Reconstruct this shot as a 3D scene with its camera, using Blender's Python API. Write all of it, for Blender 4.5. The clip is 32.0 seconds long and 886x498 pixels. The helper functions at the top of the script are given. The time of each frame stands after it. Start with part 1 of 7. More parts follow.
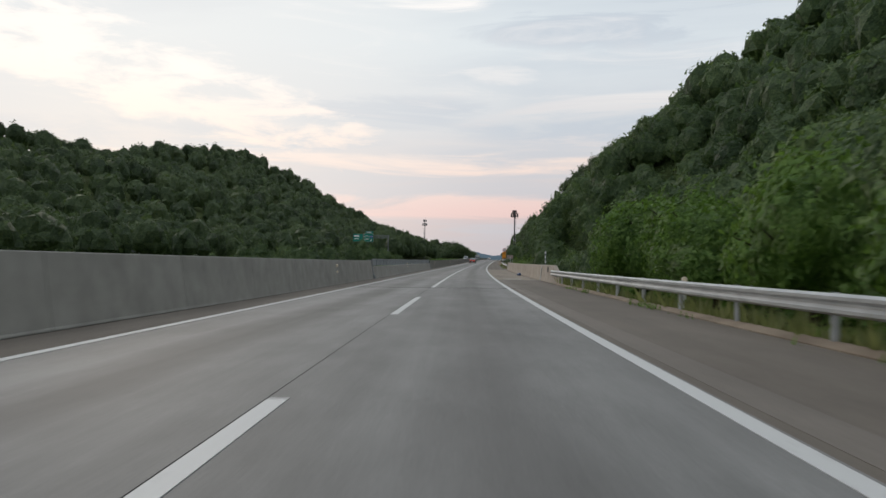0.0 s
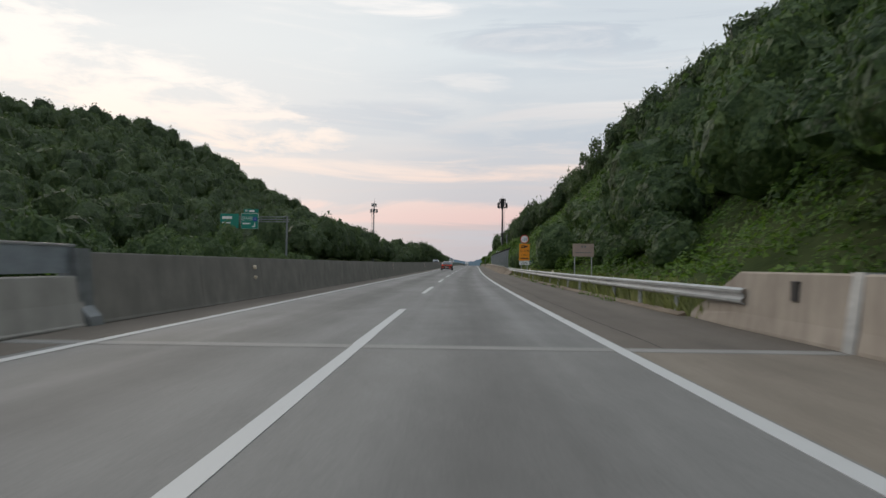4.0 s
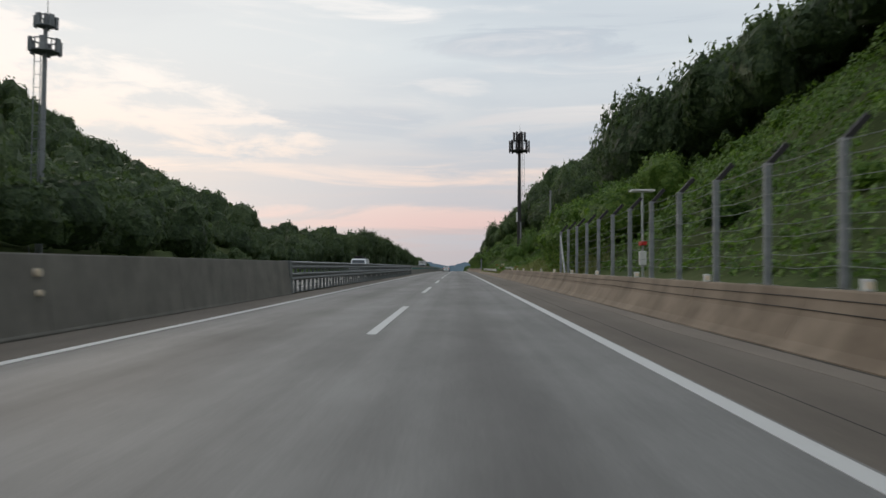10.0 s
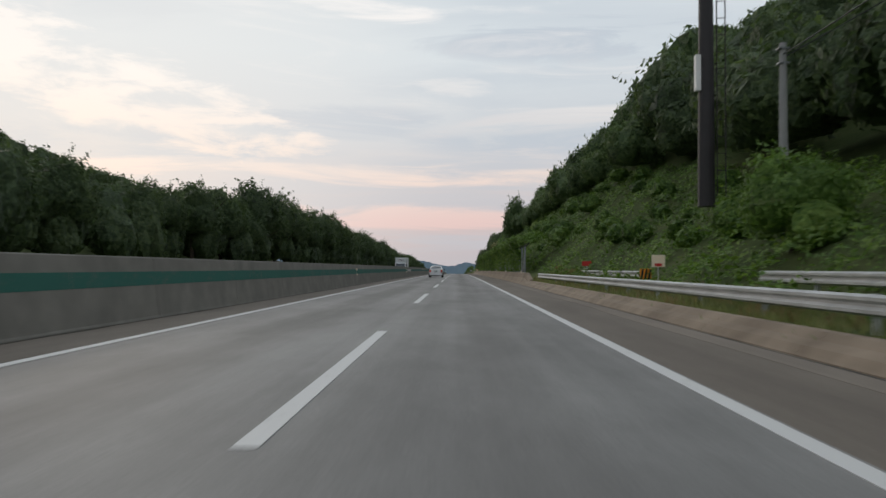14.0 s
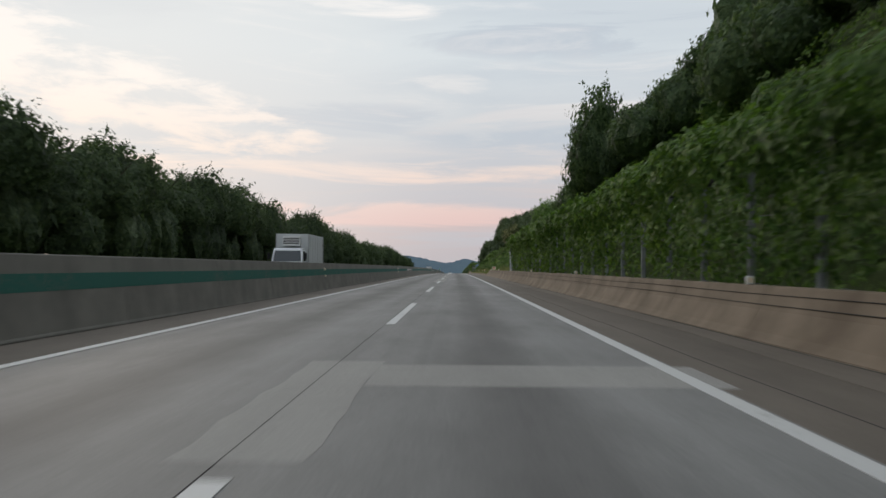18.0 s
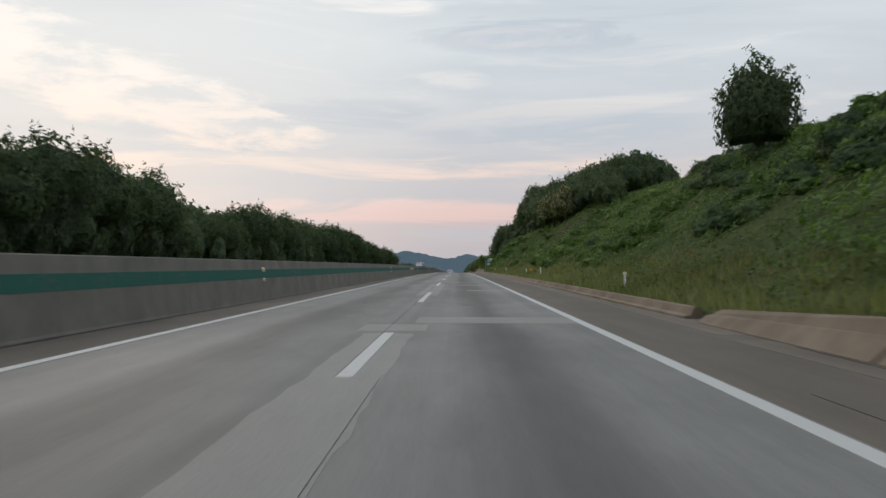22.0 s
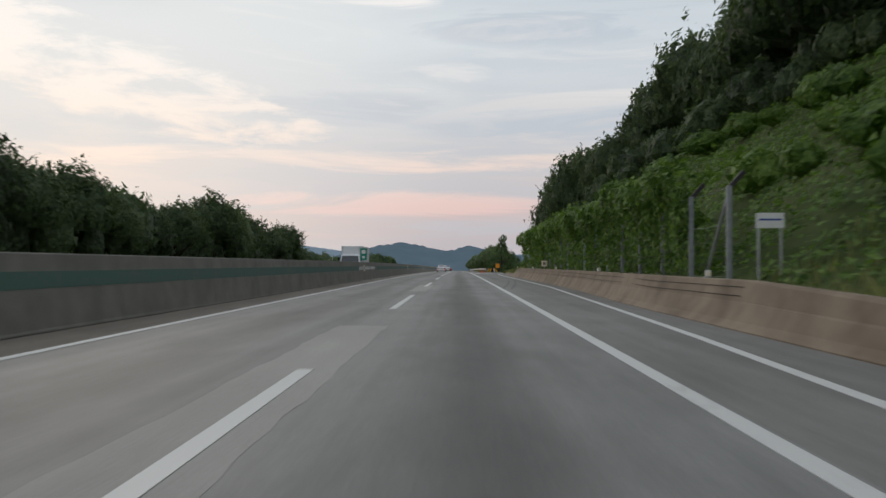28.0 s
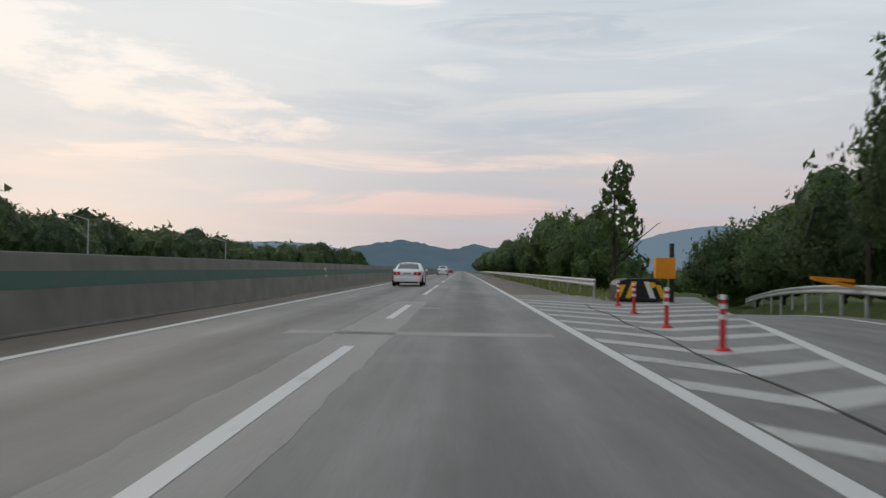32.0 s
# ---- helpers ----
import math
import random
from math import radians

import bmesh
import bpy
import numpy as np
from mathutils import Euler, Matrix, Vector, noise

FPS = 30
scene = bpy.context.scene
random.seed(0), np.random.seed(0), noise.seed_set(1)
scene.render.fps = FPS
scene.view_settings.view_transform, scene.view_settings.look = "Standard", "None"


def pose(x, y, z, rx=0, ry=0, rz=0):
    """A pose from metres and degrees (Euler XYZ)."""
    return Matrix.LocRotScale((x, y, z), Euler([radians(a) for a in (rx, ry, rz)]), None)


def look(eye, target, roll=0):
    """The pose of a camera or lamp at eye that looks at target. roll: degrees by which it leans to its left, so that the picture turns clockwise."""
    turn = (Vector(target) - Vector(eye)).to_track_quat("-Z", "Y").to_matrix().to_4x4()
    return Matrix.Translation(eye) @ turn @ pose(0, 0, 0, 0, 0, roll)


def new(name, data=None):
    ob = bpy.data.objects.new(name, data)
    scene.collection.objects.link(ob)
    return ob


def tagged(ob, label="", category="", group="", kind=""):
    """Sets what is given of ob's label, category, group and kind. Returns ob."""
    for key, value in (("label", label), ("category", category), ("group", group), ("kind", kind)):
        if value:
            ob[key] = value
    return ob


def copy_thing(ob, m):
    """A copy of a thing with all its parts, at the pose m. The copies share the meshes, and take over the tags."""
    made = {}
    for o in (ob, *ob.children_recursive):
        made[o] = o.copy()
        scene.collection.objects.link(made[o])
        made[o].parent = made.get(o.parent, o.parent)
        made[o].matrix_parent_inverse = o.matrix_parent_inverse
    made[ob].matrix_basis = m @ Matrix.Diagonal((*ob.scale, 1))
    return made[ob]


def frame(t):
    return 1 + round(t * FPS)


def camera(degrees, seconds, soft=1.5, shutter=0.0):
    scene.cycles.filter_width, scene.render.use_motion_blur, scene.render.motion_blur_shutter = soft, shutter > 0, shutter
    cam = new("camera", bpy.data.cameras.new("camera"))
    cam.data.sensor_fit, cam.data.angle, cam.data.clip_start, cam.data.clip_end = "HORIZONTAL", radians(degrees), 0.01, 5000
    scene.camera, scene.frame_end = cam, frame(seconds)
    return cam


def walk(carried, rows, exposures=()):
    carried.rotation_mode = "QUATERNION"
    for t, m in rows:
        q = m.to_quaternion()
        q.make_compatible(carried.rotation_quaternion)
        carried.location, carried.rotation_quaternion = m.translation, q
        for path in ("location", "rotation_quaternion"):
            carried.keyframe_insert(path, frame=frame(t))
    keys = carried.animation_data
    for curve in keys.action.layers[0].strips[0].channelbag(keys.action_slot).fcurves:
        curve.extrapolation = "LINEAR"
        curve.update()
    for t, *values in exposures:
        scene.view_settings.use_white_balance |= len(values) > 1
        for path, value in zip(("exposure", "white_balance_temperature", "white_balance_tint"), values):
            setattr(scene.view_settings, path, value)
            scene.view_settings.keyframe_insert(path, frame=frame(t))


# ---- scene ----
cam = camera(58.8, 32.0, soft=1.5, shutter=0.22)

# ---- the road's line: heading and grade at stations along it ----
GRADE_S = (0, 60, 120, 180, 240, 320, 440, 560, 680, 800, 900, 1100)
GRADE = (0.0101, 0.0149, 0.0181, 0.0210, 0.0236, 0.0219, 0.0199, 0.0160, 0.0121, 0.0066, 0.0017, -0.0005)
TURN = (3.13, 2.19, 1.28, 0.49, 0.01, 0, 0, 0, 0, 0, 0, 0)
LINE_S = np.arange(-80, 2400, 2.0)
_g = np.interp(LINE_S, GRADE_S, GRADE)
_p = np.radians(np.interp(LINE_S, GRADE_S, TURN))
LINE_X = np.concatenate([[0], np.cumsum(-np.sin(_p[:-1]) * 2)])
LINE_Y = np.concatenate([[0], np.cumsum(np.cos(_p[:-1]) * 2)])
LINE_Z = np.concatenate([[0], np.cumsum(_g[:-1] * 2)])
LINE_X -= LINE_X[40]
LINE_Y -= LINE_Y[40]
LINE_Z -= LINE_Z[40]


def road_xyz(s, lat, h):
    """World places (arrays) of distances along the road, to its right, and above it."""
    s, lat, h = np.broadcast_arrays(np.asarray(s, float), np.asarray(lat, float), np.asarray(h, float))
    p = np.interp(s, LINE_S, _p)
    return np.stack([np.interp(s, LINE_S, LINE_X) + np.cos(p) * lat, np.interp(s, LINE_S, LINE_Y) + np.sin(p) * lat,
                     np.interp(s, LINE_S, LINE_Z) + h], -1)


def road_pose(s, lat=0.0, h=0.0, spin=0.0, tilt=True):
    """A frame on the road: x to the right, y ahead along it, z up."""
    x, y, z = road_xyz(s, lat, h)
    yaw = math.degrees(np.interp(s, LINE_S, _p))
    pit = math.degrees(math.atan(np.interp(s, LINE_S, _g))) if tilt else 0.0
    return pose(x, y, z, pit, 0, yaw) @ pose(0, 0, 0, 0, 0, spin)


# ---- the drive: seconds, metres along, metres right of the lane line, heading, pitch, roll ----
DRIVE = [
    (0.0, -0.39, 1.498, 4.402, 1.747, -0.550),
    (1.0, 26.23, 1.625, 4.083, 1.869, -0.495),
    (2.0, 52.90, 1.523, 3.558, 2.121, -0.941),
    (3.0, 79.52, 1.492, 3.323, 2.102, -0.532),
    (3.5, 93.01, 1.394, 2.712, 2.185, -0.705),
    (5.5, 144.66, 1.498, 1.935, 2.261, -0.593),
    (6.0, 157.56, 1.524, 1.743, 2.382, -0.461),
    (7.0, 184.56, 1.481, 1.463, 2.341, -0.778),
    (8.0, 211.21, 1.403, 1.465, 2.997, -0.463),
    (9.0, 237.34, 1.312, 0.845, 2.627, -0.641),
    (10.0, 264.49, 1.378, 0.986, 2.545, -0.367),
    (11.0, 291.34, 1.417, 1.079, 2.619, -0.149),
    (12.0, 315.80, 1.310, 0.844, 2.627, -0.451),
    (13.0, 345.18, 1.331, 1.015, 2.575, -0.385),
    (13.5, 359.01, 1.299, 1.027, 2.574, -0.627),
    (15.5, 412.92, 1.286, 0.999, 2.496, -0.494),
    (16.0, 427.07, 1.252, 0.947, 2.446, -0.417),
    (17.0, 454.12, 1.249, 0.891, 2.385, -0.438),
    (18.0, 482.01, 1.245, 0.888, 2.341, -0.366),
    (19.0, 509.76, 1.178, 1.046, 2.317, -0.365),
    (20.0, 537.30, 1.045, 1.281, 2.244, -0.664),
    (21.0, 565.17, 1.030, 1.015, 2.090, -0.161),
    (22.0, 593.05, 1.122, 1.010, 2.049, -0.180),
    (23.0, 619.07, 1.196, 0.776, 2.000, -0.149),
    (24.0, 650.26, 1.336, 0.949, 1.924, -0.079),
    (25.0, 676.30, 1.392, 1.074, 1.841, -0.279),
    (27.5, 743.19, 1.519, 0.988, 1.607, -0.184),
    (28.0, 757.83, 1.595, 1.053, 1.550, -0.177),
    (29.0, 788.89, 1.659, 0.869, 1.493, -0.080),
    (30.0, 816.04, 1.686, 1.155, 1.517, -0.480),
    (31.0, 843.60, 1.606, 1.346, 1.484, -0.818),
    (32.0, 874.00, 1.560, 1.367, 1.528, -0.831),
]
EYE = 1.12
walk(cam, [(t, pose(*road_xyz(s, d, EYE), 90 + pitch, roll, yaw)) for t, s, d, yaw, pitch, roll in DRIVE],
     [(0.0, 0.06), (3.5, 0.03), (6.0, -0.02), (15.0, -0.04), (24.0, -0.06), (32.0, -0.09)])

# ---- sky and light ----
world = bpy.data.worlds.new("dusk_sky")
scene.world = world
world.use_nodes = True
nt = world.node_tree
nt.nodes.clear()


def node(tree, kind, **values):
    n = tree.nodes.new(kind)
    for key, value in values.items():
        if key in n.inputs:
            n.inputs[key].default_value = value
    return n


def ramp(tree, stops, mode="LINEAR"):
    n = tree.nodes.new("ShaderNodeValToRGB")
    n.color_ramp.interpolation = mode
    while len(n.color_ramp.elements) > 1:
        n.color_ramp.elements.remove(n.color_ramp.elements[-1])
    first = True
    for place, colour in stops:
        e = n.color_ramp.elements[0] if first else n.color_ramp.elements.new(place)
        e.position, e.color = place, (*colour, 1) if len(colour) == 3 else colour
        first = False
    return n


def maths(tree, op, a, b=None, clamp=False):
    n = tree.nodes.new("ShaderNodeMath")
    n.operation, n.use_clamp = op, clamp
    for i, v in enumerate((a, b)):
        if v is None:
            continue
        if isinstance(v, (int, float)):
            n.inputs[i].default_value = v
        else:
            tree.links.new(v, n.inputs[i])
    return n.outputs[0]


def mixed(tree, fac, a, b, blend="MIX"):
    n = tree.nodes.new("ShaderNodeMix")
    n.data_type, n.blend_type = "RGBA", blend
    for i, v in ((0, fac), (6, a), (7, b)):
        if isinstance(v, (int, float)):
            n.inputs[i].default_value = v
        elif isinstance(v, tuple):
            n.inputs[i].default_value = (*v, 1)
        else:
            tree.links.new(v, n.inputs[i])
    return n.outputs[2]


def noise_tex(tree, vec, scale, detail=4.0, rough=0.55, distort=0.0):
    n = tree.nodes.new("ShaderNodeTexNoise")
    n.inputs["Scale"].default_value, n.inputs["Detail"].default_value = scale, detail
    n.inputs["Roughness"].default_value, n.inputs["Distortion"].default_value = rough, distort
    if vec is not None:
        tree.links.new(vec, n.inputs["Vector"])
    return n.outputs["Fac"]


def mapped(tree, vec, scale=(1, 1, 1), loc=(0, 0, 0), rot=(0, 0, 0)):
    n = tree.nodes.new("ShaderNodeMapping")
    n.inputs["Scale"].default_value, n.inputs["Location"].default_value, n.inputs["Rotation"].default_value = scale, loc, rot
    tree.links.new(vec, n.inputs["Vector"])
    return n.outputs[0]


def graded_fac(tree, fac, lo, hi):
    n = tree.nodes.new("ShaderNodeMapRange")
    n.interpolation_type = "SMOOTHSTEP"
    n.inputs["From Min"].default_value, n.inputs["From Max"].default_value = lo, hi
    tree.links.new(fac, n.inputs["Value"])
    return n.outputs["Result"]


SUN_UP, SUN_TURN = 7.0, 28.0     # low sun behind the clouds, ahead and to the left
coord = nt.nodes.new("ShaderNodeTexCoord")
split = nt.nodes.new("ShaderNodeSeparateXYZ")
nt.links.new(coord.outputs["Generated"], split.inputs[0])
up = maths(nt, "MAXIMUM", split.outputs[2], 0.0)
# clouds lie in a high flat sheet: divide by the height, so that they crowd towards the horizon
low = maths(nt, "ADD", up, 0.10)
sheet = nt.nodes.new("ShaderNodeCombineXYZ")
nt.links.new(maths(nt, "DIVIDE", split.outputs[0], low), sheet.inputs[0])
nt.links.new(maths(nt, "DIVIDE", split.outputs[1], low), sheet.inputs[1])
base = ramp(nt, [(0.0, (0.45, 0.44, 0.485)), (0.035, (0.48, 0.455, 0.495)), (0.07, (0.56, 0.48, 0.495)), (0.12, (0.60, 0.55, 0.555)),
                 (0.18, (0.60, 0.615, 0.64)), (0.28, (0.655, 0.705, 0.735)), (0.5, (0.65, 0.705, 0.745)), (1.0, (0.55, 0.60, 0.67))])
nt.links.new(up, base.inputs[0])
vec = sheet.outputs[0]
# streaks lie flat, drawn out sideways
flat = nt.nodes.new("ShaderNodeCombineXYZ")
nt.links.new(split.outputs[0], flat.inputs[0])
nt.links.new(split.outputs[2], flat.inputs[1])
streak = noise_tex(nt, mapped(nt, flat.outputs[0], (3.6, 26.0, 1), (3.1, 0.4, 0), (0, 0, 0.04)), 1.0, 10, 0.62, 0.8)
curl = noise_tex(nt, mapped(nt, flat.outputs[0], (11.0, 34.0, 1), (1.1, 2.4, 0), (0, 0, 0.12)), 1.0, 12, 0.64, 0.35)
patch = noise_tex(nt, mapped(nt, vec, (0.35, 0.75, 1), (1.7, 5.2, 0), (0, 0, -0.15)), 1.0, 6, 0.55, 0.4)


def cloud_bank(x, z, wide, high, tilt, grain, lo=0.35, hi=1.15):
    """A bank of cloud round a direction (x to the right, z up), broken up by noise."""
    dx = maths(nt, "SUBTRACT", split.outputs[0], x)
    dz = maths(nt, "SUBTRACT", maths(nt, "SUBTRACT", split.outputs[2], z), maths(nt, "MULTIPLY", dx, tilt))
    d = maths(nt, "ADD", maths(nt, "POWER", maths(nt, "DIVIDE", dx, wide), 2.0), maths(nt, "POWER", maths(nt, "DIVIDE", dz, high), 2.0))
    inside = graded_fac(nt, d, 2.2, 0.0)
    broken = maths(nt, "MULTIPLY", maths(nt, "SUBTRACT", grain, 0.5), 3.6)
    return maths(nt, "MULTIPLY", graded_fac(nt, maths(nt, "ADD", maths(nt, "MULTIPLY", inside, 1.0), broken), lo, hi), graded_fac(nt, inside, 0.0, 0.35))


bright = maths(nt, "MULTIPLY", graded_fac(nt, streak, 0.50, 0.74), 0.40)
for x, z, wide, high, tilt, grain, much in (
        (-0.44, 0.235, 0.26, 0.050, -0.28, curl, 1.0), (-0.56, 0.275, 0.14, 0.060, -0.3, curl, 1.0), (-0.34, 0.205, 0.12, 0.016, -0.16, curl, 0.95),
        (-0.16, 0.352, 0.13, 0.022, -0.20, streak, 0.9), (-0.16, 0.134, 0.30, 0.017, 0.0, streak, 1.0), (0.02, 0.134, 0.16, 0.012, 0.03, streak, 0.9),
        (-0.07, 0.085, 0.22, 0.016, 0.02, streak, 0.85), (0.12, 0.205, 0.17, 0.014, 0.08, streak, 0.4), (0.00, 0.245, 0.05, 0.012, 0.0, streak, 0.4)):
    bright = maths(nt, "MAXIMUM", bright, maths(nt, "MULTIPLY", cloud_bank(x, z, wide, high, tilt, grain), much))
shade = maths(nt, "MULTIPLY", graded_fac(nt, patch, 0.42, 0.58), 0.55)
for x, z, wide, high in ((-0.14, 0.20, 0.14, 0.022), (0.12, 0.185, 0.20, 0.03), (0.16, 0.30, 0.22, 0.03), (-0.40, 0.16, 0.25, 0.02)):
    shade = maths(nt, "MAXIMUM", shade, cloud_bank(x, z, wide, high, 0.0, streak, 0.4, 1.2))
warm = ramp(nt, [(0.0, (0.60, 0.46, 0.47)), (0.08, (0.79, 0.56, 0.53)), (0.12, (0.86, 0.67, 0.59)), (0.16, (0.89, 0.74, 0.65)), (0.24, (0.95, 0.88, 0.825)), (0.36, (0.93, 0.90, 0.88)), (1.0, (0.8, 0.8, 0.8))])
nt.links.new(up, warm.inputs[0])
grey = mixed(nt, maths(nt, "MULTIPLY", shade, 0.75), base.outputs[0], (0.47, 0.525, 0.595))
sky = mixed(nt, maths(nt, "MULTIPLY", bright, 0.9), grey, warm.outputs[0])
# brighter and warmer towards the hidden sun, ahead and to the left
sunward = nt.nodes.new("ShaderNodeVectorMath")
sunward.operation = "DOT_PRODUCT"
sunward.inputs[1].default_value = (-math.sin(radians(SUN_TURN)) * 0.97, math.cos(radians(SUN_TURN)) * 0.97, 0.24)
nt.links.new(coord.outputs["Generated"], sunward.inputs[0])
near_sun = ramp(nt, [(0.86, (0, 0, 0)), (1.0, (1, 1, 1))], "EASE")
nt.links.new(sunward.outputs["Value"], near_sun.inputs[0])
sky = mixed(nt, maths(nt, "MULTIPLY", near_sun.outputs[0], 0.30), sky, (0.94, 0.89, 0.84))
clear = nt.nodes.new("ShaderNodeTexSky")
clear.sky_type, clear.sun_disc = "NISHITA", False
clear.sun_elevation, clear.sun_rotation = radians(SUN_UP), radians(-SUN_TURN)
thin = mixed(nt, 0.004, sky, clear.outputs[0])
bg = nt.nodes.new("ShaderNodeBackground")
bg.inputs["Strength"].default_value = 1.07
nt.links.new(thin, bg.inputs["Color"])
out = nt.nodes.new("ShaderNodeOutputWorld")
nt.links.new(bg.outputs[0], out.inputs[0])

sun = new("sun", bpy.data.lights.new("sun", "SUN"))
sun.data.energy, sun.data.angle, sun.data.color = 0.5, radians(12), (1.0, 0.86, 0.72)
sun.matrix_world = look((0, 0, 60), (math.sin(radians(SUN_TURN)) * 60, -math.cos(radians(SUN_TURN)) * 60, 60 - 60 * math.tan(radians(SUN_UP + 14))))

# ---- materials ----
def material(name, build, rough=0.7, metal=0.0, spec=0.3):
    m = bpy.data.materials.new(name)
    m.use_nodes = True
    t = m.node_tree
    b = t.nodes["Principled BSDF"]
    b.inputs["Roughness"].default_value, b.inputs["Metallic"].default_value = rough, metal
    b.inputs["Specular IOR Level"].default_value = spec
    c = build(t, b)
    if isinstance(c, tuple):
        b.inputs["Base Color"].default_value = (*c, 1)
    elif c is not None:
        t.links.new(c, b.inputs["Base Color"])
    return m


def bump(t, b, height, strength=0.3, dist=0.02):
    n = t.nodes.new("ShaderNodeBump")
    n.inputs["Strength"].default_value, n.inputs["Distance"].default_value = strength, dist
    t.links.new(height, n.inputs["Height"])
    t.links.new(n.outputs[0], b.inputs["Normal"])


def position(t):
    return t.nodes.new("ShaderNodeNewGeometry").outputs["Position"]


def local(t):
    return t.nodes.new("ShaderNodeTexCoord").outputs["Object"]


def island(t):
    return t.nodes.new("ShaderNodeNewGeometry").outputs["Random Per Island"]


def whim(t):
    return t.nodes.new("ShaderNodeObjectInfo").outputs["Random"]


def graded(t, fac, stops, mode="LINEAR"):
    n = ramp(t, stops, mode)
    t.links.new(fac, n.inputs[0])
    return n.outputs[0]


def paved(dark, light, streak=0.5, grain=40.0, oil=0.0):
    """Concrete or asphalt: wheel tracks and stains drawn out along the road, oil along the lanes' middles, cloudy patches, fine grain."""
    def build(t, b):
        p = position(t)
        n = t.nodes.new("ShaderNodeUVMap")
        n.uv_map = "road"
        q = n.outputs[0]
        tracks = noise_tex(t, mapped(t, q, (0.9, 0.010, 0)), 1.0, 4, 0.6)
        cloud = noise_tex(t, mapped(t, q, (0.40, 0.11, 1)), 1.0, 7, 0.62)
        blots = noise_tex(t, mapped(t, q, (1.3, 0.45, 1)), 1.0, 5, 0.6)
        fine = noise_tex(t, p, grain, 3, 0.7)
        f = maths(t, "ADD", maths(t, "MULTIPLY", tracks, streak), maths(t, "MULTIPLY", cloud, 0.8 - streak))
        f = maths(t, "ADD", f, maths(t, "MULTIPLY", blots, 0.2))
        c = graded(t, f, [(0.34, dark), (0.64, light)])
        if oil:
            sp = t.nodes.new("ShaderNodeSeparateXYZ")
            t.links.new(q, sp.inputs[0])
            away = maths(t, "ABSOLUTE", maths(t, "SUBTRACT", maths(t, "ABSOLUTE", sp.outputs[0]), 1.80))
            band = graded_fac(t, maths(t, "ADD", away, maths(t, "MULTIPLY", maths(t, "SUBTRACT", cloud, 0.5), 0.9)), 0.85, 0.05)
            c = mixed(t, maths(t, "MULTIPLY", band, oil), c, (0.42, 0.41, 0.40), "MULTIPLY")
        c = mixed(t, 0.45, c, graded(t, fine, [(0.3, (0.5, 0.5, 0.5)), (0.7, (1.3, 1.3, 1.3))]), "MULTIPLY")
        bump(t, b, fine, 0.25, 0.004)
        return c
    return build


def cast(dark, light, scale=1.2, runs_share=0.5):
    """Poured concrete with grime that runs down and cloudy tone."""
    def build(t, b):
        p = position(t)
        runs = noise_tex(t, mapped(t, p, (2.2, 2.2, 0.25)), 1.0, 5, 0.6)
        cloud = noise_tex(t, p, scale, 5, 0.6)
        fine = noise_tex(t, p, 60.0, 3, 0.7)
        f = maths(t, "ADD", maths(t, "MULTIPLY", runs, runs_share), maths(t, "MULTIPLY", cloud, 1 - runs_share))
        f = maths(t, "ADD", f, maths(t, "MULTIPLY", maths(t, "SUBTRACT", whim(t), 0.5), 0.022))
        c = graded(t, f, [(0.33, dark), (0.64, light)])
        bump(t, b, fine, 0.3, 0.004)
        return c
    return build


def leafy(dark, mid, light, patch=0.12, own=0.20, leaf=0.0):
    """Foliage: every leaf its own tone, whole plants lighter or darker. leaf: size of the single leaves on a spray."""
    def build(t, b):
        p = position(t)
        big = noise_tex(t, p, patch, 3, 0.5)
        small = noise_tex(t, p, 0.9, 3, 0.6)
        f = maths(t, "ADD", maths(t, "MULTIPLY", island(t), own), maths(t, "MULTIPLY", big, 0.75 - own))
        f = maths(t, "ADD", f, maths(t, "MULTIPLY", small, 0.30))
        plant = t.nodes.new("ShaderNodeAttribute")
        plant.attribute_name = "plant"
        f = maths(t, "ADD", f, maths(t, "MULTIPLY", plant.outputs["Fac"], 0.13))
        if leaf:
            v = t.nodes.new("ShaderNodeTexVoronoi")
            v.inputs["Scale"].default_value = 1.0 / leaf
            t.links.new(p, v.inputs["Vector"])
            tone = t.nodes.new("ShaderNodeSeparateXYZ")
            t.links.new(v.outputs["Color"], tone.inputs[0])
            f = maths(t, "ADD", f, maths(t, "MULTIPLY", maths(t, "SUBTRACT", tone.outputs[0], 0.45), 0.30))
            bump(t, b, maths(t, "ADD", maths(t, "MULTIPLY", tone.outputs[1], 0.7), maths(t, "SUBTRACT", 1.0, v.outputs["Distance"])), 0.7, leaf * 0.7)
        c = graded(t, f, [(0.28, dark), (0.55, mid), (0.85, light)])
        # light also passes through the leaves
        through_leaf = t.nodes.new("ShaderNodeBsdfTranslucent")
        t.links.new(mixed(t, 1.0, c, (1.25, 1.35, 0.8), "MULTIPLY"), through_leaf.inputs["Color"])
        both = t.nodes.new("ShaderNodeMixShader")
        both.inputs[0].default_value = 0.36
        t.links.new(b.outputs[0], both.inputs[1])
        t.links.new(through_leaf.outputs[0], both.inputs[2])
        t.links.new(both.outputs[0], t.nodes["Material Output"].inputs["Surface"])
        return c
    return build


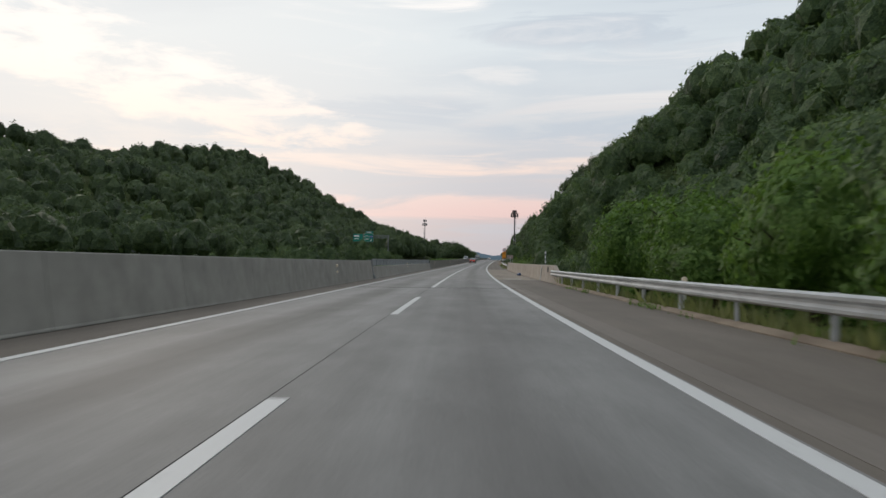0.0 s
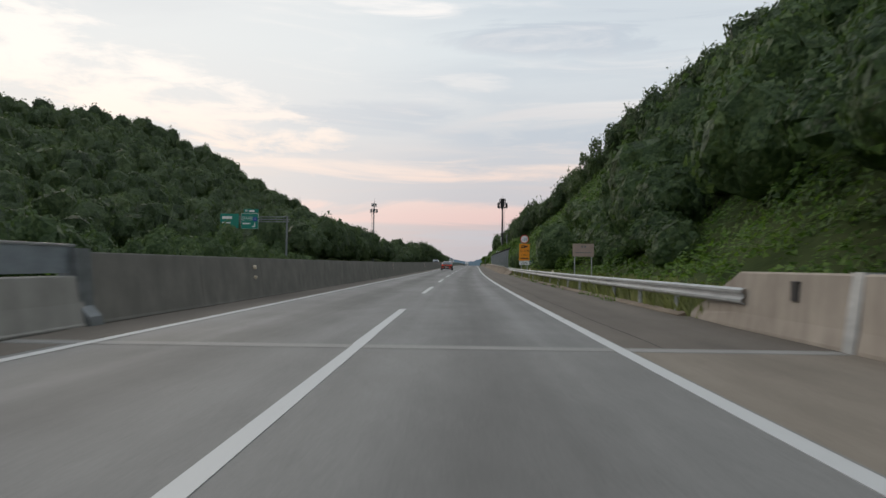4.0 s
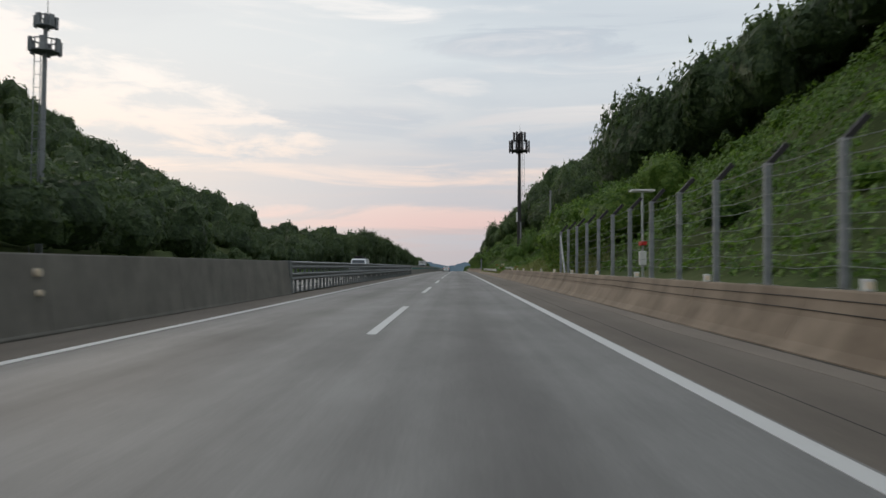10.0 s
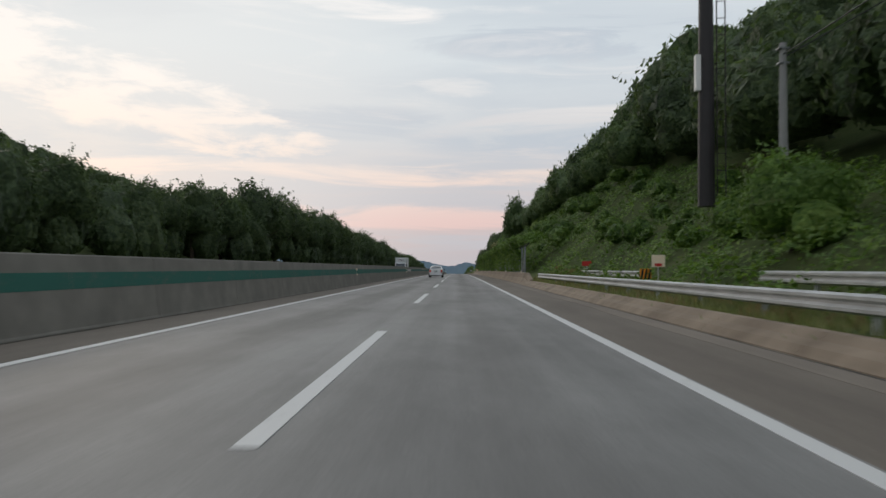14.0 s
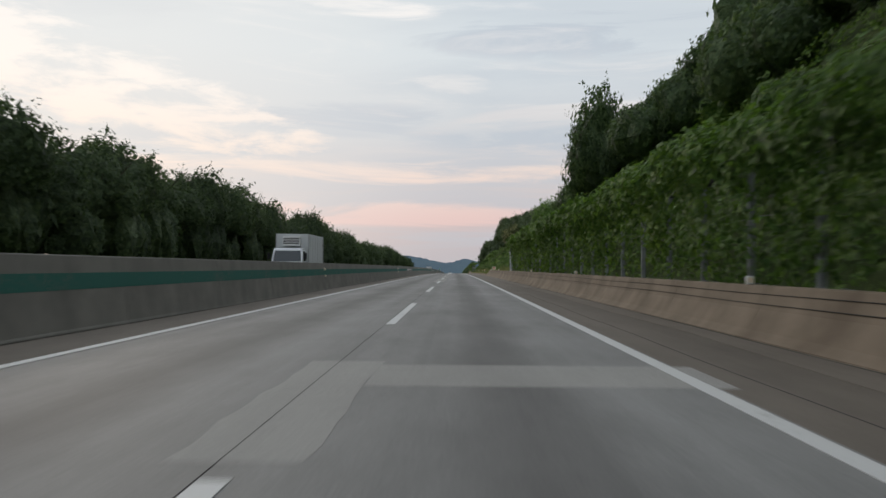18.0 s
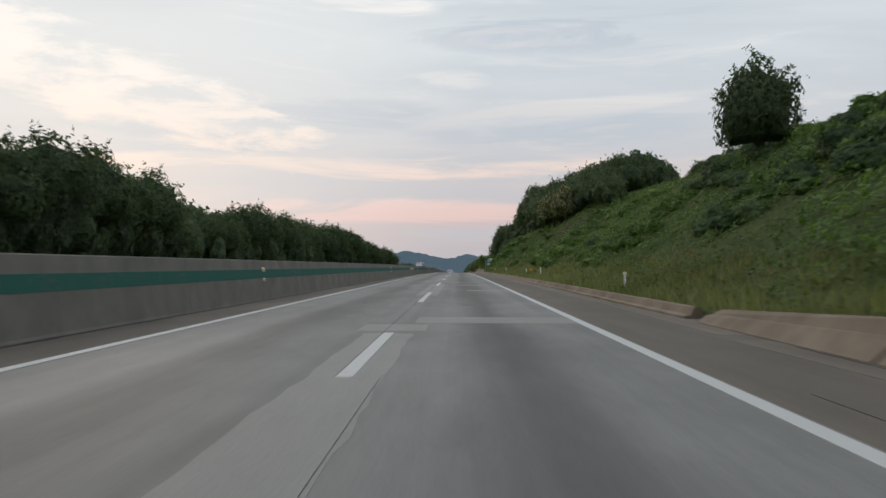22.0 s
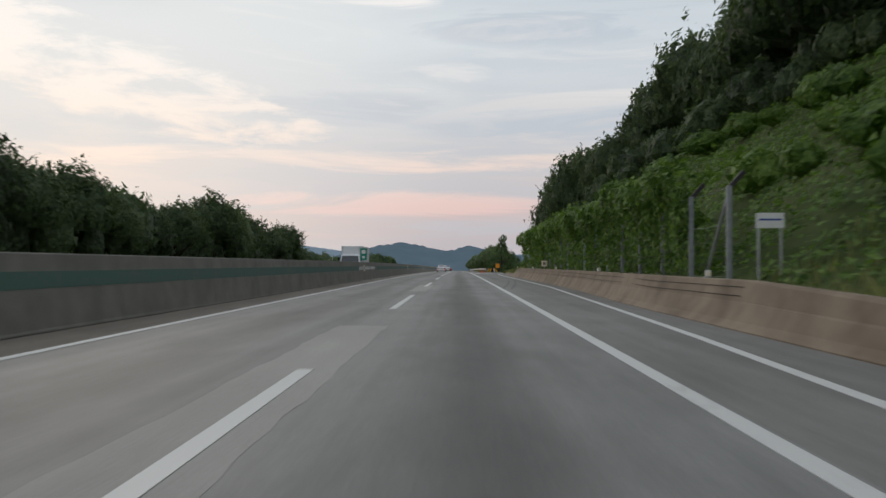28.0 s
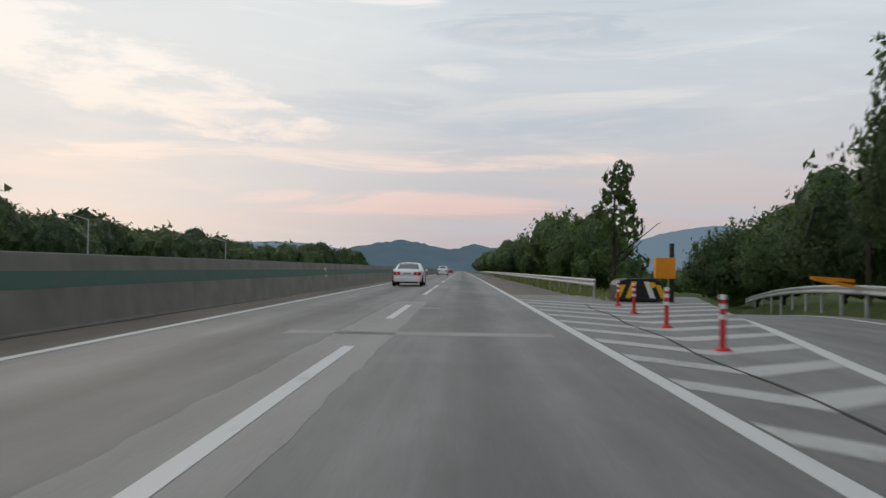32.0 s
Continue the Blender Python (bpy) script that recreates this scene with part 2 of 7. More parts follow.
def painted(colour, worn=0.5, dirt=(0.25, 0.24, 0.22)):
    """Road paint, worn through in specks."""
    def build(t, b):
        p = position(t)
        wear = noise_tex(t, p, 9.0, 6, 0.7)
        broad = noise_tex(t, p, 0.8, 3, 0.5)
        f = graded(t, maths(t, "ADD", maths(t, "MULTIPLY", wear, 0.6), maths(t, "MULTIPLY", broad, 0.4)), [(worn - 0.12, dirt), (worn + 0.02, colour)])
        return f
    return build


def metal_sheet(colour, stain=(0.6, 0.6, 0.6)):
    def build(t, b):
        n = noise_tex(t, mapped(t, position(t), (0.8, 0.8, 3.0)), 1.5, 5, 0.6)
        return mixed(t, 0.5, colour, graded(t, n, [(0.35, stain), (0.65, (1.1, 1.1, 1.1))]), "MULTIPLY")
    return build


def plain(colour, vary=0.12):
    def build(t, b):
        n = noise_tex(t, position(t), 3.0, 4, 0.6)
        return mixed(t, vary, colour, graded(t, n, [(0.3, (0.4, 0.4, 0.4)), (0.7, (1.4, 1.4, 1.4))]), "MULTIPLY")
    return build


M_LANE = material("lane_concrete", paved((0.118, 0.116, 0.110), (0.272, 0.268, 0.256), 0.45, oil=0.55), 0.72)
M_SHOULDER = material("shoulder_asphalt", paved((0.094, 0.080, 0.065), (0.180, 0.154, 0.126), 0.4), 0.85)
M_VERGE = material("edge_concrete", paved((0.115, 0.100, 0.085), (0.215, 0.188, 0.160), 0.5), 0.85)
M_DUST = material("dusty_gutter_concrete", paved((0.118, 0.100, 0.082), (0.228, 0.197, 0.162), 0.35), 0.9)
M_SLIP = material("slip_lane_concrete", paved((0.108, 0.104, 0.097), (0.240, 0.233, 0.220), 0.45), 0.75)
M_DECK = material("bridge_deck_concrete", paved((0.160, 0.156, 0.146), (0.280, 0.272, 0.256), 0.4, oil=0.35), 0.8)
M_DECKSIDE = material("bridge_shoulder_concrete", paved((0.160, 0.134, 0.104), (0.300, 0.256, 0.205), 0.35), 0.88)
M_PATCH = material("repair_concrete", paved((0.240, 0.233, 0.216), (0.345, 0.335, 0.312), 0.3), 0.8)
M_TAR = material("tar_joint", plain((0.035, 0.034, 0.033)), 0.8)
M_PAINT = material("white_road_paint", painted((0.56, 0.56, 0.545), 0.40), 0.65)
M_FAINT = material("worn_white_paint", painted((0.44, 0.435, 0.42), 0.44, (0.17, 0.165, 0.155)), 0.7)
M_MEDIAN = material("median_concrete", cast((0.158, 0.150, 0.132), (0.232, 0.220, 0.194), runs_share=0.25), 0.9)
M_MEDIANPALE = material("pale_median_concrete", cast((0.27, 0.26, 0.235), (0.37, 0.357, 0.325), runs_share=0.2), 0.9)
M_RIGHTBAR = material("tan_barrier_concrete", cast((0.155, 0.118, 0.084), (0.262, 0.206, 0.151), scale=0.7, runs_share=0.0), 0.9)
M_BRIDGEBAR = material("pale_barrier_concrete", cast((0.30, 0.25, 0.205), (0.47, 0.40, 0.33)), 0.9)
M_GREENBAND = material("green_band_paint", painted((0.030, 0.132, 0.104), 0.44, (0.12, 0.14, 0.12)), 0.85)
M_FADEDBAND = material("faded_band_paint", painted((0.085, 0.150, 0.125), 0.46, (0.15, 0.155, 0.14)), 0.85)
M_WHITEBAND = material("white_band_paint", painted((0.62, 0.62, 0.60), 0.40, (0.25, 0.25, 0.24)), 0.8)
M_GALV = material("galvanised_steel", metal_sheet((0.46, 0.47, 0.47)), 0.5, 0.55)
M_GALVDARK = material("weathered_steel", metal_sheet((0.22, 0.235, 0.24)), 0.55, 0.5)
M_SCREEN = material("screen_panel", metal_sheet((0.30, 0.335, 0.36)), 0.5, 0.2)
M_DARKSTEEL = material("dark_painted_steel", plain((0.035, 0.032, 0.033)), 0.6)
M_POLE = material("pole_concrete", plain((0.27, 0.27, 0.265)), 0.85)
M_SOIL = material("hill_soil", lambda t, b: graded(t, maths(t, "ADD", maths(t, "MULTIPLY", noise_tex(t, position(t), 0.15, 4), 0.6), maths(t, "MULTIPLY", noise_tex(t, position(t), 2.5, 6), 0.4)),
                  [(0.30, (0.034, 0.052, 0.018)), (0.52, (0.070, 0.092, 0.034)), (0.75, (0.115, 0.120, 0.060))]), 0.95, spec=0.05)
M_BARE = material("bare_earth", lambda t, b: graded(t, noise_tex(t, position(t), 0.8, 6), [(0.3, (0.120, 0.094, 0.066)), (0.7, (0.200, 0.162, 0.118))]), 0.95, spec=0.05)
M_FOREST = material("forest_leaves", leafy((0.044, 0.073, 0.035), (0.090, 0.138, 0.060), (0.165, 0.222, 0.096), 0.06, leaf=0.20), 0.62, spec=0.18)
M_DARKTREE = material("dark_tree_leaves", leafy((0.040, 0.060, 0.032), (0.076, 0.112, 0.054), (0.135, 0.178, 0.084), 0.10, leaf=0.20), 0.62, spec=0.18)
M_VINE = material("vine_leaves", leafy((0.032, 0.068, 0.015), (0.100, 0.178, 0.036), (0.215, 0.305, 0.072), 0.10, leaf=0.13), 0.6, spec=0.2)
M_SHRUB = material("shrub_leaves", leafy((0.052, 0.100, 0.024), (0.122, 0.208, 0.052), (0.205, 0.305, 0.088), 0.15, leaf=0.13), 0.6, spec=0.2)
M_DRYGRASS = material("dry_grass_blades", leafy((0.150, 0.112, 0.060), (0.270, 0.205, 0.118), (0.370, 0.290, 0.185), 0.12), 0.8, spec=0.1)
M_MEADOW = material("meadow_plants", leafy((0.055, 0.082, 0.028), (0.118, 0.158, 0.056), (0.200, 0.235, 0.100), 0.12, leaf=0.13), 0.7, spec=0.12)
M_GRASS = material("grass_blades", leafy((0.110, 0.128, 0.050), (0.215, 0.230, 0.104), (0.350, 0.330, 0.185), 0.12), 0.75, spec=0.1)
M_BLOSSOM = material("chestnut_blossom", leafy((0.035, 0.055, 0.022), (0.10, 0.125, 0.05), (0.50, 0.45, 0.27), 0.3, own=0.62, leaf=0.22), 0.7, spec=0.1)
M_BARK = material("bark", plain((0.060, 0.047, 0.036), 0.5), 0.95, spec=0.05)
M_PLATEWHITE = material("white_sign_sheet", plain((0.74, 0.74, 0.72), 0.1), 0.5)
M_ORANGE = material("orange_sign_sheet", plain((0.83, 0.30, 0.02), 0.1), 0.5)
M_YELLOW = material("yellow_sheet", plain((0.80, 0.43, 0.03), 0.1), 0.5)
M_BLACK = material("black_paint", plain((0.02, 0.02, 0.02), 0.1), 0.5)
M_RED = material("red_sheet", plain((0.55, 0.035, 0.03), 0.1), 0.5)
M_BLUESIGN = material("blue_sign_sheet", plain((0.03, 0.07, 0.30), 0.1), 0.5)
M_GREENSIGN = material("green_sign_sheet", plain((0.015, 0.22, 0.16), 0.1), 0.5)
M_REFLECT = material("reflector_white", plain((0.85, 0.72, 0.55), 0.05), 0.3)

# ---- builders ----
def link_mesh(name, verts, faces, mat, parent=None, label="", smooth=False):
    me = bpy.data.meshes.new(name)
    me.from_pydata([tuple(v) for v in verts], [], faces)
    me.materials.append(mat)
    if smooth:
        me.polygons.foreach_set("use_smooth", [True] * len(me.polygons))
    me.update()
    ob = new(name, me)
    if parent is not None:
        ob.parent = parent
    if label:
        ob["label"] = label
    return ob


def part(name, bm, mat, parent=None, label="", smooth=False):
    me = bpy.data.meshes.new(name)
    bm.to_mesh(me)
    bm.free()
    me.materials.append(mat)
    if smooth:
        me.polygons.foreach_set("use_smooth", [True] * len(me.polygons))
    ob = new(name, me)
    if parent is not None:
        ob.parent = parent
    if label:
        ob["label"] = label
    return ob


def again(src, m, parent=None):
    """One more object on the same mesh."""
    ob = src.copy()
    scene.collection.objects.link(ob)
    ob.parent = parent if parent is not None else src.parent
    ob.matrix_basis = m
    return ob


def thing(name, m, label, category, group="", kind=""):
    e = new(name)
    e.matrix_basis = m
    return tagged(e, label, category, group, kind)


def box(bm, lo, hi, bevel=0.0):
    r = bmesh.ops.create_cube(bm, size=1.0)
    for v in r["verts"]:
        v.co = Vector([lo[i] + (v.co[i] + 0.5) * (hi[i] - lo[i]) for i in range(3)])
    if bevel:
        edges = list({e for v in r["verts"] for e in v.link_edges})
        bmesh.ops.bevel(bm, geom=edges, offset=bevel, segments=2, affect="EDGES", profile=0.7)
    return r["verts"]


def tube(bm, a, b, ra, rb=None, n=10, caps=True):
    rb = ra if rb is None else rb
    a, b = Vector(a), Vector(b)
    q = (b - a).to_track_quat("Z", "Y")
    r0 = [bm.verts.new(a + q @ Vector((math.cos(i * 2 * math.pi / n) * ra, math.sin(i * 2 * math.pi / n) * ra, 0))) for i in range(n)]
    r1 = [bm.verts.new(b + q @ Vector((math.cos(i * 2 * math.pi / n) * rb, math.sin(i * 2 * math.pi / n) * rb, 0))) for i in range(n)]
    for i in range(n):
        bm.faces.new((r0[i], r0[(i + 1) % n], r1[(i + 1) % n], r1[i]))
    if caps:
        bm.faces.new(r0[::-1])
        bm.faces.new(r1)


def prism(bm, outline, y0, y1):
    """Extrude an outline of (x, z) along y."""
    a = [bm.verts.new((x, y0, z)) for x, z in outline]
    b = [bm.verts.new((x, y1, z)) for x, z in outline]
    n = len(outline)
    for i in range(n):
        bm.faces.new((a[i], a[(i + 1) % n], b[(i + 1) % n], b[i]))
    bm.faces.new(a[::-1])
    bm.faces.new(b)
    bmesh.ops.recalc_face_normals(bm, faces=bm.faces[:])


def strip(name, s0, s1, lat0, lat1, h, mat, parent=None, step=6.0, label="", thick=0.0):
    """A flat band along the road; lat0, lat1 and h may be functions of s."""
    n = max(2, int((s1 - s0) / step) + 1)
    ss = np.linspace(s0, s1, n)
    val = lambda f: np.array([f(s) for s in ss]) if callable(f) else np.full(n, f)
    a, b, z = val(lat0), val(lat1), val(h)
    if not thick and not callable(h) and 0 < h < 0.02:
        thick = h + 0.001    # paint and patches are solid down to the surface
    v = np.concatenate([road_xyz(ss, a, z), road_xyz(ss, b, z)])
    f = [(i, n + i, n + i + 1, i + 1) for i in range(n - 1)]
    if thick:
        v = np.concatenate([v, road_xyz(ss, a, z - thick), road_xyz(ss, b, z - thick)])
        f += [(i + 1, 2 * n + i + 1, 2 * n + i, i) for i in range(n - 1)] + [(n + i, 3 * n + i, 3 * n + i + 1, n + i + 1) for i in range(n - 1)]
        f += [(0, 2 * n, 3 * n, n), (n - 1, 2 * n - 1, 4 * n - 1, 3 * n - 1)]
    ob = link_mesh(name, v, f, mat, parent, label)
    uv = ob.data.uv_layers.new(name="road")
    flat = np.concatenate([np.stack([a, ss], 1), np.stack([b, ss], 1)] * (2 if thick else 1))
    index = np.zeros(len(ob.data.loops), np.int32)
    ob.data.loops.foreach_get("vertex_index", index)
    uv.data.foreach_set("uv", flat[index].astype(np.float32).ravel())
    return ob


# ---- the road ----
def ramp_in(s):
    return float(np.interp(s, (860, 865, 873, 878, 882, 960), (3.75, 4.03, 4.62, 5.12, 5.80, 23.5)))


def ramp_out(s):
    return float(np.interp(s, (740, 752, 771, 797, 838, 853, 864, 879.5, 890, 902, 944), (4.1, 4.4, 5.35, 6.2, 6.35, 6.65, 7.2, 8.95, 10.9, 13.5, 23.0)))


def ramp_h(s):
    return -0.0016 * max(0.0, s - 887) ** 2


def kerb_lat(s):
    return float(np.interp(s, (606, 650, 680, 735, 757), (6.22, 6.22, 6.44, 6.44, 6.4)))


road = tagged(new("road"), "grey concrete motorway of two lanes with asphalt shoulder", "road", kind="structure")
strip("lane_surface", -80, 55, -4.95, 3.72, 0, M_LANE, road)
strip("bridge_deck", 55, 117, -4.95, 3.72, 0, M_DECK, road, label="pale concrete bridge deck")
strip("bridge_shoulder", 55, 117, 3.72, 6.9, 0, M_DECKSIDE, road, label="dusty tan concrete shoulder of the bridge")
strip("lane_surface", 117, 2300, -4.95, 3.72, 0, M_LANE, road)
strip("shoulder", -80, 55, 3.72, 6.75, 0, M_SHOULDER, road, label="dark asphalt hard shoulder")
strip("shoulder", 117, 735, 3.72, 7.05, 0, M_SHOULDER, road, label="dark asphalt hard shoulder")
strip("shoulder", 735, 770, 3.72, 7.4, -0.004, M_SHOULDER, road, label="dark asphalt hard shoulder")
strip("slip_lane", 735, 860, 3.72, lambda s: min(3.73 + (s - 735) * 0.13, 7.4) if s < 780 else max(7.4, ramp_out(s) + 1.0), 0, M_SLIP, road, label="slip lane that leaves the motorway")
strip("gore_surface", 860, 909, 3.72, lambda s: ramp_in(s), 0, M_LANE, road, label="hatched wedge between road and ramp")
strip("exit_ramp", 860, 940, lambda s: ramp_in(s) + 0.001, lambda s: ramp_out(s) + 1.0, lambda s: ramp_h(s) - 0.002, M_LANE, road, step=2, label="exit ramp that falls away to the side")
strip("shoulder", 909, 2300, 3.72, 6.4, 0, M_SHOULDER, road, label="dark asphalt hard shoulder")
strip("opposite_lanes", -80, 2300, -17.6, -5.65, 0, M_LANE, road, label="opposite carriageway")
strip("edge_strip", -80, 54.9, 3.85, 4.3, 0.004, M_VERGE, road, label="tan concrete strip beside the edge line")
strip("gutter", 205, 346, lambda s: 5.16 + 0.10 * math.sin(s * 0.4) + 0.05 * math.sin(s * 1.9), 5.80, 0.004, M_DUST, road, label="pale dusty gutter")
strip("gutter", 429, 605, lambda s: 5.26 + 0.10 * math.sin(s * 0.37) + 0.05 * math.sin(s * 2.1), 5.90, 0.004, M_DUST, road, label="pale dusty gutter")
strip("gutter", 346, 429, lambda s: 5.16 + 0.10 * math.sin(s * 0.4) + 0.05 * math.sin(s * 1.9), 5.80, 0.004, M_DUST, road, label="pale dusty gutter")
strip("gutter", 606, 757, lambda s: kerb_lat(s) - 0.85, lambda s: kerb_lat(s) - 0.22, 0.004, M_DUST, road, label="pale dusty gutter")
strip("dusty_edge", -80, 55, -4.94, -3.80, 0.004, M_DUST, road)
strip("dusty_edge", 55.3, 116.7, -4.94, -3.92, 0.004, M_DUST, road)
strip("dusty_edge", 117, 1200, -4.94, -3.80, 0.004, M_DUST, road)
# joints
strip("lane_joint", -80, 55, -0.105, -0.100, 0.004, M_TAR, road)
strip("lane_joint", 445, 700, -0.105, -0.099, 0.004, M_TAR, road)
for s0, s1 in ((117, 345), (430, 600)):
    strip("shoulder_joint", s0, s1, lambda s: 4.243 + 0.02 * math.sin(s * 0.7), lambda s: 4.250 + 0.02 * math.sin(s * 0.7), 0.004, M_TAR, road, step=1.5)
for s in (36.5, 55.0, 117.0):
    wide = 0.06 if s == 36.5 else 0.45
    strip("cross_joint", s - wide / 2, s + wide / 2, -4.9, 4.2 if s == 36.5 else 6.6, 0.006, M_TAR if s == 36.5 else M_PATCH, road, step=0.5)

# grime washed along the feet of the barriers, and a wandering crack
M_GRIME = material("wet_grime", plain((0.055, 0.050, 0.042), 0.5), 0.9)
for s0, s1, l0, w in ((-80, 55, -4.985, 0.05), (56, 119, -4.95, 0.13), (120, 295, -4.985, 0.07), (377, 900, -4.985, 0.07), (206, 428, 5.70, 0.05), (430, 604, 5.80, 0.05)):
    strip("grime", s0, s1, l0, lambda s, l0=l0, w=w: l0 + w * (0.75 + 0.5 * math.sin(s * 0.9 + 2 * math.sin(s * 0.31)) + 0.3 * math.sin(s * 3.1)), 0.007, M_GRIME, road, step=0.8)
strip("crack", 640, 742, lambda s: 4.52 + 0.07 * math.sin(s * 0.35) + 0.02 * math.sin(s * 2.1), lambda s: 4.532 + 0.07 * math.sin(s * 0.35) + 0.02 * math.sin(s * 2.1), 0.003, M_TAR, road, step=0.5)

# painted lines
lines = tagged(new("road_markings"), "white painted lane lines and edge lines", "road marking", kind="structure")
strip("edge_line", -80, 866, 3.50, 3.68, 0.006, M_PAINT, lines)
strip("edge_line", 866, 2300, 3.50, 3.68, 0.006, M_PAINT, lines)
strip("edge_line", -80, 2300, -3.76, -3.60, 0.006, M_PAINT, lines)
strip("edge_line", 749, 938, lambda s: ramp_out(s) - 0.08, lambda s: ramp_out(s) + 0.08, lambda s: ramp_h(s) + 0.006, M_PAINT, lines, step=3, thick=0.01)
strip("edge_line", 860, 938, lambda s: ramp_in(s) + 0.02, lambda s: ramp_in(s) + 0.24, lambda s: ramp_h(s) + 0.006, M_PAINT, lines, step=3, thick=0.01)
strip("edge_line", -80, 2300, -16.2, -16.05, 0.006, M_PAINT, lines)
strip("edge_line", -80, 2300, -6.75, -6.6, 0.006, M_PAINT, lines)
strip("solid_lane_line", 37, 119, -0.075, 0.09, 0.006, M_PAINT, lines)
dash = None
for k in range(-4, 80):
    far = 6.1 + 20 * k
    if 30 < far - 4 < 122 or 880 < far < 920:
        continue
    if far > 1400:
        break
    if dash is None:
        bm = bmesh.new()
        box(bm, (-0.085, -8.9, -0.002), (0.085, 0, 0.007))
        dash = part("lane_dash", bm, M_PAINT, lines)
        dash.matrix_basis = road_pose(far)
    else:
        again(dash, road_pose(far), lines)
    if k % 1 == 0 and far < 1200:
        again(dash, road_pose(far + 4, -11.4), lines)
for far, ln in ((885.0, 8.0), (897.5, 6.4), (915.5, 8.5)):
    strip("lane_dash", far - ln, far, -0.085, 0.085, 0.007, M_PAINT, lines, step=2)
# repair strips
repairs = tagged(new("road_repairs"), "pale concrete repair patches in the lanes", "road patch", kind="structure")
for s0, s1, a, b in ((486.5, 491.3, -0.42, 0.40), (489.4, 491.0, 0.3, 4.0), (541.5, 562, -0.42, 0.42), (566, 584, -0.42, 0.42), (596.5, 606, -0.40, 0.40),
                     (574.0, 574.8, -1.2, 1.0), (606.5, 608, -0.5, 0.5), (608.4, 610.2, 0.4, 3.4), (622.5, 642, -0.42, 0.40), (628.3, 629.3, 1.6, 3.4), (638.2, 638.9, 0.2, 2.6), (653.5, 667, -0.45, 0.35),
                     (681, 700, -0.42, 0.36), (683.0, 684.4, 0.5, 3.3), (747, 772, -0.55, 0.35), (754.5, 755.2, 1.4, 3.3), (790, 801, -0.4, 0.3),
                     (848, 869, -0.55, 0.35), (875, 900, -0.55, 0.45), (887.0, 887.7, -1.5, 3.2), (895.5, 896.2, 0.2, 0.9), (46.0, 46.7, 2.0, 3.4), (57.5, 59.5, 4.2, 5.6), (460.7, 461.1, 0.3, 4.6), (465, 466, 3.8, 4.2)):
    if s1 - s0 < 3:
        skew = 0.10 * math.sin(s0 * 7)
        strip("repair_patch", s0, s1, a + skew, b - skew, 0.002, M_PATCH, repairs, step=0.5)
    else:
        ragged = lambda s, q: q + 0.014 * math.sin(s * 5.3 + q * 9) + 0.018 * math.sin(s * 1.7 + q * 5) + 0.010 * math.sin(s * 11.0 + q)
        strip("repair_patch", s0, s1, lambda s, q=a: ragged(s, q), lambda s, q=b: ragged(s, q), 0.002, M_PATCH, repairs, step=0.4)
# a patch that covers half of a worn dash
strip("repair_patch", 596.5, 600.9, -0.36, 0.36, 0.009, M_PATCH, repairs, step=0.5)
# skid marks across the edge line of the slip lane
skid = tagged(new("skid_marks"), "dark curved tyre marks by the slip lane", "tyre mark", kind="structure")
M_SKID = material("tyre_mark", paved((0.085, 0.083, 0.080), (0.180, 0.176, 0.168), 0.4), 0.75)
M_STAIN = material("faint_oil_stain", paved((0.095, 0.092, 0.088), (0.190, 0.186, 0.178), 0.4), 0.7)
for off in (0.0, 0.42):
    strip("tyre_mark", 793, 815, lambda s, o=off: 3.50 + o + (s - 793) * 0.105 - 0.0012 * (s - 793) ** 2, lambda s, o=off: 3.62 + o + (s - 793) * 0.105 - 0.0012 * (s - 793) ** 2, 0.0045, M_SKID, skid, step=1)
strip("oil_stain", 793, 801, lambda s: 1.82 + 0.03 * math.sin(s * 2), lambda s: 1.95 + 0.03 * math.sin(s * 2.7), 0.004, M_STAIN, skid, step=0.4)
# hatching of the gore
gore = tagged(new("gore_hatching"), "white chevron hatching of the exit wedge", "road marking", kind="structure")
for k in range(-5, 13):
    s = 874.5 + 2.35 * k
    a, b = 3.72, ramp_in(s)
    if b - a < 0.3:
        continue
    mid = a + (b - a) * 0.42
    back = 0.55 * (b - a)
    v = road_xyz((s, s - back, s - back * 0.25, s + 0.72, s + 0.75 - back, s + 0.72 - back * 0.25), (a, mid, ramp_in(s - back * 0.25), a, mid, ramp_in(s + 0.72 - back * 0.25)), 0.005)
    link_mesh("hatch_bar", v, [(0, 1, 4, 3), (1, 2, 5, 4)], M_FAINT, gore)
strip("crack", 868, 900, lambda s: 3.95 + (s - 868) * 0.05 + 0.06 * math.sin(s), lambda s: 3.99 + (s - 868) * 0.05 + 0.06 * math.sin(s), 0.008, M_TAR, gore, step=1)

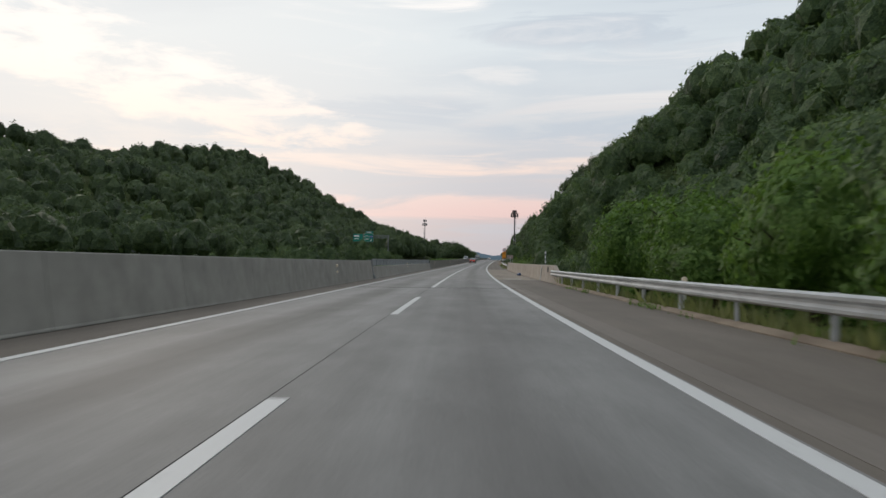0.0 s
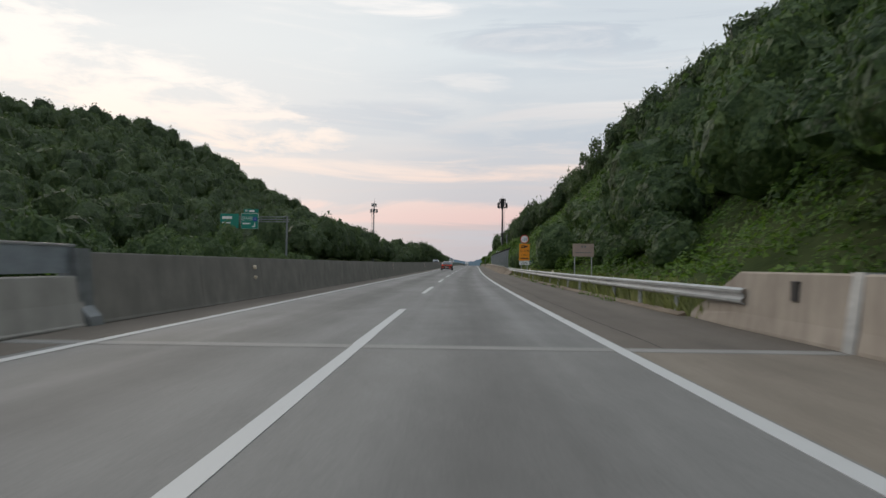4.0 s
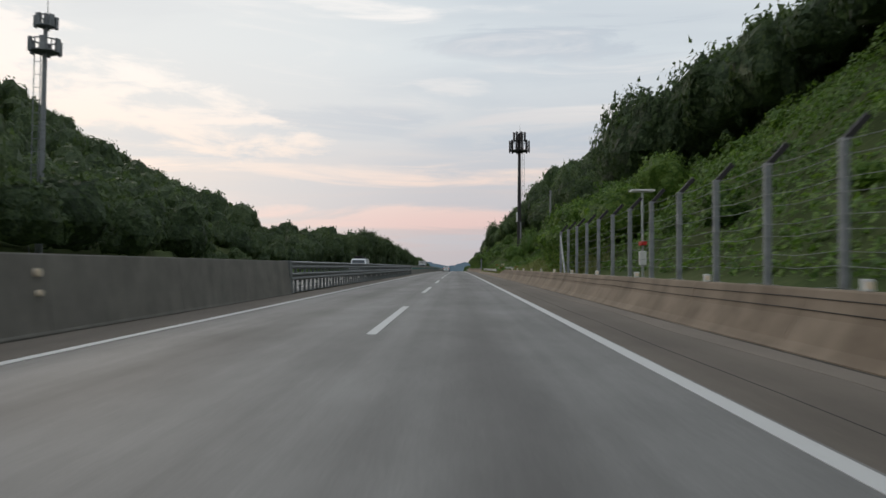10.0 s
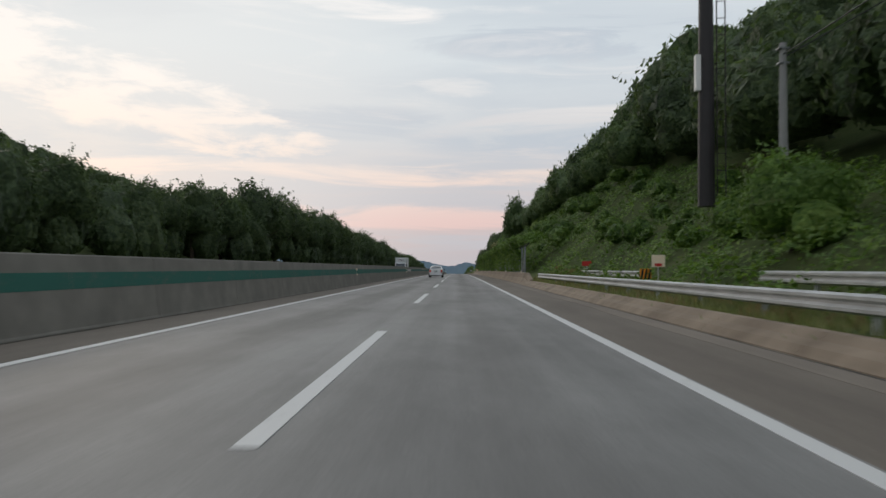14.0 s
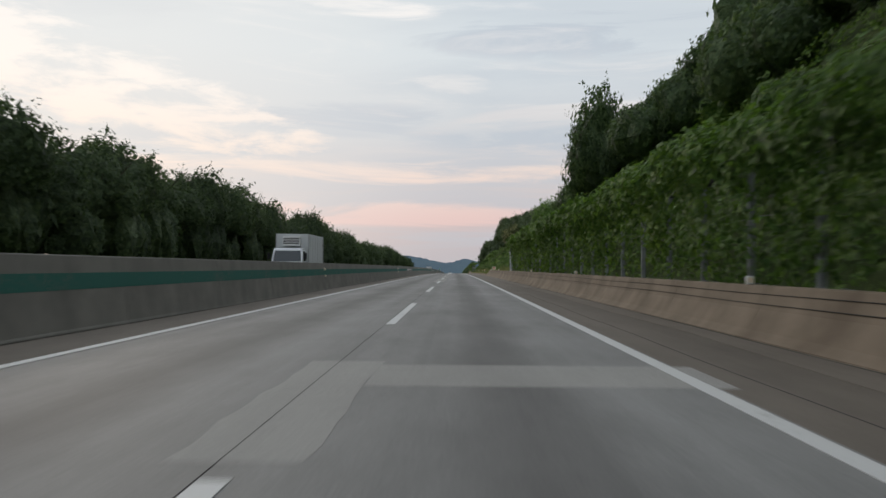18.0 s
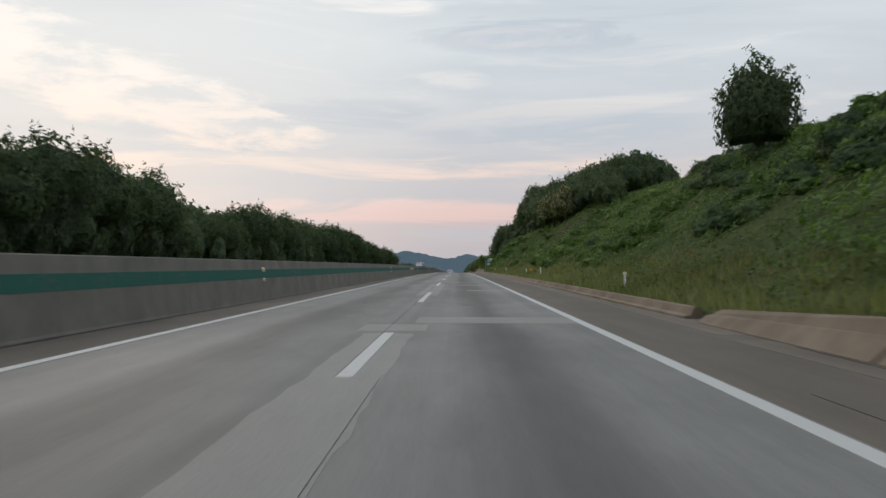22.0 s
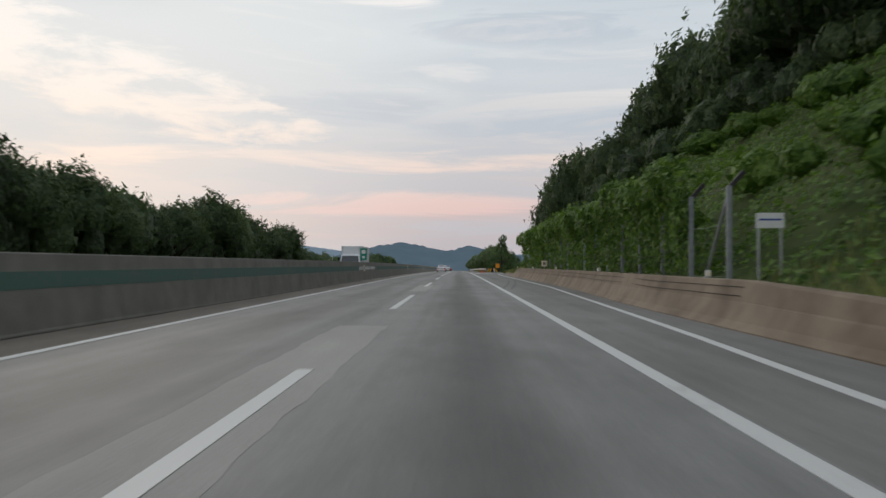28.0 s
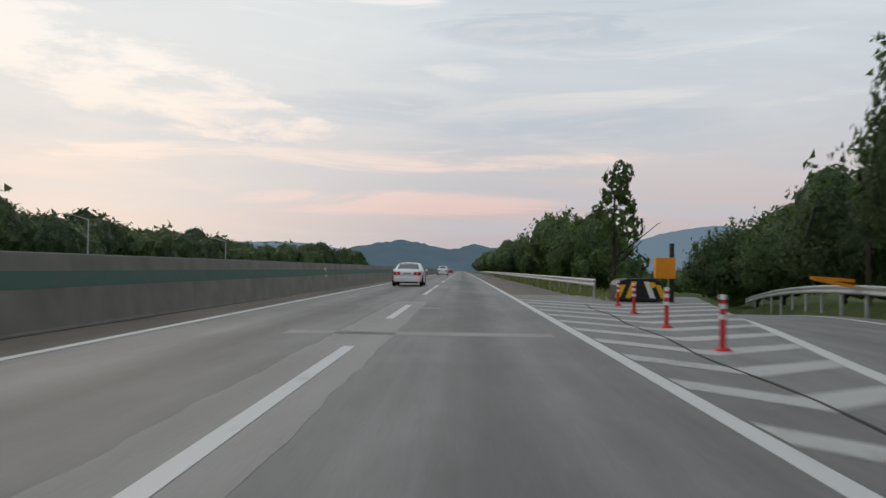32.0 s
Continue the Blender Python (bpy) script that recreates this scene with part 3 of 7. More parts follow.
# ---- ground ----
RIGHT = [
    (-120, [(6.7, -0.1), (9, -0.6), (14, 1.4), (26, 9.5), (60, 37), (110, 66), (220, 80), (700, 60)]),
    (40, [(6.7, -0.1), (9, -0.8), (15, -0.8), (26, 5.2), (42, 19.5), (60, 36), (110, 64), (220, 80), (700, 60)]),
    (62, [(6.7, -1.5), (9, -4.0), (16, -4.4), (28, 3.8), (42, 17), (60, 34.5), (110, 61), (220, 80), (700, 60)]),
    (108, [(6.7, -1.5), (9, -4.0), (15, -3.2), (26, 6.0), (60, 34.5), (110, 57), (220, 75), (700, 60)]),
    (128, [(6.7, -0.05), (8.4, 0.05), (12, 1.4), (24, 12.5), (32, 19.5), (56, 38), (110, 52), (220, 60), (700, 50)]),
    (200, [(6.7, -0.05), (8.6, 0.2), (10, 1.0), (28, 18.6), (34, 21), (50, 27.5), (110, 48), (220, 55), (700, 40)]),
    (260, [(6.7, 0.35), (8, 0.6), (9.5, 1.2), (28, 19.8), (34, 21.8), (45, 25.5), (110, 40), (220, 50), (700, 40)]),
    (305, [(6.7, 0.35), (8, 0.6), (9.5, 1.4), (22, 11), (40, 20), (110, 35), (220, 40), (700, 40)]),
    (335, [(6.7, 0.35), (8, 0.7), (11, 2.6), (15, 4.2), (22, 8), (40, 17), (110, 30), (220, 40), (700, 40)]),
    (375, [(6.4, 0.20), (8, 0.26), (10, 0.5), (11, 1.2), (15, 3.2), (22, 4.2), (40, 7), (110, 22), (220, 40), (700, 40)]),
    (420, [(6.4, 0.22), (8, 0.35), (9.6, 0.7), (11, 2.2), (15, 4.8), (24, 9), (40, 15), (110, 30), (220, 40), (700, 40)]),
    (450, [(6.7, 0.35), (7.6, 0.8), (10, 3.4), (15, 8.5), (24, 17), (40, 26), (110, 36), (220, 40), (700, 40)]),
    (545, [(6.7, 0.35), (7.6, 0.8), (10, 3.2), (15, 8.0), (24, 16), (40, 24), (110, 34), (220, 40), (700, 40)]),
    (585, [(6.7, 0.3), (8.5, 0.7), (11, 1.7), (16, 5.0), (22, 7.5), (40, 11), (110, 20), (220, 30), (700, 30)]),
    (620, [(6.9, 0.1), (8.2, 0.25), (10, 1.0), (22, 8.6), (27, 9.6), (40, 11), (110, 16), (220, 20), (700, 30)]),
    (745, [(6.9, 0.1), (8.2, 0.3), (10, 1.2), (22, 10.0), (27, 12.5), (40, 15), (110, 16), (220, 20), (700, 30)]),
    (780, [(7.2, 0.3), (8.2, 0.6), (10, 1.7), (20, 10.5), (27, 15), (40, 18), (110, 16), (220, 20), (700, 30)]),
    (838, [(7.4, 0.1), (8.5, 0.4), (11, 1.6), (18, 9.0), (27, 14.5), (40, 16), (110, 16), (220, 20), (700, 30)]),
    (866, [(8.6, -0.05), (10, 0.2), (12, 0.8), (18, 5.6), (30, 9.5), (110, 10), (220, 10), (700, 20)]),
    (890, [(6.0, -0.25), (12.6, -0.35), (13.8, 0.0), (20, 1.5), (30, 3), (110, 4), (220, 5), (700, 10)]),
    (900, [(6.4, -0.1), (9, -0.25), (12.6, -0.5), (13.9, 0.05), (14.6, 0.15), (20, 1.3), (32, 2), (110, 2), (220, 3), (700, 8)]),
    (910, [(6.4, -0.1), (9, -0.3), (14, -1.2), (15.3, -0.7), (16.0, -0.2), (17, -0.1), (24, 0.6), (32, 0), (110, 0), (220, 0), (700, 5)]),
    (920, [(6.4, -0.1), (9, -0.3), (14, -1.8), (17.8, -1.9), (18.5, -0.75), (20, -0.6), (26, -0.3), (32, -0.5), (110, -2), (220, -2), (700, 3)]),
    (930, [(6.4, -0.1), (9, -0.2), (11, -0.8), (14, -3.2), (19.8, -3.2), (21, -1.8), (26, -1.6), (32, -2.5), (110, -4), (220, -4), (700, 0)]),
    (1000, [(6.4, -0.1), (9, -0.2), (14, -2), (30, -4.5), (60, -5), (110, -6), (220, -6), (700, -4)]),
    (2400, [(6.4, -0.1), (9, -0.2), (14, -2), (30, -4.5), (60, -5), (110, -6), (220, -6), (700, -4)]),
]
LEFT = [
    (-120, [(17.4, -0.1), (20, -0.4), (26, -2.5), (60, -1), (100, 8), (150, 26), (240, 32), (700, 20)]),
    (150, [(17.4, -0.1), (20, -0.3), (26, -1.5), (60, 2), (100, 13), (150, 31), (240, 33), (700, 20)]),
    (260, [(17.4, -0.1), (20, -0.1), (24, 0.2), (40, 3), (60, 9), (100, 21), (150, 35), (240, 34), (700, 20)]),
    (330, [(17.4, -0.1), (20, 0), (24, 0.6), (40, 5), (60, 12), (100, 26), (150, 42), (240, 36), (700, 20)]),
    (436, [(17.4, -0.1), (20, 0.1), (24, 1.0), (40, 6), (60, 13), (100, 31), (145, 56), (240, 36), (700, 20)]),
    (485, [(17.4, -0.1), (20, 0.1), (24, 0.8), (40, 5), (60, 10), (100, 27), (145, 54), (240, 34), (700, 20)]),
    (545, [(17.4, -0.1), (20, 0), (26, 0.6), (50, 5), (80, 13), (110, 27), (145, 36), (240, 26), (700, 20)]),
    (610, [(17.4, -0.1), (20, 0), (26, 0.3), (50, 0.8), (140, 2), (240, 4), (700, 6)]),
    (850, [(17.4, -0.1), (20, -0.2), (26, -1.0), (50, -1.5), (140, 0), (240, 2), (700, 4)]),
    (2400, [(17.4, -0.1), (20, -0.3), (26, -1.5), (50, -2), (140, 0), (240, 2), (700, 4)]),
]


def waves(s, lat, size):
    """Cheap smooth unevenness of the ground."""
    a, b = s / size, lat / size
    return (np.sin(a * 1.9 + 1.3 * np.sin(b * 1.1)) + np.sin(b * 2.3 + 1.7 * np.sin(a * 0.7 + 2)) + np.sin((a + b) * 1.3 + 0.5) * np.sin((a - b) * 2.1)) / 3


def ground_h(s, lat):
    s, lat = np.broadcast_arrays(np.asarray(s, float), np.asarray(lat, float))
    h = np.full(s.shape, -0.35)
    for side, table in ((1, RIGHT), (-1, LEFT)):
        on = lat * side > 0
        if not on.any():
            continue
        ss, ll = s[on], lat[on] * side
        st = np.array([r[0] for r in table], float)
        rows = np.stack([np.interp(ll, [q[0] for q in r[1]], [q[1] for q in r[1]]) for r in table])
        k = np.clip(np.searchsorted(st, ss) - 1, 0, len(st) - 2)
        f = np.clip((ss - st[k]) / (st[k + 1] - st[k]), 0, 1)
        i = np.arange(len(ss))
        v = rows[k, i] * (1 - f) + rows[k + 1, i] * f
        edge = 6.9 if side > 0 else 18.0
        soft = np.clip((ll - edge - 2) / 12, 0, 1)
        v = v + soft * (waves(ss, ll, 9.0) * 0.8 + waves(ss, ll, 31.0) * np.clip(ll / 40, 0, 3) * 1.2)
        inner = ll < (np.where(((ss > 606) & (ss < 755)) | ((ss > 344) & (ss < 431)), 6.4, 6.95) if side > 0 else 17.4)
        h[on] = np.where(inner, -0.35, v)
    return h


g_s = np.concatenate([np.arange(-120, 1000, 5.0), np.arange(1000, 1400, 25.0), np.arange(1400, 2401, 100.0)])
g_l = np.concatenate([-np.array([3800, 2600, 1700, 1100, 700, 480, 340, 240, 200, 170, 150, 130, 115, 100, 88, 76, 66, 57, 50, 44, 38, 33, 29, 26, 23.5, 21, 19, 17.5, 17.3]),
                      [0], np.array([5.9, 6.3, 6.45, 6.9, 6.96, 7.2, 8, 9, 10, 11.5, 13, 14, 15, 16, 17, 18, 19, 20, 21.5, 24, 27, 30, 34, 38, 43, 48, 54, 60, 68, 78, 90, 110, 140, 180, 240, 340, 480, 700, 1100, 1700, 2600, 3800])])
GS, GL = np.meshgrid(g_s, g_l, indexing="ij")
gh = ground_h(GS, GL)
# the slip ramp is cut into the ground
ramp_lo = np.array([ramp_in(s) - 0.3 for s in g_s])[:, None]
ramp_hi = np.array([ramp_out(s) + 1.1 for s in g_s])[:, None]
in_ramp = (GS > 735) & (GS < 942) & (GL > 3) & (GL < ramp_hi)
gh = np.where(in_ramp, np.minimum(gh, np.array([ramp_h(s) for s in g_s])[:, None] - 0.3), gh)
gv = road_xyz(GS, GL, gh).reshape(-1, 3)
gn = len(g_l)
gf = [(i * gn + j, i * gn + j + 1, (i + 1) * gn + j + 1, (i + 1) * gn + j) for i in range(len(g_s) - 1) for j in range(gn - 1)]
ground = link_mesh("ground", gv, gf, M_SOIL, smooth=True)
tagged(ground, "green hillsides and verges along the motorway", "ground", kind="structure")

# ---- barriers ----
def run_of(name, outline, s0, s1, length, lat, mat, parent, h=0.0, gap=0.015):
    """Alike pieces of one outline (x to the right, z up) set end to end along the road."""
    first = None
    n = max(1, round((s1 - s0) / length))
    each = (s1 - s0) / n
    for k in range(n):
        s = s0 + k * each
        m = road_pose(s, lat(s), h, -math.degrees(math.atan((lat(s + each) - lat(s)) / each))) if callable(lat) else road_pose(s, lat, h)
        if first is None:
            bm = bmesh.new()
            prism(bm, outline, 0, each - gap)
            first = part(name, bm, mat, parent)
            first.matrix_basis = m
        else:
            again(first, m, parent)
    return first


MEDIAN_OUT = [(-0.40, -0.1), (0.30, -0.1), (0.30, 0.02), (0.28, 0.06), (0.21, 0.50), (0.115, 1.26), (0.10, 1.28), (-0.10, 1.28), (-0.115, 1.26), (-0.20, 0.30), (-0.38, 0.08), (-0.40, 0.06)]
median = tagged(new("median_barrier"), "grey concrete median barrier with dark dusty foot", "barrier", kind="structure")
for s0, s1 in ((-80, 55), (120, 295), (377, 1500)):
    run_of("barrier_segment", MEDIAN_OUT, s0, s1, 6.0, -5.30, M_MEDIANPALE if s0 < 0 else M_MEDIAN, median)
bridge_low = [(-0.40, -0.1), (0.36, -0.1), (0.36, 0.03), (0.335, 0.06), (0.24, 0.40), (0.165, 0.84), (0.15, 0.86), (-0.15, 0.86), (-0.20, 0.30), (-0.38, 0.08), (-0.40, 0.06)]
run_of("barrier_segment", bridge_low, 55.3, 119.7, 6.0, -5.30, M_MEDIANPALE, median)
# screen on the bridge's median
screen = tagged(new("glare_screen"), "blue-grey translucent screen panels on bridge median", "screen", kind="structure")
for k in range(27):
    s = 56 + k * 2.36
    m = road_pose(s, -5.28, 0.86)
    if k == 0:
        bm = bmesh.new()
        box(bm, (-0.015, 0.05, 0.05), (0.015, 2.31, 0.50))
        panel0 = part("screen_panel", bm, M_SCREEN, screen)
        bm = bmesh.new()
        box(bm, (-0.035, -0.04, 0.0), (0.035, 0.04, 0.56), 0.008)
        post0 = part("screen_post", bm, M_GALVDARK, screen)
        bm = bmesh.new()
        box(bm, (-0.03, 0.0, 0.50), (0.03, 2.36, 0.545), 0.01)
        cap0 = part("top_rail", bm, M_GALV, screen)
        panel0.matrix_basis = post0.matrix_basis = cap0.matrix_basis = m
    else:
        again(panel0, m), again(cap0, m)
        again(post0, m)
for s, w in ((55.0, 0.5), (119.8, 0.5)):
    bm = bmesh.new()
    prism(bm, [(-0.2, 0), (0.44, 0), (0.40, 0.16), (0.24, 0.34), (0.16, 1.34), (-0.16, 1.34)], -w / 2, w / 2)
    e = part("barrier_end", bm, M_GALVDARK, median, "grey steel cover plate at the bridge joint")
    e.matrix_basis = road_pose(s, -5.30)

# green band with white slanted bars
band = tagged(new("barrier_band"), "faded green painted band along the median barrier", "paint band", kind="structure")
lean = lambda z: 0.21 - (z - 0.50) / 0.76 * 0.095
HATCH = ((473.9, 481.5), (586.3, 597.5), (698.0, 708.5), (811.5, 822.5))
BAND = [(lean(0.70) - 0.01, 0.70), (lean(0.70) + 0.004, 0.70), (lean(0.98) + 0.004, 0.98), (lean(0.98) - 0.01, 0.98)]
for s0, s1, mat in ((379.5, 473.6, M_GREENBAND), (482.0, 586.0, M_GREENBAND), (597.8, 697.7, M_GREENBAND), (708.8, 748.0, M_GREENBAND), (748.0, 811.2, M_FADEDBAND), (823.0, 1300.0, M_FADEDBAND)):
    run_of("band_length", BAND, s0, s1, 6.0, -5.30, mat, band, gap=0.02)
for a, b in HATCH:
    bm = bmesh.new()
    w, x0, x1 = 0.5, lean(0.74) + 0.006, lean(0.96) + 0.006
    v = [bm.verts.new(p) for p in ((x0, 0, 0.74), (x0, w, 0.74), (x1, w + 0.55, 0.96), (x1, 0.55, 0.96))]
    bm.faces.new(v)
    r = bmesh.ops.extrude_face_region(bm, geom=bm.faces[:])
    bmesh.ops.translate(bm, vec=(-0.02, 0, 0), verts=[g for g in r["geom"] if isinstance(g, bmesh.types.BMVert)])
    bmesh.ops.recalc_face_normals(bm, faces=bm.faces[:])
    bar = part("slanted_bar", bm, M_WHITEBAND, band, "white slanted bar")
    bar.matrix_basis = road_pose(a, -5.30)
    for i in range(1, int((b - a) / 1.02)):
        again(bar, road_pose(a + i * 1.02, -5.30))

# steel median rails over the emergency opening
W_BEAM = [(0.0, -0.155), (0.012, -0.155), (0.075, -0.115), (0.075, -0.065), (0.018, -0.02), (0.018, 0.02), (0.075, 0.065), (0.075, 0.115), (0.012, 0.155), (0.0, 0.155),
          (0.0, 0.145), (0.060, 0.108), (0.060, 0.072), (0.004, 0.025), (0.004, -0.025), (0.060, -0.072), (0.060, -0.108), (0.0, -0.145)]
steel = tagged(new("steel_median_rail"), "dark weathered double steel rail across the median opening", "guardrail", kind="structure")
for side in (1, -1):
    prof = W_BEAM if side > 0 else [(-x, z) for x, z in W_BEAM][::-1]
    for h in (0.66, 1.13):
        run_of("rail_beam", prof, 295.4, 376.4, 4.05, -5.30 + side * 0.12, M_GALVDARK, steel, h, 0.004)
bm = bmesh.new()
box(bm, (-0.05, -0.05, 0), (0.05, 0.05, 1.26), 0.01)
post0 = part("rail_post", bm, M_GALVDARK, steel)
bm = bmesh.new()
box(bm, (-0.16, -0.12, 0), (0.16, 0.12, 0.025), 0.005)
foot0 = part("post_foot", bm, M_GALVDARK, steel)
bm = bmesh.new()
tube(bm, (0, 0, 0.30), (0, 0, 0.42), 0.066, n=12)
wrap0 = part("reflective_wrap", bm, M_PLATEWHITE, steel, "white reflective wrap")
for i in range(81):
    m = road_pose(296 + i, -5.30)
    if i == 0:
        post0.matrix_basis = foot0.matrix_basis = m
    else:
        again(post0, m), again(foot0, m)
    if i == 2:
        wrap0.matrix_basis = m
    elif i % 4 == 2:
        again(wrap0, m)
for s, d in ((295.2, -1), (376.7, 1)):
    bm = bmesh.new()
    prism(bm, [(-0.24, 0), (0.24, 0), (0.24, 0.3), (0.20, 1.30), (-0.20, 1.30), (-0.24, 0.3)], -0.22, 0.22)
    part("end_box", bm, M_GALVDARK, steel).matrix_basis = road_pose(s, -5.30)

# right-hand concrete barrier
RIGHT_OUT = [(-0.28, -0.1), (0.42, -0.1), (0.42, 0.82), (0.40, 0.84), (0.20, 0.84), (0.18, 0.82), (0.05, 0.46), (-0.14, 0.14), (-0.24, 0.05), (-0.28, 0.02)]
slip_lat = lambda s: float(np.interp(s, (757, 780, 787, 798, 832), (6.58, 6.58, 6.9, 7.2, 7.2)))
rightbar = tagged(new("roadside_barrier"), "tan stained concrete roadside barrier", "barrier", kind="structure")
for s0, s1, lat in ((206, 345, 6.05), (430, 600, 6.15), (772, 832, slip_lat)):
    run_of("barrier_segment", RIGHT_OUT, s0, s1, 5.0, lat, M_RIGHTBAR, rightbar)
for s, lat, d in ((345, 6.05, 1), (600, 6.15, 1), (602.2, 6.15, 1), (832, 7.2, 1), (206, 6.05, -1), (430, 6.15, -1), (772, 6.58, -1)):
    ln = 6.0 if d > 0 else 3.0
    if s == 206:
        ln = 12.5
    if s == 345:
        ln = 10.0
    if s == 772:
        ln = 15.0
    bm = bmesh.new()
    drop, tall = (0.73 if s == 345 else 0.62), 1.0
    if s == 600:
        ln, drop = 2.1, 0.42
    if s == 602.2:
        ln, drop, tall = 6.5, 0.80, 0.56
    a = [bm.verts.new((x, 0, z if z < 0.15 else 0.12 + (z - 0.12) * tall)) for x, z in RIGHT_OUT]
    b = [bm.verts.new((x + (0.55 if s == 206 else 0), d * ln, z if z < 0.15 else 0.12 + (z - 0.12) * (1 - drop))) for x, z in RIGHT_OUT]
    n = len(a)
    for i in range(n):
        bm.faces.new((a[i], a[(i + 1) % n], b[(i + 1) % n], b[i]))
    bm.faces.new(a), bm.faces.new(b[::-1])
    bmesh.ops.recalc_face_normals(bm, faces=bm.faces[:])
    part("barrier_taper", bm, M_RIGHTBAR, rightbar, "sloping end of the barrier").matrix_basis = road_pose(s, lat)
BRIDGE_OUT = [(-0.07, -0.1), (0.30, -0.1), (0.30, 1.05), (0.27, 1.08), (0.08, 1.08), (0.05, 1.05), (-0.02, 0.30), (-0.07, 0.05)]
bridgebar = tagged(new("bridge_parapet"), "pale tan concrete bridge parapet", "barrier", kind="structure")
run_of("parapet_segment", BRIDGE_OUT, 47.5, 54.7, 7.2, 6.75, M_BRIDGEBAR, bridgebar)
run_of("parapet_segment", BRIDGE_OUT, 55.2, 116.8, 10.2, 6.75, M_BRIDGEBAR, bridgebar)
run_of("parapet_segment", BRIDGE_OUT, 117.2, 121.5, 4.3, 6.75, M_BRIDGEBAR, bridgebar)
for s, d in ((47.5, -1), (121.5, 1)):
    bm = bmesh.new()
    a = [bm.verts.new((x, 0, z)) for x, z in BRIDGE_OUT]
    b = [bm.verts.new((x + 0.12, d * 3.2, min(z, 0.16))) for x, z in BRIDGE_OUT]
    n = len(a)
    for i in range(n):
        bm.faces.new((a[i], a[(i + 1) % n], b[(i + 1) % n], b[i]))
    bm.faces.new(a), bm.faces.new(b[::-1])
    bmesh.ops.remove_doubles(bm, verts=bm.verts[:], dist=0.001)
    bmesh.ops.recalc_face_normals(bm, faces=bm.faces[:])
    part("parapet_taper", bm, M_BRIDGEBAR, bridgebar, "low sloping end of the parapet").matrix_basis = road_pose(s, 6.75)
    # solid dark block; its colour stands for the shade inside an opening
    bm = bmesh.new()
    box(bm, (-0.02, -0.12, 0.62), (0.12, 0.12, 0.94), 0.01)
    part("joint_box", bm, M_DARKSTEEL, bridgebar, "small dark block in place of a shaded opening in the parapet").matrix_basis = road_pose(s - d * 2.6, 6.75)
for s in (54.95, 117.0):
    bm = bmesh.new()
    prism(bm, [(-0.10, 0), (0.32, 0), (0.32, 1.1), (0.05, 1.1), (-0.05, 0.36)], -0.16, 0.16)
    part("joint_cover", bm, M_GALV, bridgebar, "pale steel cover over the bridge joint").matrix_basis = road_pose(s, 6.75)
# two cables along the barrier's top
for s0, s1, lat in ((204, 349, 6.05), (430, 603, 6.15), (772, 834, slip_lat)):
    for x, z in ((0.140, 0.72), (0.082, 0.56)):
        ss = np.arange(s0, s1, 6.0)
        cu = bpy.data.curves.new("barrier_cable", "CURVE")
        cu.dimensions, cu.bevel_depth, cu.bevel_resolution = "3D", 0.007, 1
        sp = cu.splines.new("POLY")
        sp.points.add(len(ss) - 1)
        for q, w in zip(sp.points, road_xyz(ss, (np.array([lat(q) for q in ss]) if callable(lat) else lat) + x - 0.01, z - 0.02 * (np.arange(len(ss)) % 2))):
            q.co = (*w, 1)
        cu.materials.append(M_TAR)
        ob = new("barrier_cable", cu)
        ob.parent = rightbar
# low kerbs where there is no barrier
KERB = [(-0.25, -0.1), (0.15, -0.1), (0.15, 0.24), (0.02, 0.26), (-0.02, 0.24), (-0.08, 0.08), (-0.25, 0.05)]
kerb = tagged(new("kerb"), "low tan concrete kerb along the verge", "kerb", kind="structure")
run_of("kerb_stone", KERB, 610, 757, 4.0, kerb_lat, M_RIGHTBAR, kerb)
# between the two barriers their foot runs on as a kerb
run_of("barrier_foot", [(x, z if z < 0.15 else 0.12 + (z - 0.12) * 0.27) for x, z in RIGHT_OUT], 355, 427, 4.0, 6.05, M_RIGHTBAR, kerb)
LOWKERB = [(-0.22, -0.1), (0.15, -0.1), (0.15, 0.07), (0.02, 0.085), (-0.10, 0.06), (-0.22, 0.02)]
for s0, s1 in ((-80, 45), (125, 194)):
    run_of("low_kerb_stone", LOWKERB, s0, s1, 4.0, 6.80, M_RIGHTBAR, kerb)
for k in range(8):
    s = 838 + k * 4.0
    again(bpy.data.objects["kerb_stone"], road_pose(s, ramp_out(s) + 1.1, 0, -math.degrees(math.atan((ramp_out(s + 2) - ramp_out(s)) / 2))), kerb)

# ---- guardrails ----
def guardrail(s0, s1, lat, h=0.62, label="galvanised W-beam guardrail on steel posts", lat1=None):
    g = tagged(new("guardrail"), label, "guardrail", "roadside guardrails", "structure")
    prof = [(-x, z) for x, z in W_BEAM][::-1]
    run_of("rail_beam", prof, s0, s1, 4.0, lat, M_GALV, g, h, 0.003)
    bm = bmesh.new()
    tube(bm, (0.12, 0, -0.3), (0.12, 0, h + 0.16), 0.06, n=12)
    p0 = part("rail_post", bm, M_GALV, g)
    bm = bmesh.new()
    box(bm, (0.0, -0.05, h - 0.09), (0.08, 0.05, h + 0.09), 0.008)
    b0 = part("spacer_block", bm, M_GALV, g)
    p0.matrix_basis = b0.matrix_basis = road_pose(s0 + 1, lat)
    for i in range(1, int((s1 - s0) / 4)):
        m = road_pose(s0 + 1 + 4 * i, lat)
        again(p0, m), again(b0, m)
    return g


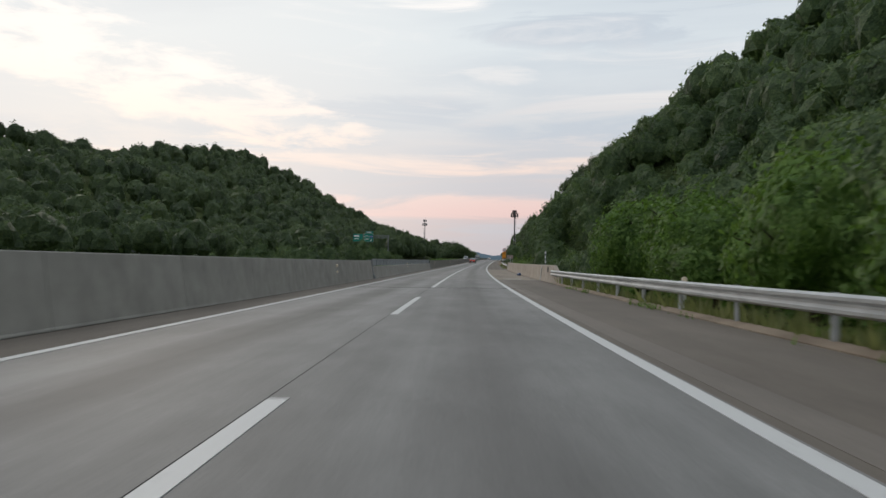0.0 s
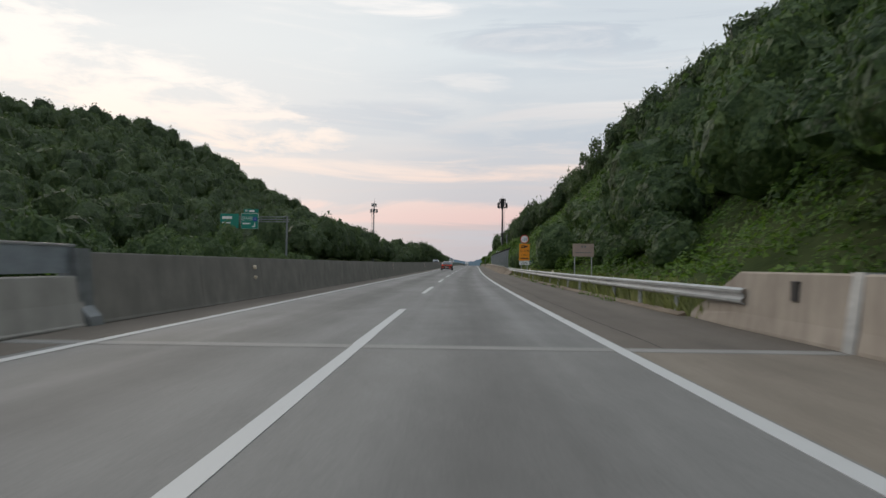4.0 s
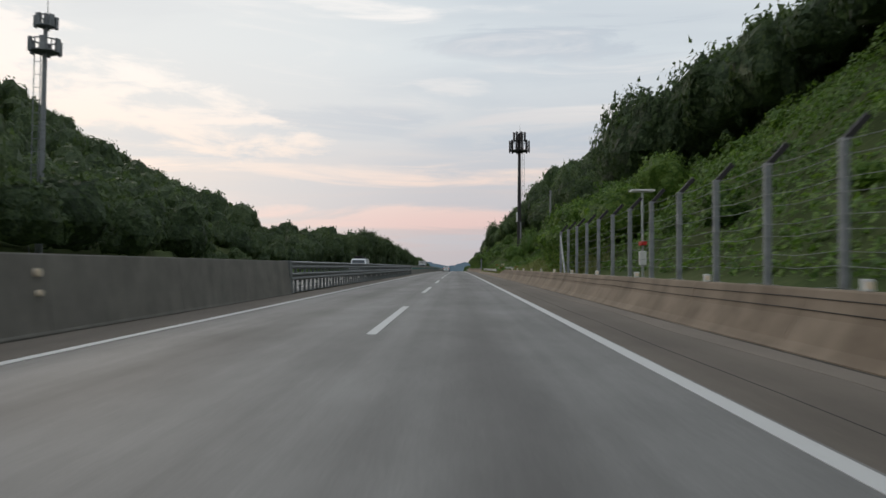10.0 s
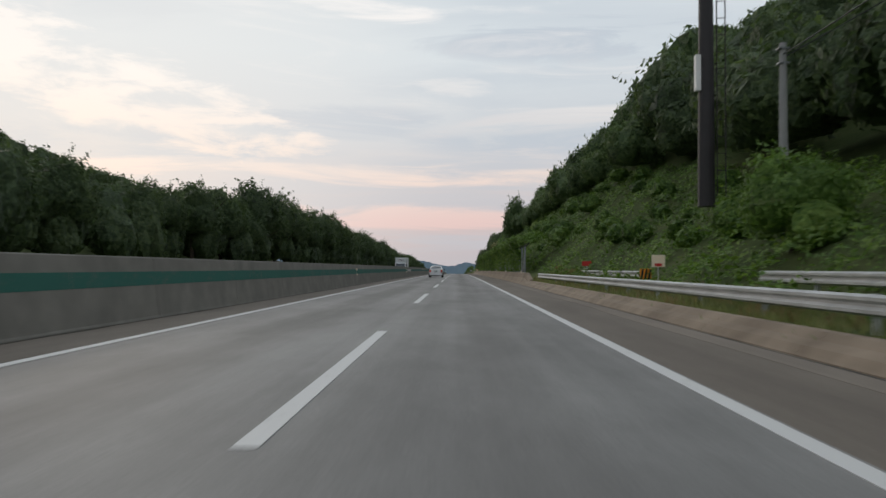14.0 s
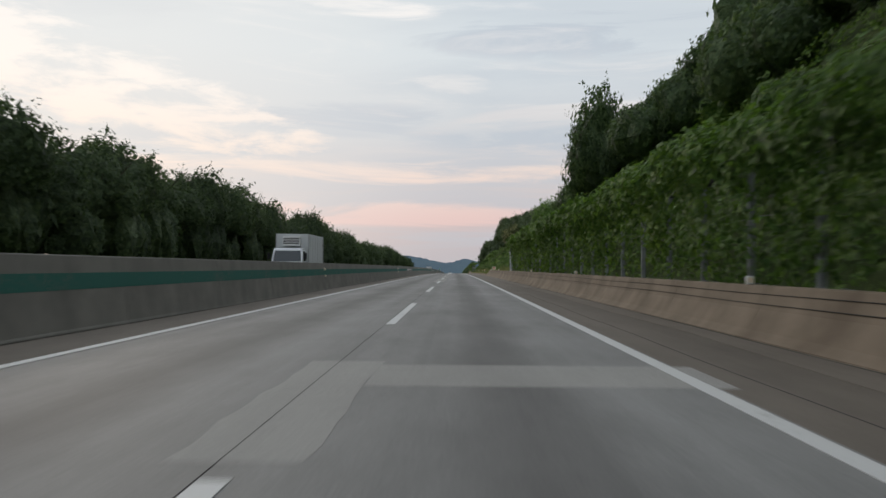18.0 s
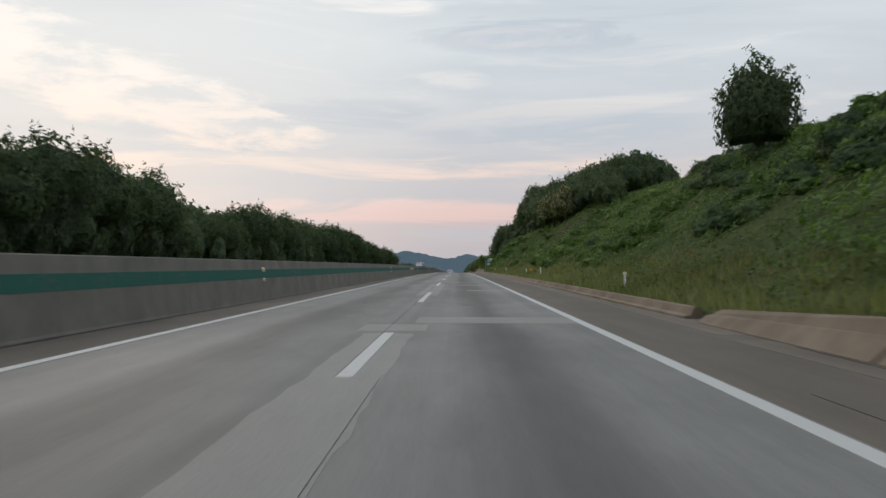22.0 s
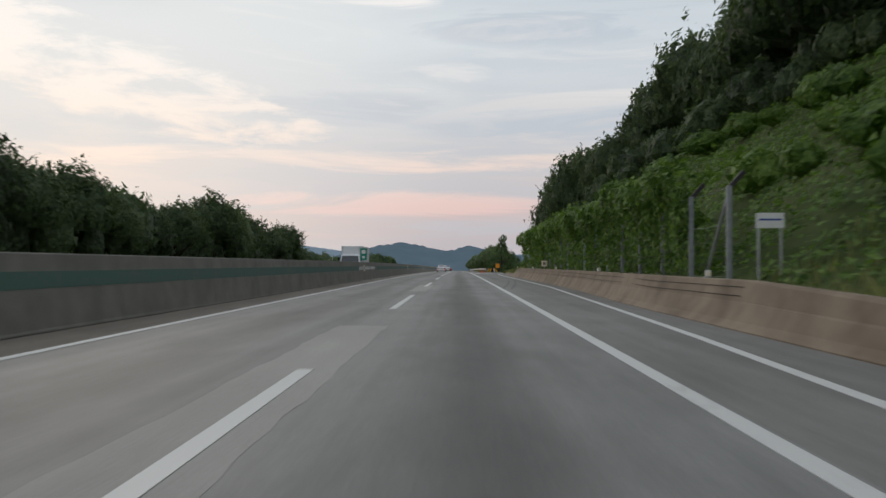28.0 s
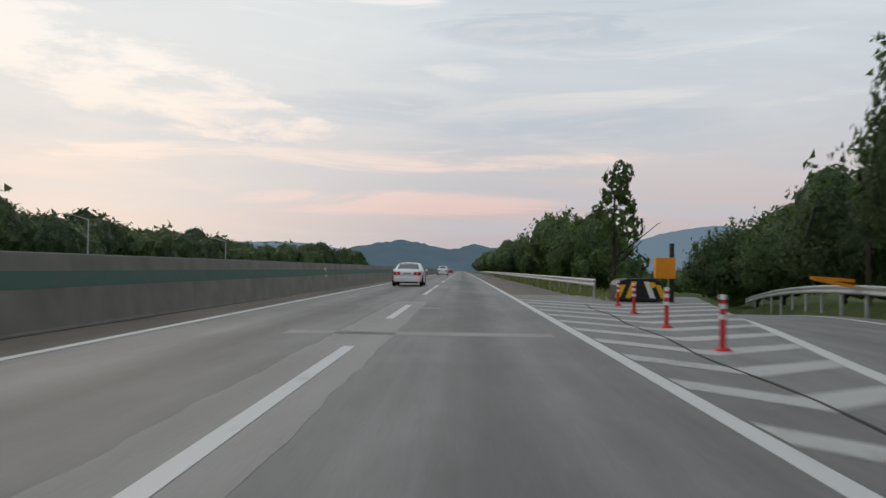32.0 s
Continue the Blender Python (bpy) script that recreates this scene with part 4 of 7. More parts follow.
guardrail(-78, 47.5, 6.72)
guardrail(121, 203.5, 6.72)
guardrail(378.5, 428, 7.05, 0.66)
guardrail(369.5, 393.5, 9.4, 0.98, "second galvanised guardrail on the bank")
guardrail(406.5, 438, 9.4, 0.92, "third galvanised guardrail on the bank")
guardrail(905.5, 1101.5, 6.9, label="galvanised guardrail beyond the exit wedge")


def delineator(s, lat, h=0.9, on_post=True):
    e = thing("delineator", road_pose(s, lat), "white roadside delineator with round reflector", "delineator", "roadside delineators")
    if on_post:
        bm = bmesh.new()
        tube(bm, (0, 0, -0.1), (0, 0, h), 0.045, n=10)
        part("post", bm, M_PLATEWHITE, e)
    bm = bmesh.new()
    tube(bm, (0, -0.03, h + 0.04), (0, 0.03, h + 0.04), 0.075, n=14)
    part("reflector", bm, M_REFLECT, e)
    return e


def rail_end(s, lat, h, base):
    e = thing("rail_end_board", road_pose(s, lat), "orange and black striped guardrail end board", "marker board")
    bm = bmesh.new()
    box(bm, (-0.24, -0.03, h - 0.26), (0.24, 0.0, h + 0.26), 0.01)
    part("board", bm, base, e)
    for i in range(3):
        bm = bmesh.new()
        x = -0.20 + i * 0.16
        v = [bm.verts.new(p) for p in ((x - 0.04, -0.036, h - 0.24), (x + 0.05, -0.036, h - 0.24), (x + 0.13, -0.036, h + 0.24), (x + 0.04, -0.036, h + 0.24))]
        bm.faces.new(v)
        part("stripe", bm, M_BLACK, e)
    bm = bmesh.new()
    tube(bm, (0, 0.05, -0.2), (0, 0.05, h), 0.05, n=10)
    part("post", bm, M_GALV, e)


rail_end(369.2, 9.35, 0.98, M_ORANGE)
rail_end(406.2, 9.35, 0.92, M_ORANGE)
delineator(378.2, 6.98, 0.80)

# ---- fences ----
M_FENCEPOST = material("fence_post_steel", metal_sheet((0.27, 0.29, 0.30)), 0.6, 0.3)
def fence(s0, s1, lat, every, mat, wires, label, arm=True):
    f = tagged(new("fence"), label, "fence", "roadside fences", "structure")
    bm = bmesh.new()
    box(bm, (-0.055, -0.055, 0.2), (0.055, 0.055, 2.95), 0.006)
    p0 = part("fence_post", bm, mat, f)
    bm = bmesh.new()
    v = box(bm, (-0.05, -0.05, 2.9), (0.05, 0.05, 3.42), 0.006)
    bmesh.ops.rotate(bm, cent=(0, 0, 2.9), matrix=Matrix.Rotation(radians(42), 3, "Y"), verts=bm.verts[:])
    a0 = part("arm", bm, M_DARKSTEEL, f, "dark bent top arm leaning to the slope")
    n = round((s1 - s0) / every)
    p0.matrix_basis = a0.matrix_basis = road_pose(s0, lat)
    for i in range(1, n + 1):
        m = road_pose(s0 + (s1 - s0) * i / n, lat)
        again(p0, m), again(a0, m)
    for j in range(wires):
        z = 0.85 + 2.05 * (j + 0.5 * (j % 2) * 0.4) / max(1, wires - 1)
        ss = np.arange(s0, s1 + 0.01, every / 2)
        cu = bpy.data.curves.new("fence_wire", "CURVE")
        cu.dimensions, cu.bevel_depth, cu.bevel_resolution = "3D", 0.005, 1
        sp = cu.splines.new("POLY")
        sp.points.add(len(ss) - 1)
        for i, (q, w) in enumerate(zip(sp.points, road_xyz(ss, lat - 0.07, z - 0.05 * (np.arange(len(ss)) % 2)))):
            q.co = (*w, 1)
        cu.materials.append(M_GALVDARK)
        new("fence_wire", cu).parent = f
    for s, d in ((s0, 1), (s1, -1)):
        bm = bmesh.new()
        tube(bm, (-0.02, 0, 2.75), (-0.02, d * 1.9, 0.5), 0.045, n=8)
        part("brace", bm, M_GALV, f).matrix_basis = road_pose(s, lat)
    return f


fence(204.88, 305.52, 6.8, 2.72, M_FENCEPOST, 9, "grey steel rockfall fence with wires and bent posts")
fence(437.2, 562.5, 6.85, 2.82, M_FENCEPOST, 3, "steel roadside fence overgrown with climbing vines")
fence(776.2, 829.5, 7.9, 3.0, M_FENCEPOST, 3, "steel roadside fence overgrown with climbing vines")

# ---- plants ----
RNG = np.random.default_rng(7)


def crown_template(n, lobes, leaf, seed, tilt=0.5):
    """Leaf triangles of a slender open crown about one unit in radius, and their outward directions: small tufts round a stem."""
    r = np.random.default_rng(seed)
    z, a = np.linspace(-0.95, 1.05, lobes), np.arange(lobes) * 2.4
    reach = (0.75 - 0.62 * (z + 0.95) / 2) * r.uniform(0.6, 1.25, lobes)
    c, rad = np.stack([np.cos(a) * reach, np.sin(a) * reach, z], 1), r.uniform(0.08, 0.20, lobes)
    which = r.choice(lobes, n, p=rad ** 2 / (rad ** 2).sum())
    d = r.normal(size=(n, 3))
    d /= np.linalg.norm(d, axis=1)[:, None]
    p = c[which] + d * (rad[which] * r.uniform(0.78, 1.12 + 0.16 * (r.random(n) < 0.2), n))[:, None]
    return sprays(p, d, leaf, r, tilt)


def sprays(p, d, leaf, r, tilt=0.6):
    """A ragged leaf triangle at every point, lying roughly across the direction d. Gives the triangles and their directions."""
    n = len(p)
    a = np.cross(d, r.normal(size=(n, 3)))
    a /= np.linalg.norm(a, axis=1)[:, None] + 1e-9
    b = np.cross(d, a) + d * r.uniform(-tilt, tilt, (n, 1))
    size = np.asarray(leaf) * r.uniform(0.6, 1.45, n)
    size = size[:, None]
    t = np.stack([p - a * size * 0.5 - b * size * 0.3, p + a * size * 0.5 + b * size * r.uniform(-0.5, 0.2, (n, 1)), p + b * size * 0.75 + a * size * r.uniform(-0.4, 0.4, (n, 1))], 1)
    face = np.cross(t[:, 1] - t[:, 0], t[:, 2] - t[:, 0])
    flip = (face * d).sum(1) < 0
    t[flip] = t[flip][:, ::-1]
    return t, d


def whole_crown(n, lobes, leaf, seed, inner=0.92, sub=2, loose=0.10, low=-0.45):
    """A broadleaf crown about one unit in radius: rounded boughs heaped on one another, a dense inside, and leaf sprays over their faces."""
    r = np.random.default_rng(seed)
    k = np.arange(lobes) + 0.5
    z = 1.0 - 1.30 * k / lobes + r.uniform(-0.08, 0.08, lobes)
    turn = k * 2.4 + r.uniform(-0.5, 0.5, lobes)
    flat = np.sqrt(np.clip(1 - z * z, 0.05, 1))
    c = np.stack([np.cos(turn) * flat, np.sin(turn) * flat, z], 1) * r.uniform(0.40, 0.64, (lobes, 1))
    rad = r.uniform(0.25, 0.40, lobes)
    c, rad = np.concatenate([c, [[0, 0, 0.05]]]), np.append(rad, 0.50)

    def reach(d):
        along = d @ c.T
        inside = rad ** 2 - (c ** 2).sum(1) + along ** 2
        far = np.where(inside > 0, along + np.sqrt(np.maximum(inside, 0)), 0.0)
        return far.max(1), far.argmax(1)

    d = r.normal(size=(n * 2, 3))
    d /= np.linalg.norm(d, axis=1)[:, None]
    d = d[d[:, 2] > low][:n]
    far, which = reach(d)
    p = d * (far * r.uniform(0.90, 1.04 + loose * (r.random(len(d)) < 0.22), len(d)))[:, None]
    face = p - c[which]
    face /= np.linalg.norm(face, axis=1)[:, None] + 1e-9
    leaves = sprays(p, face, leaf, r)
    bm = bmesh.new()
    bmesh.ops.create_icosphere(bm, subdivisions=sub, radius=1.0)
    bm.verts.ensure_lookup_table()
    v = np.array([q.co[:] for q in bm.verts])
    v /= np.linalg.norm(v, axis=1)[:, None]
    f = np.array([[q.index for q in fc.verts] for fc in bm.faces])
    bm.free()
    far, which = reach(v)
    w = v * (far * inner)[:, None]
    t = w[f]
    t = t[t[:, :, 2].mean(1) > low - 0.15]
    mid = t.mean(1)
    out = mid - c[reach(mid / (np.linalg.norm(mid, axis=1)[:, None] + 1e-9))[1]]
    out /= np.linalg.norm(out, axis=1)[:, None] + 1e-9
    return np.concatenate([leaves[0], t]), np.concatenate([leaves[1], out])


def shoots(crown, n, per, leaf, seed, long=0.34):
    """Adds leafy shoots that stand out of a crown's upper face, so that its edge is feathery against the sky."""
    t, d = crown
    r = np.random.default_rng(seed)
    up = np.flatnonzero(d[:, 2] > 0.0)
    pick = r.choice(up, n)
    way = d[pick] + r.normal(size=(n, 3)) * 0.35 + (0, 0, 0.35)
    way /= np.linalg.norm(way, axis=1)[:, None]
    f = np.tile(np.linspace(0.05, 1, per), n)[:, None]
    reach = np.repeat(r.uniform(0.35, 1.0, n) * long, per)[:, None]
    p = np.repeat(t[pick].mean(1), per, 0) + np.repeat(way, per, 0) * f * reach + r.normal(size=(n * per, 3)) * 0.022
    p[:, 2] -= (f * f * reach * 0.25)[:, 0]
    more = sprays(p, np.repeat(d[pick], per, 0) + r.normal(size=(n * per, 3)) * 0.5, leaf * (1.15 - 0.5 * f[:, 0]), r)
    return np.concatenate([t, more[0]]), np.concatenate([d, np.repeat(d[pick], per, 0)])


FINECROWNS = [shoots(whole_crown(1150, 18, 0.086, 80 + s), 26, 6, 0.07, s) for s in range(6)]
CROWNS = [shoots(whole_crown(640, 15, 0.112, s), 16, 5, 0.085, s) for s in range(8)]
MIDCROWNS = [whole_crown(430, 15, 0.115, 40 + s, 0.94) for s in range(6)]
FARCROWNS = [whole_crown(200, 14, 0.135, 20 + s, 0.95) for s in range(6)]
SPIKY = [crown_template(1500, 34, 0.085, 90 + s) for s in range(2)]
NEARCROWNS = [shoots(whole_crown(2200, 22, 0.066, 60 + s, 0.86, loose=0.08), 60, 8, 0.058, s) for s in range(5)]


def tri_mesh(name, tris, mat, normals=None, tones=None):
    """One mesh from an array of triangles (n, 3, 3); leaves shade softly, as if rounded towards their directions."""
    n = len(tris)
    me = bpy.data.meshes.new(name)
    me.vertices.add(n * 3)
    me.vertices.foreach_set("co", np.ascontiguousarray(tris, np.float32).ravel())
    me.loops.add(n * 3)
    me.loops.foreach_set("vertex_index", np.arange(n * 3, dtype=np.int32))
    me.polygons.add(n)
    me.polygons.foreach_set("loop_start", np.arange(0, n * 3, 3, dtype=np.int32))
    me.polygons.foreach_set("loop_total", np.full(n, 3, np.int32))
    me.materials.append(mat)
    me.update(calc_edges=True)
    if tones is not None:
        me.attributes.new("plant", "FLOAT", "FACE").data.foreach_set("value", tones.astype(np.float32))
    if normals is not None:
        face = np.cross(tris[:, 1] - tris[:, 0], tris[:, 2] - tris[:, 0])
        face /= np.linalg.norm(face, axis=1)[:, None] + 1e-9
        soft = normals * 0.75 + face * 0.5
        soft /= np.linalg.norm(soft, axis=1)[:, None] + 1e-9
        me.polygons.foreach_set("use_smooth", np.ones(n, bool))
        me.normals_split_custom_set_from_vertices(np.repeat(soft, 3, axis=0).astype(np.float32))
    return me


def stamp(templates, places, radius, tall, rng):
    """Copies of crown templates, spun and scaled, at many places."""
    out, ways, tones = [], [], []
    for i, p in enumerate(places):
        t, d = templates[rng.integers(len(templates))]
        a = rng.uniform(0, 6.283)
        c, s = math.cos(a), math.sin(a)
        turn = np.array([[c, -s, 0], [s, c, 0], [0, 0, 1]])
        m = turn * np.array([[radius[i]], [radius[i]], [tall[i]]])
        out.append(t @ m.T + p)
        ways.append(d @ turn.T)
        tones.append(np.full(len(t), rng.normal() * 0.5))
    return np.concatenate(out), np.concatenate(ways), np.concatenate(tones)


def woods(name, s0, s1, l0, l1, gap, r_lo, r_hi, mat, label, templates, side=1, keep=None, rise=0.55, tall=1.15, rng=RNG):
    """A stretch of forest as one thing nobody could count."""
    rows, cols = max(1, round((s1 - s0) / gap)), max(1, round(abs(l1 - l0) / gap))
    i, j = np.meshgrid(np.arange(rows), np.arange(cols), indexing="ij")
    s = s0 + (i + 0.5 + 0.5 * (j % 2) - 0.25 + rng.uniform(-0.34, 0.34, i.shape)).ravel() * (s1 - s0) / rows
    l = l0 + (j + 0.5 + rng.uniform(-0.34, 0.34, i.shape)).ravel() * (l1 - l0) / cols
    if keep is not None:
        ok = keep(s, l)
        s, l = s[ok], l[ok]
    r = rng.uniform(r_lo, r_hi, len(s))
    h = ground_h(s, l * side) + r * rise * 1.6
    tris, ways, tones = stamp(templates, road_xyz(s, l * side, h), r, r * tall * rng.uniform(0.85, 1.3, len(s)), rng)
    ob = new(name, tri_mesh(name, tris, mat, ways, tones))
    return tagged(ob, label, "trees", kind="stuff")


def carpet(name, s0, s1, l0, l1, density, leaf, mat, label, side=1, keep=None, lift=0.35, mound=0.6, rng=RNG):
    """Leaves over a bank, heaped in mounds."""
    l0f = l0 if callable(l0) else (lambda s: np.full(len(s), float(l0)))
    l1f = l1 if callable(l1) else (lambda s: np.full(len(s), float(l1)))
    span = max(1.0, float(np.mean(l1f(np.linspace(s0, s1, 30)) - l0f(np.linspace(s0, s1, 30)))))
    n = int((s1 - s0) * span * density)
    s = rng.uniform(s0, s1, n)
    a, b = l0f(s), l1f(s)
    l = a + (b - a) * rng.random(n)
    if keep is not None:
        ok = keep(s, l)
        s, l = s[ok], l[ok]
    n = len(s)
    heap = np.maximum(0, waves(s, l, 1.7) + 0.6 * waves(s + 31, l + 17, 0.8) + 0.7 * waves(s + 5, l + 3, 5.0)) * mound
    h = ground_h(s, l * side) + heap + rng.random(n) ** 2 * lift
    e = 0.3
    gx = (ground_h(s + e, l * side) - ground_h(s - e, l * side)) / (2 * e)
    gy = (ground_h(s, (l + e) * side) - ground_h(s, (l - e) * side)) / (2 * e) * side
    d = np.stack([-gy, -gx, np.ones(n)], 1) + rng.normal(size=(n, 3)) * 0.38
    d /= np.linalg.norm(d, axis=1)[:, None]
    t, d = sprays(road_xyz(s, l * side, h), d, leaf, rng)
    ob = new(name, tri_mesh(name, t, mat, d))
    return tagged(ob, label, "plants", kind="stuff")


def blades(name, s0, s1, l0, l1, density, tall, mat, label, side=1, rng=RNG, gaps=None):
    """Grass: upright blades, in clumps where gaps is given."""
    n = int((s1 - s0) * (l1 - l0) * density)
    s, l = rng.uniform(s0, s1, n), rng.uniform(l0, l1, n)
    ok = rng.random(n) < 0.35 + 0.65 * (waves(s, l, 2.0) > -0.2)
    if gaps is not None:
        ok &= waves(s, l * 3, 1.6) > gaps
    s, l = s[ok], l[ok]
    n = len(s)
    p = road_xyz(s, l * side, np.maximum(ground_h(s, l * side), np.where(l < 7.0, 0.0, -9)) - 0.02)
    a = rng.normal(size=(n, 3)) * (1, 1, 0)
    a /= np.linalg.norm(a, axis=1)[:, None]
    hgt = tall * rng.uniform(0.4, 1.4, n)[:, None]
    w = hgt * rng.uniform(0.07, 0.16, (n, 1))
    tip = p + np.concatenate([rng.normal(size=(n, 2)) * 0.3 * hgt, hgt], 1)
    ob = new(name, tri_mesh(name, np.stack([p - a * w, p + a * w, tip], 1), mat))
    return tagged(ob, label, "grass", kind="stuff")


# where the grassy bank is worn to bare earth
bare = lambda s, l: ((np.hypot((s - 703) / 14, (l - 16.0) / 3.4) < 1 + 0.6 * waves(s, l, 2.5)) | ((waves(s + 9, l * 1.6, 7.0) > 0.58) & (s > 665))) & (waves(s + 3, l + 8, 1.1) > -0.30)
# right-hand hill: woods
slope_top = lambda s: np.interp(s, (100, 128, 200, 260, 305, 335, 420, 450, 545, 585, 620, 745, 780, 838, 866), (11, 31, 28, 28, 22, 17, 17, 15, 15, 17, 24, 24, 20, 17, 15))
woods("hill_forest", 124, 170, 11.5, 36, 4.4, 2.2, 3.7, M_FOREST, "dense green forest on the hillside beyond the bridge", MIDCROWNS)
woods("hill_forest", -10, 128, 11, 21, 4.0, 2.0, 3.4, M_FOREST, "dense dark green broadleaf forest at the foot of the hillside", FINECROWNS)
woods("hill_forest", -10, 128, 21, 38, 4.3, 2.2, 3.8, M_FOREST, "dense dark green broadleaf forest on the steep hillside", MIDCROWNS)
woods("hill_forest", -40, 172, 36, 64, 5.4, 2.9, 4.4, M_FOREST, "dense forest on the middle hillside", FARCROWNS)
woods("hill_forest", -40, 330, 60, 105, 8.8, 3.8, 5.2, M_FOREST, "dense forest over the upper hillside", FARCROWNS)
for s0, s1, lo, hi in ((172, 226, 2.2, 3.7), (226, 292, 2.6, 4.2), (292, 330, 2.9, 4.8)):
    woods("slope_crest_trees", s0, s1, 20, 46, 4.1, lo, hi, M_DARKTREE, "dark broadleaf and conifer trees along the crest of the cut slope", CROWNS * 2 + SPIKY, keep=lambda s, l: (l > slope_top(s) - 0.5) & (l < slope_top(s) + 11), rise=0.60, tall=1.2)
woods("bank_trees", 318, 352, 17, 32, 4.6, 3.4, 4.8, M_DARKTREE, "tall dark trees on the bank", FINECROWNS, keep=lambda s, l: l > slope_top(s) + 1)
woods("bank_trees", 400, 445, 17, 42, 4.6, 2.6, 4.4, M_DARKTREE, "mixed trees on the bank behind the masts", CROWNS, keep=lambda s, l: (l > slope_top(s) + 1) & (l < 0.6 + 0.42 * (s - 347)))
woods("bank_trees", 440, 580, 14, 23, 4.2, 2.2, 3.2, M_FOREST, "dense trees over the vine-covered bank", FINECROWNS, keep=lambda s, l: l > slope_top(s) - 1)
woods("bank_trees", 440, 580, 23, 36, 4.8, 2.8, 3.9, M_FOREST, "dense trees higher on the bank", FARCROWNS)
woods("slope_crest_trees", 590, 690, 27, 50, 11, 0.8, 1.6, M_FOREST, "scattered small trees behind the grassy crest", FARCROWNS)
woods("knoll_trees", 702, 734, 20.5, 40, 3.4, 2.0, 2.7, M_DARKTREE, "smaller dark trees at the end of the knoll", CROWNS, keep=lambda s, l: (l > 22 - np.clip(s - 708, 0, 12) * 0.15) & (l < 0.42 * (s - 649)))
woods("knoll_trees", 732, 800, 19.5, 52, 4.2, 3.4, 4.4, M_DARKTREE, "dark round trees on the knoll", CROWNS, keep=lambda s, l: (l > slope_top(s) - 3.0) & (l < 40 - np.clip(s - 744, 0, 6)) & (l < 0.42 * (s - 650)))
woods("knoll_trees", 746, 800, 33, 52, 4.6, 4.2, 5.2, M_DARKTREE, "tall dark trees on top of the knoll", MIDCROWNS, keep=lambda s, l: l < 0.42 * (s - 654))
woods("crest_bushes", 768, 872, 15, 25, 2.8, 1.2, 2.2, M_DARKTREE, "dark bushes under the trees along the crest", FARCROWNS, keep=lambda s, l: (l > slope_top(s) - 1) & (l < slope_top(s) + 6), rise=0.3)
woods("bank_trees", 785, 885, 16, 30, 4.4, 3.6, 5.2, M_DARKTREE, "dense trees above the overgrown fence", FINECROWNS, keep=lambda s, l: l > slope_top(s) + 2 + (s > 855) * 2)
woods("ramp_trees", 886, 960, 17, 40, 4.6, 2.5, 3.5, M_FOREST, "trees beyond the exit ramp", FINECROWNS, keep=lambda s, l: l > 16.5 + (s - 885) * 0.20, tall=1.25, rise=0.85)
woods("ramp_trees", 949, 1080, 24, 70, 5.6, 3.7, 4.9, M_FOREST, "tall woods beyond the exit ramp", FARCROWNS, keep=lambda s, l: (l > 4 + 0.36 * (s - 874)) & (l < 3 + 0.50 * (s - 874)), tall=1.35, rise=1.1)
woods("verge_trees", 927, 1040, 9.5, 16, 3.4, 1.9, 2.8, M_FOREST, "roadside trees beyond the exit", CROWNS, keep=lambda s, l: l < 11.2 + (s - 920) * 0.2, tall=1.3, rise=0.9)
woods("verge_trees", 1040, 1400, 10, 18, 4.4, 2.4, 3.4, M_FOREST, "roadside trees far ahead", FARCROWNS, tall=1.3, rise=0.9)
woods("far_woods", 960, 1500, 24, 90, 19, 3, 4.5, M_FOREST, "woods in the valley", FARCROWNS)
# left-hand side
woods("left_hill_forest", 60, 560, 70, 162, 8.6, 3.3, 4.7, M_DARKTREE, "dark forested hill beyond the motorway", FARCROWNS, side=-1)
woods("left_hill_forest", 60, 540, 34, 72, 6.2, 2.4, 3.7, M_DARKTREE, "dark forest on the lower hillside", FARCROWNS, side=-1, keep=lambda s, l: ((s > 150) | (l > 40)) & ((s < 398) | (l > 34 + (s - 398) * 0.40)))
woods("left_hill_bushes", 396, 500, 34, 72, 4.4, 0.6, 1.1, M_DARKTREE, "low dark bushes at the foot of the hill", FARCROWNS, side=-1, keep=lambda s, l: l < 36 + (s - 398) * 0.40)
woods("left_edge_trees", 20, 112, 20.5, 33, 3.4, 0.7, 1.25, M_FOREST, "low bushes along the opposite carriageway", MIDCROWNS, side=-1)
woods("left_edge_trees", 112, 235, 20.5, 33, 4.2, 1.3, 2.4, M_FOREST, "bushy trees along the opposite carriageway", MIDCROWNS, side=-1, keep=lambda s, l: (s < 196) | (l > 28.5) | (s > 229))
woods("left_edge_trees", 196, 229, 20.5, 28, 3.0, 0.9, 1.5, M_FOREST, "low bushes in front of the overhead sign", MIDCROWNS, side=-1)
woods("left_edge_trees", 230, 306, 20.8, 33, 4.4, 2.7, 3.8, M_DARKTREE, "dark trees along the opposite carriageway", MIDCROWNS, side=-1, tall=1.3, rise=0.7)
woods("left_edge_trees", 306, 340, 20.8, 33, 4.2, 2.0, 2.9, M_DARKTREE, "smaller dark trees along the opposite carriageway", MIDCROWNS, side=-1, tall=1.3, rise=0.7)
woods("left_edge_trees", 338, 362, 20.5, 30, 3.2, 0.7, 1.2, M_DARKTREE, "low dark bushes in a gap between the trees", MIDCROWNS, side=-1)
woods("left_edge_trees", 362, 392, 20.5, 33, 3.8, 1.25, 1.8, M_DARKTREE, "low dark trees along the opposite carriageway", MIDCROWNS, side=-1, tall=1.3, rise=0.7)
woods("left_back_trees", 380, 440, 25, 38, 4.0, 1.2, 1.8, M_DARKTREE, "dark trees behind the roadside row", FARCROWNS, side=-1, tall=1.3, rise=0.8)
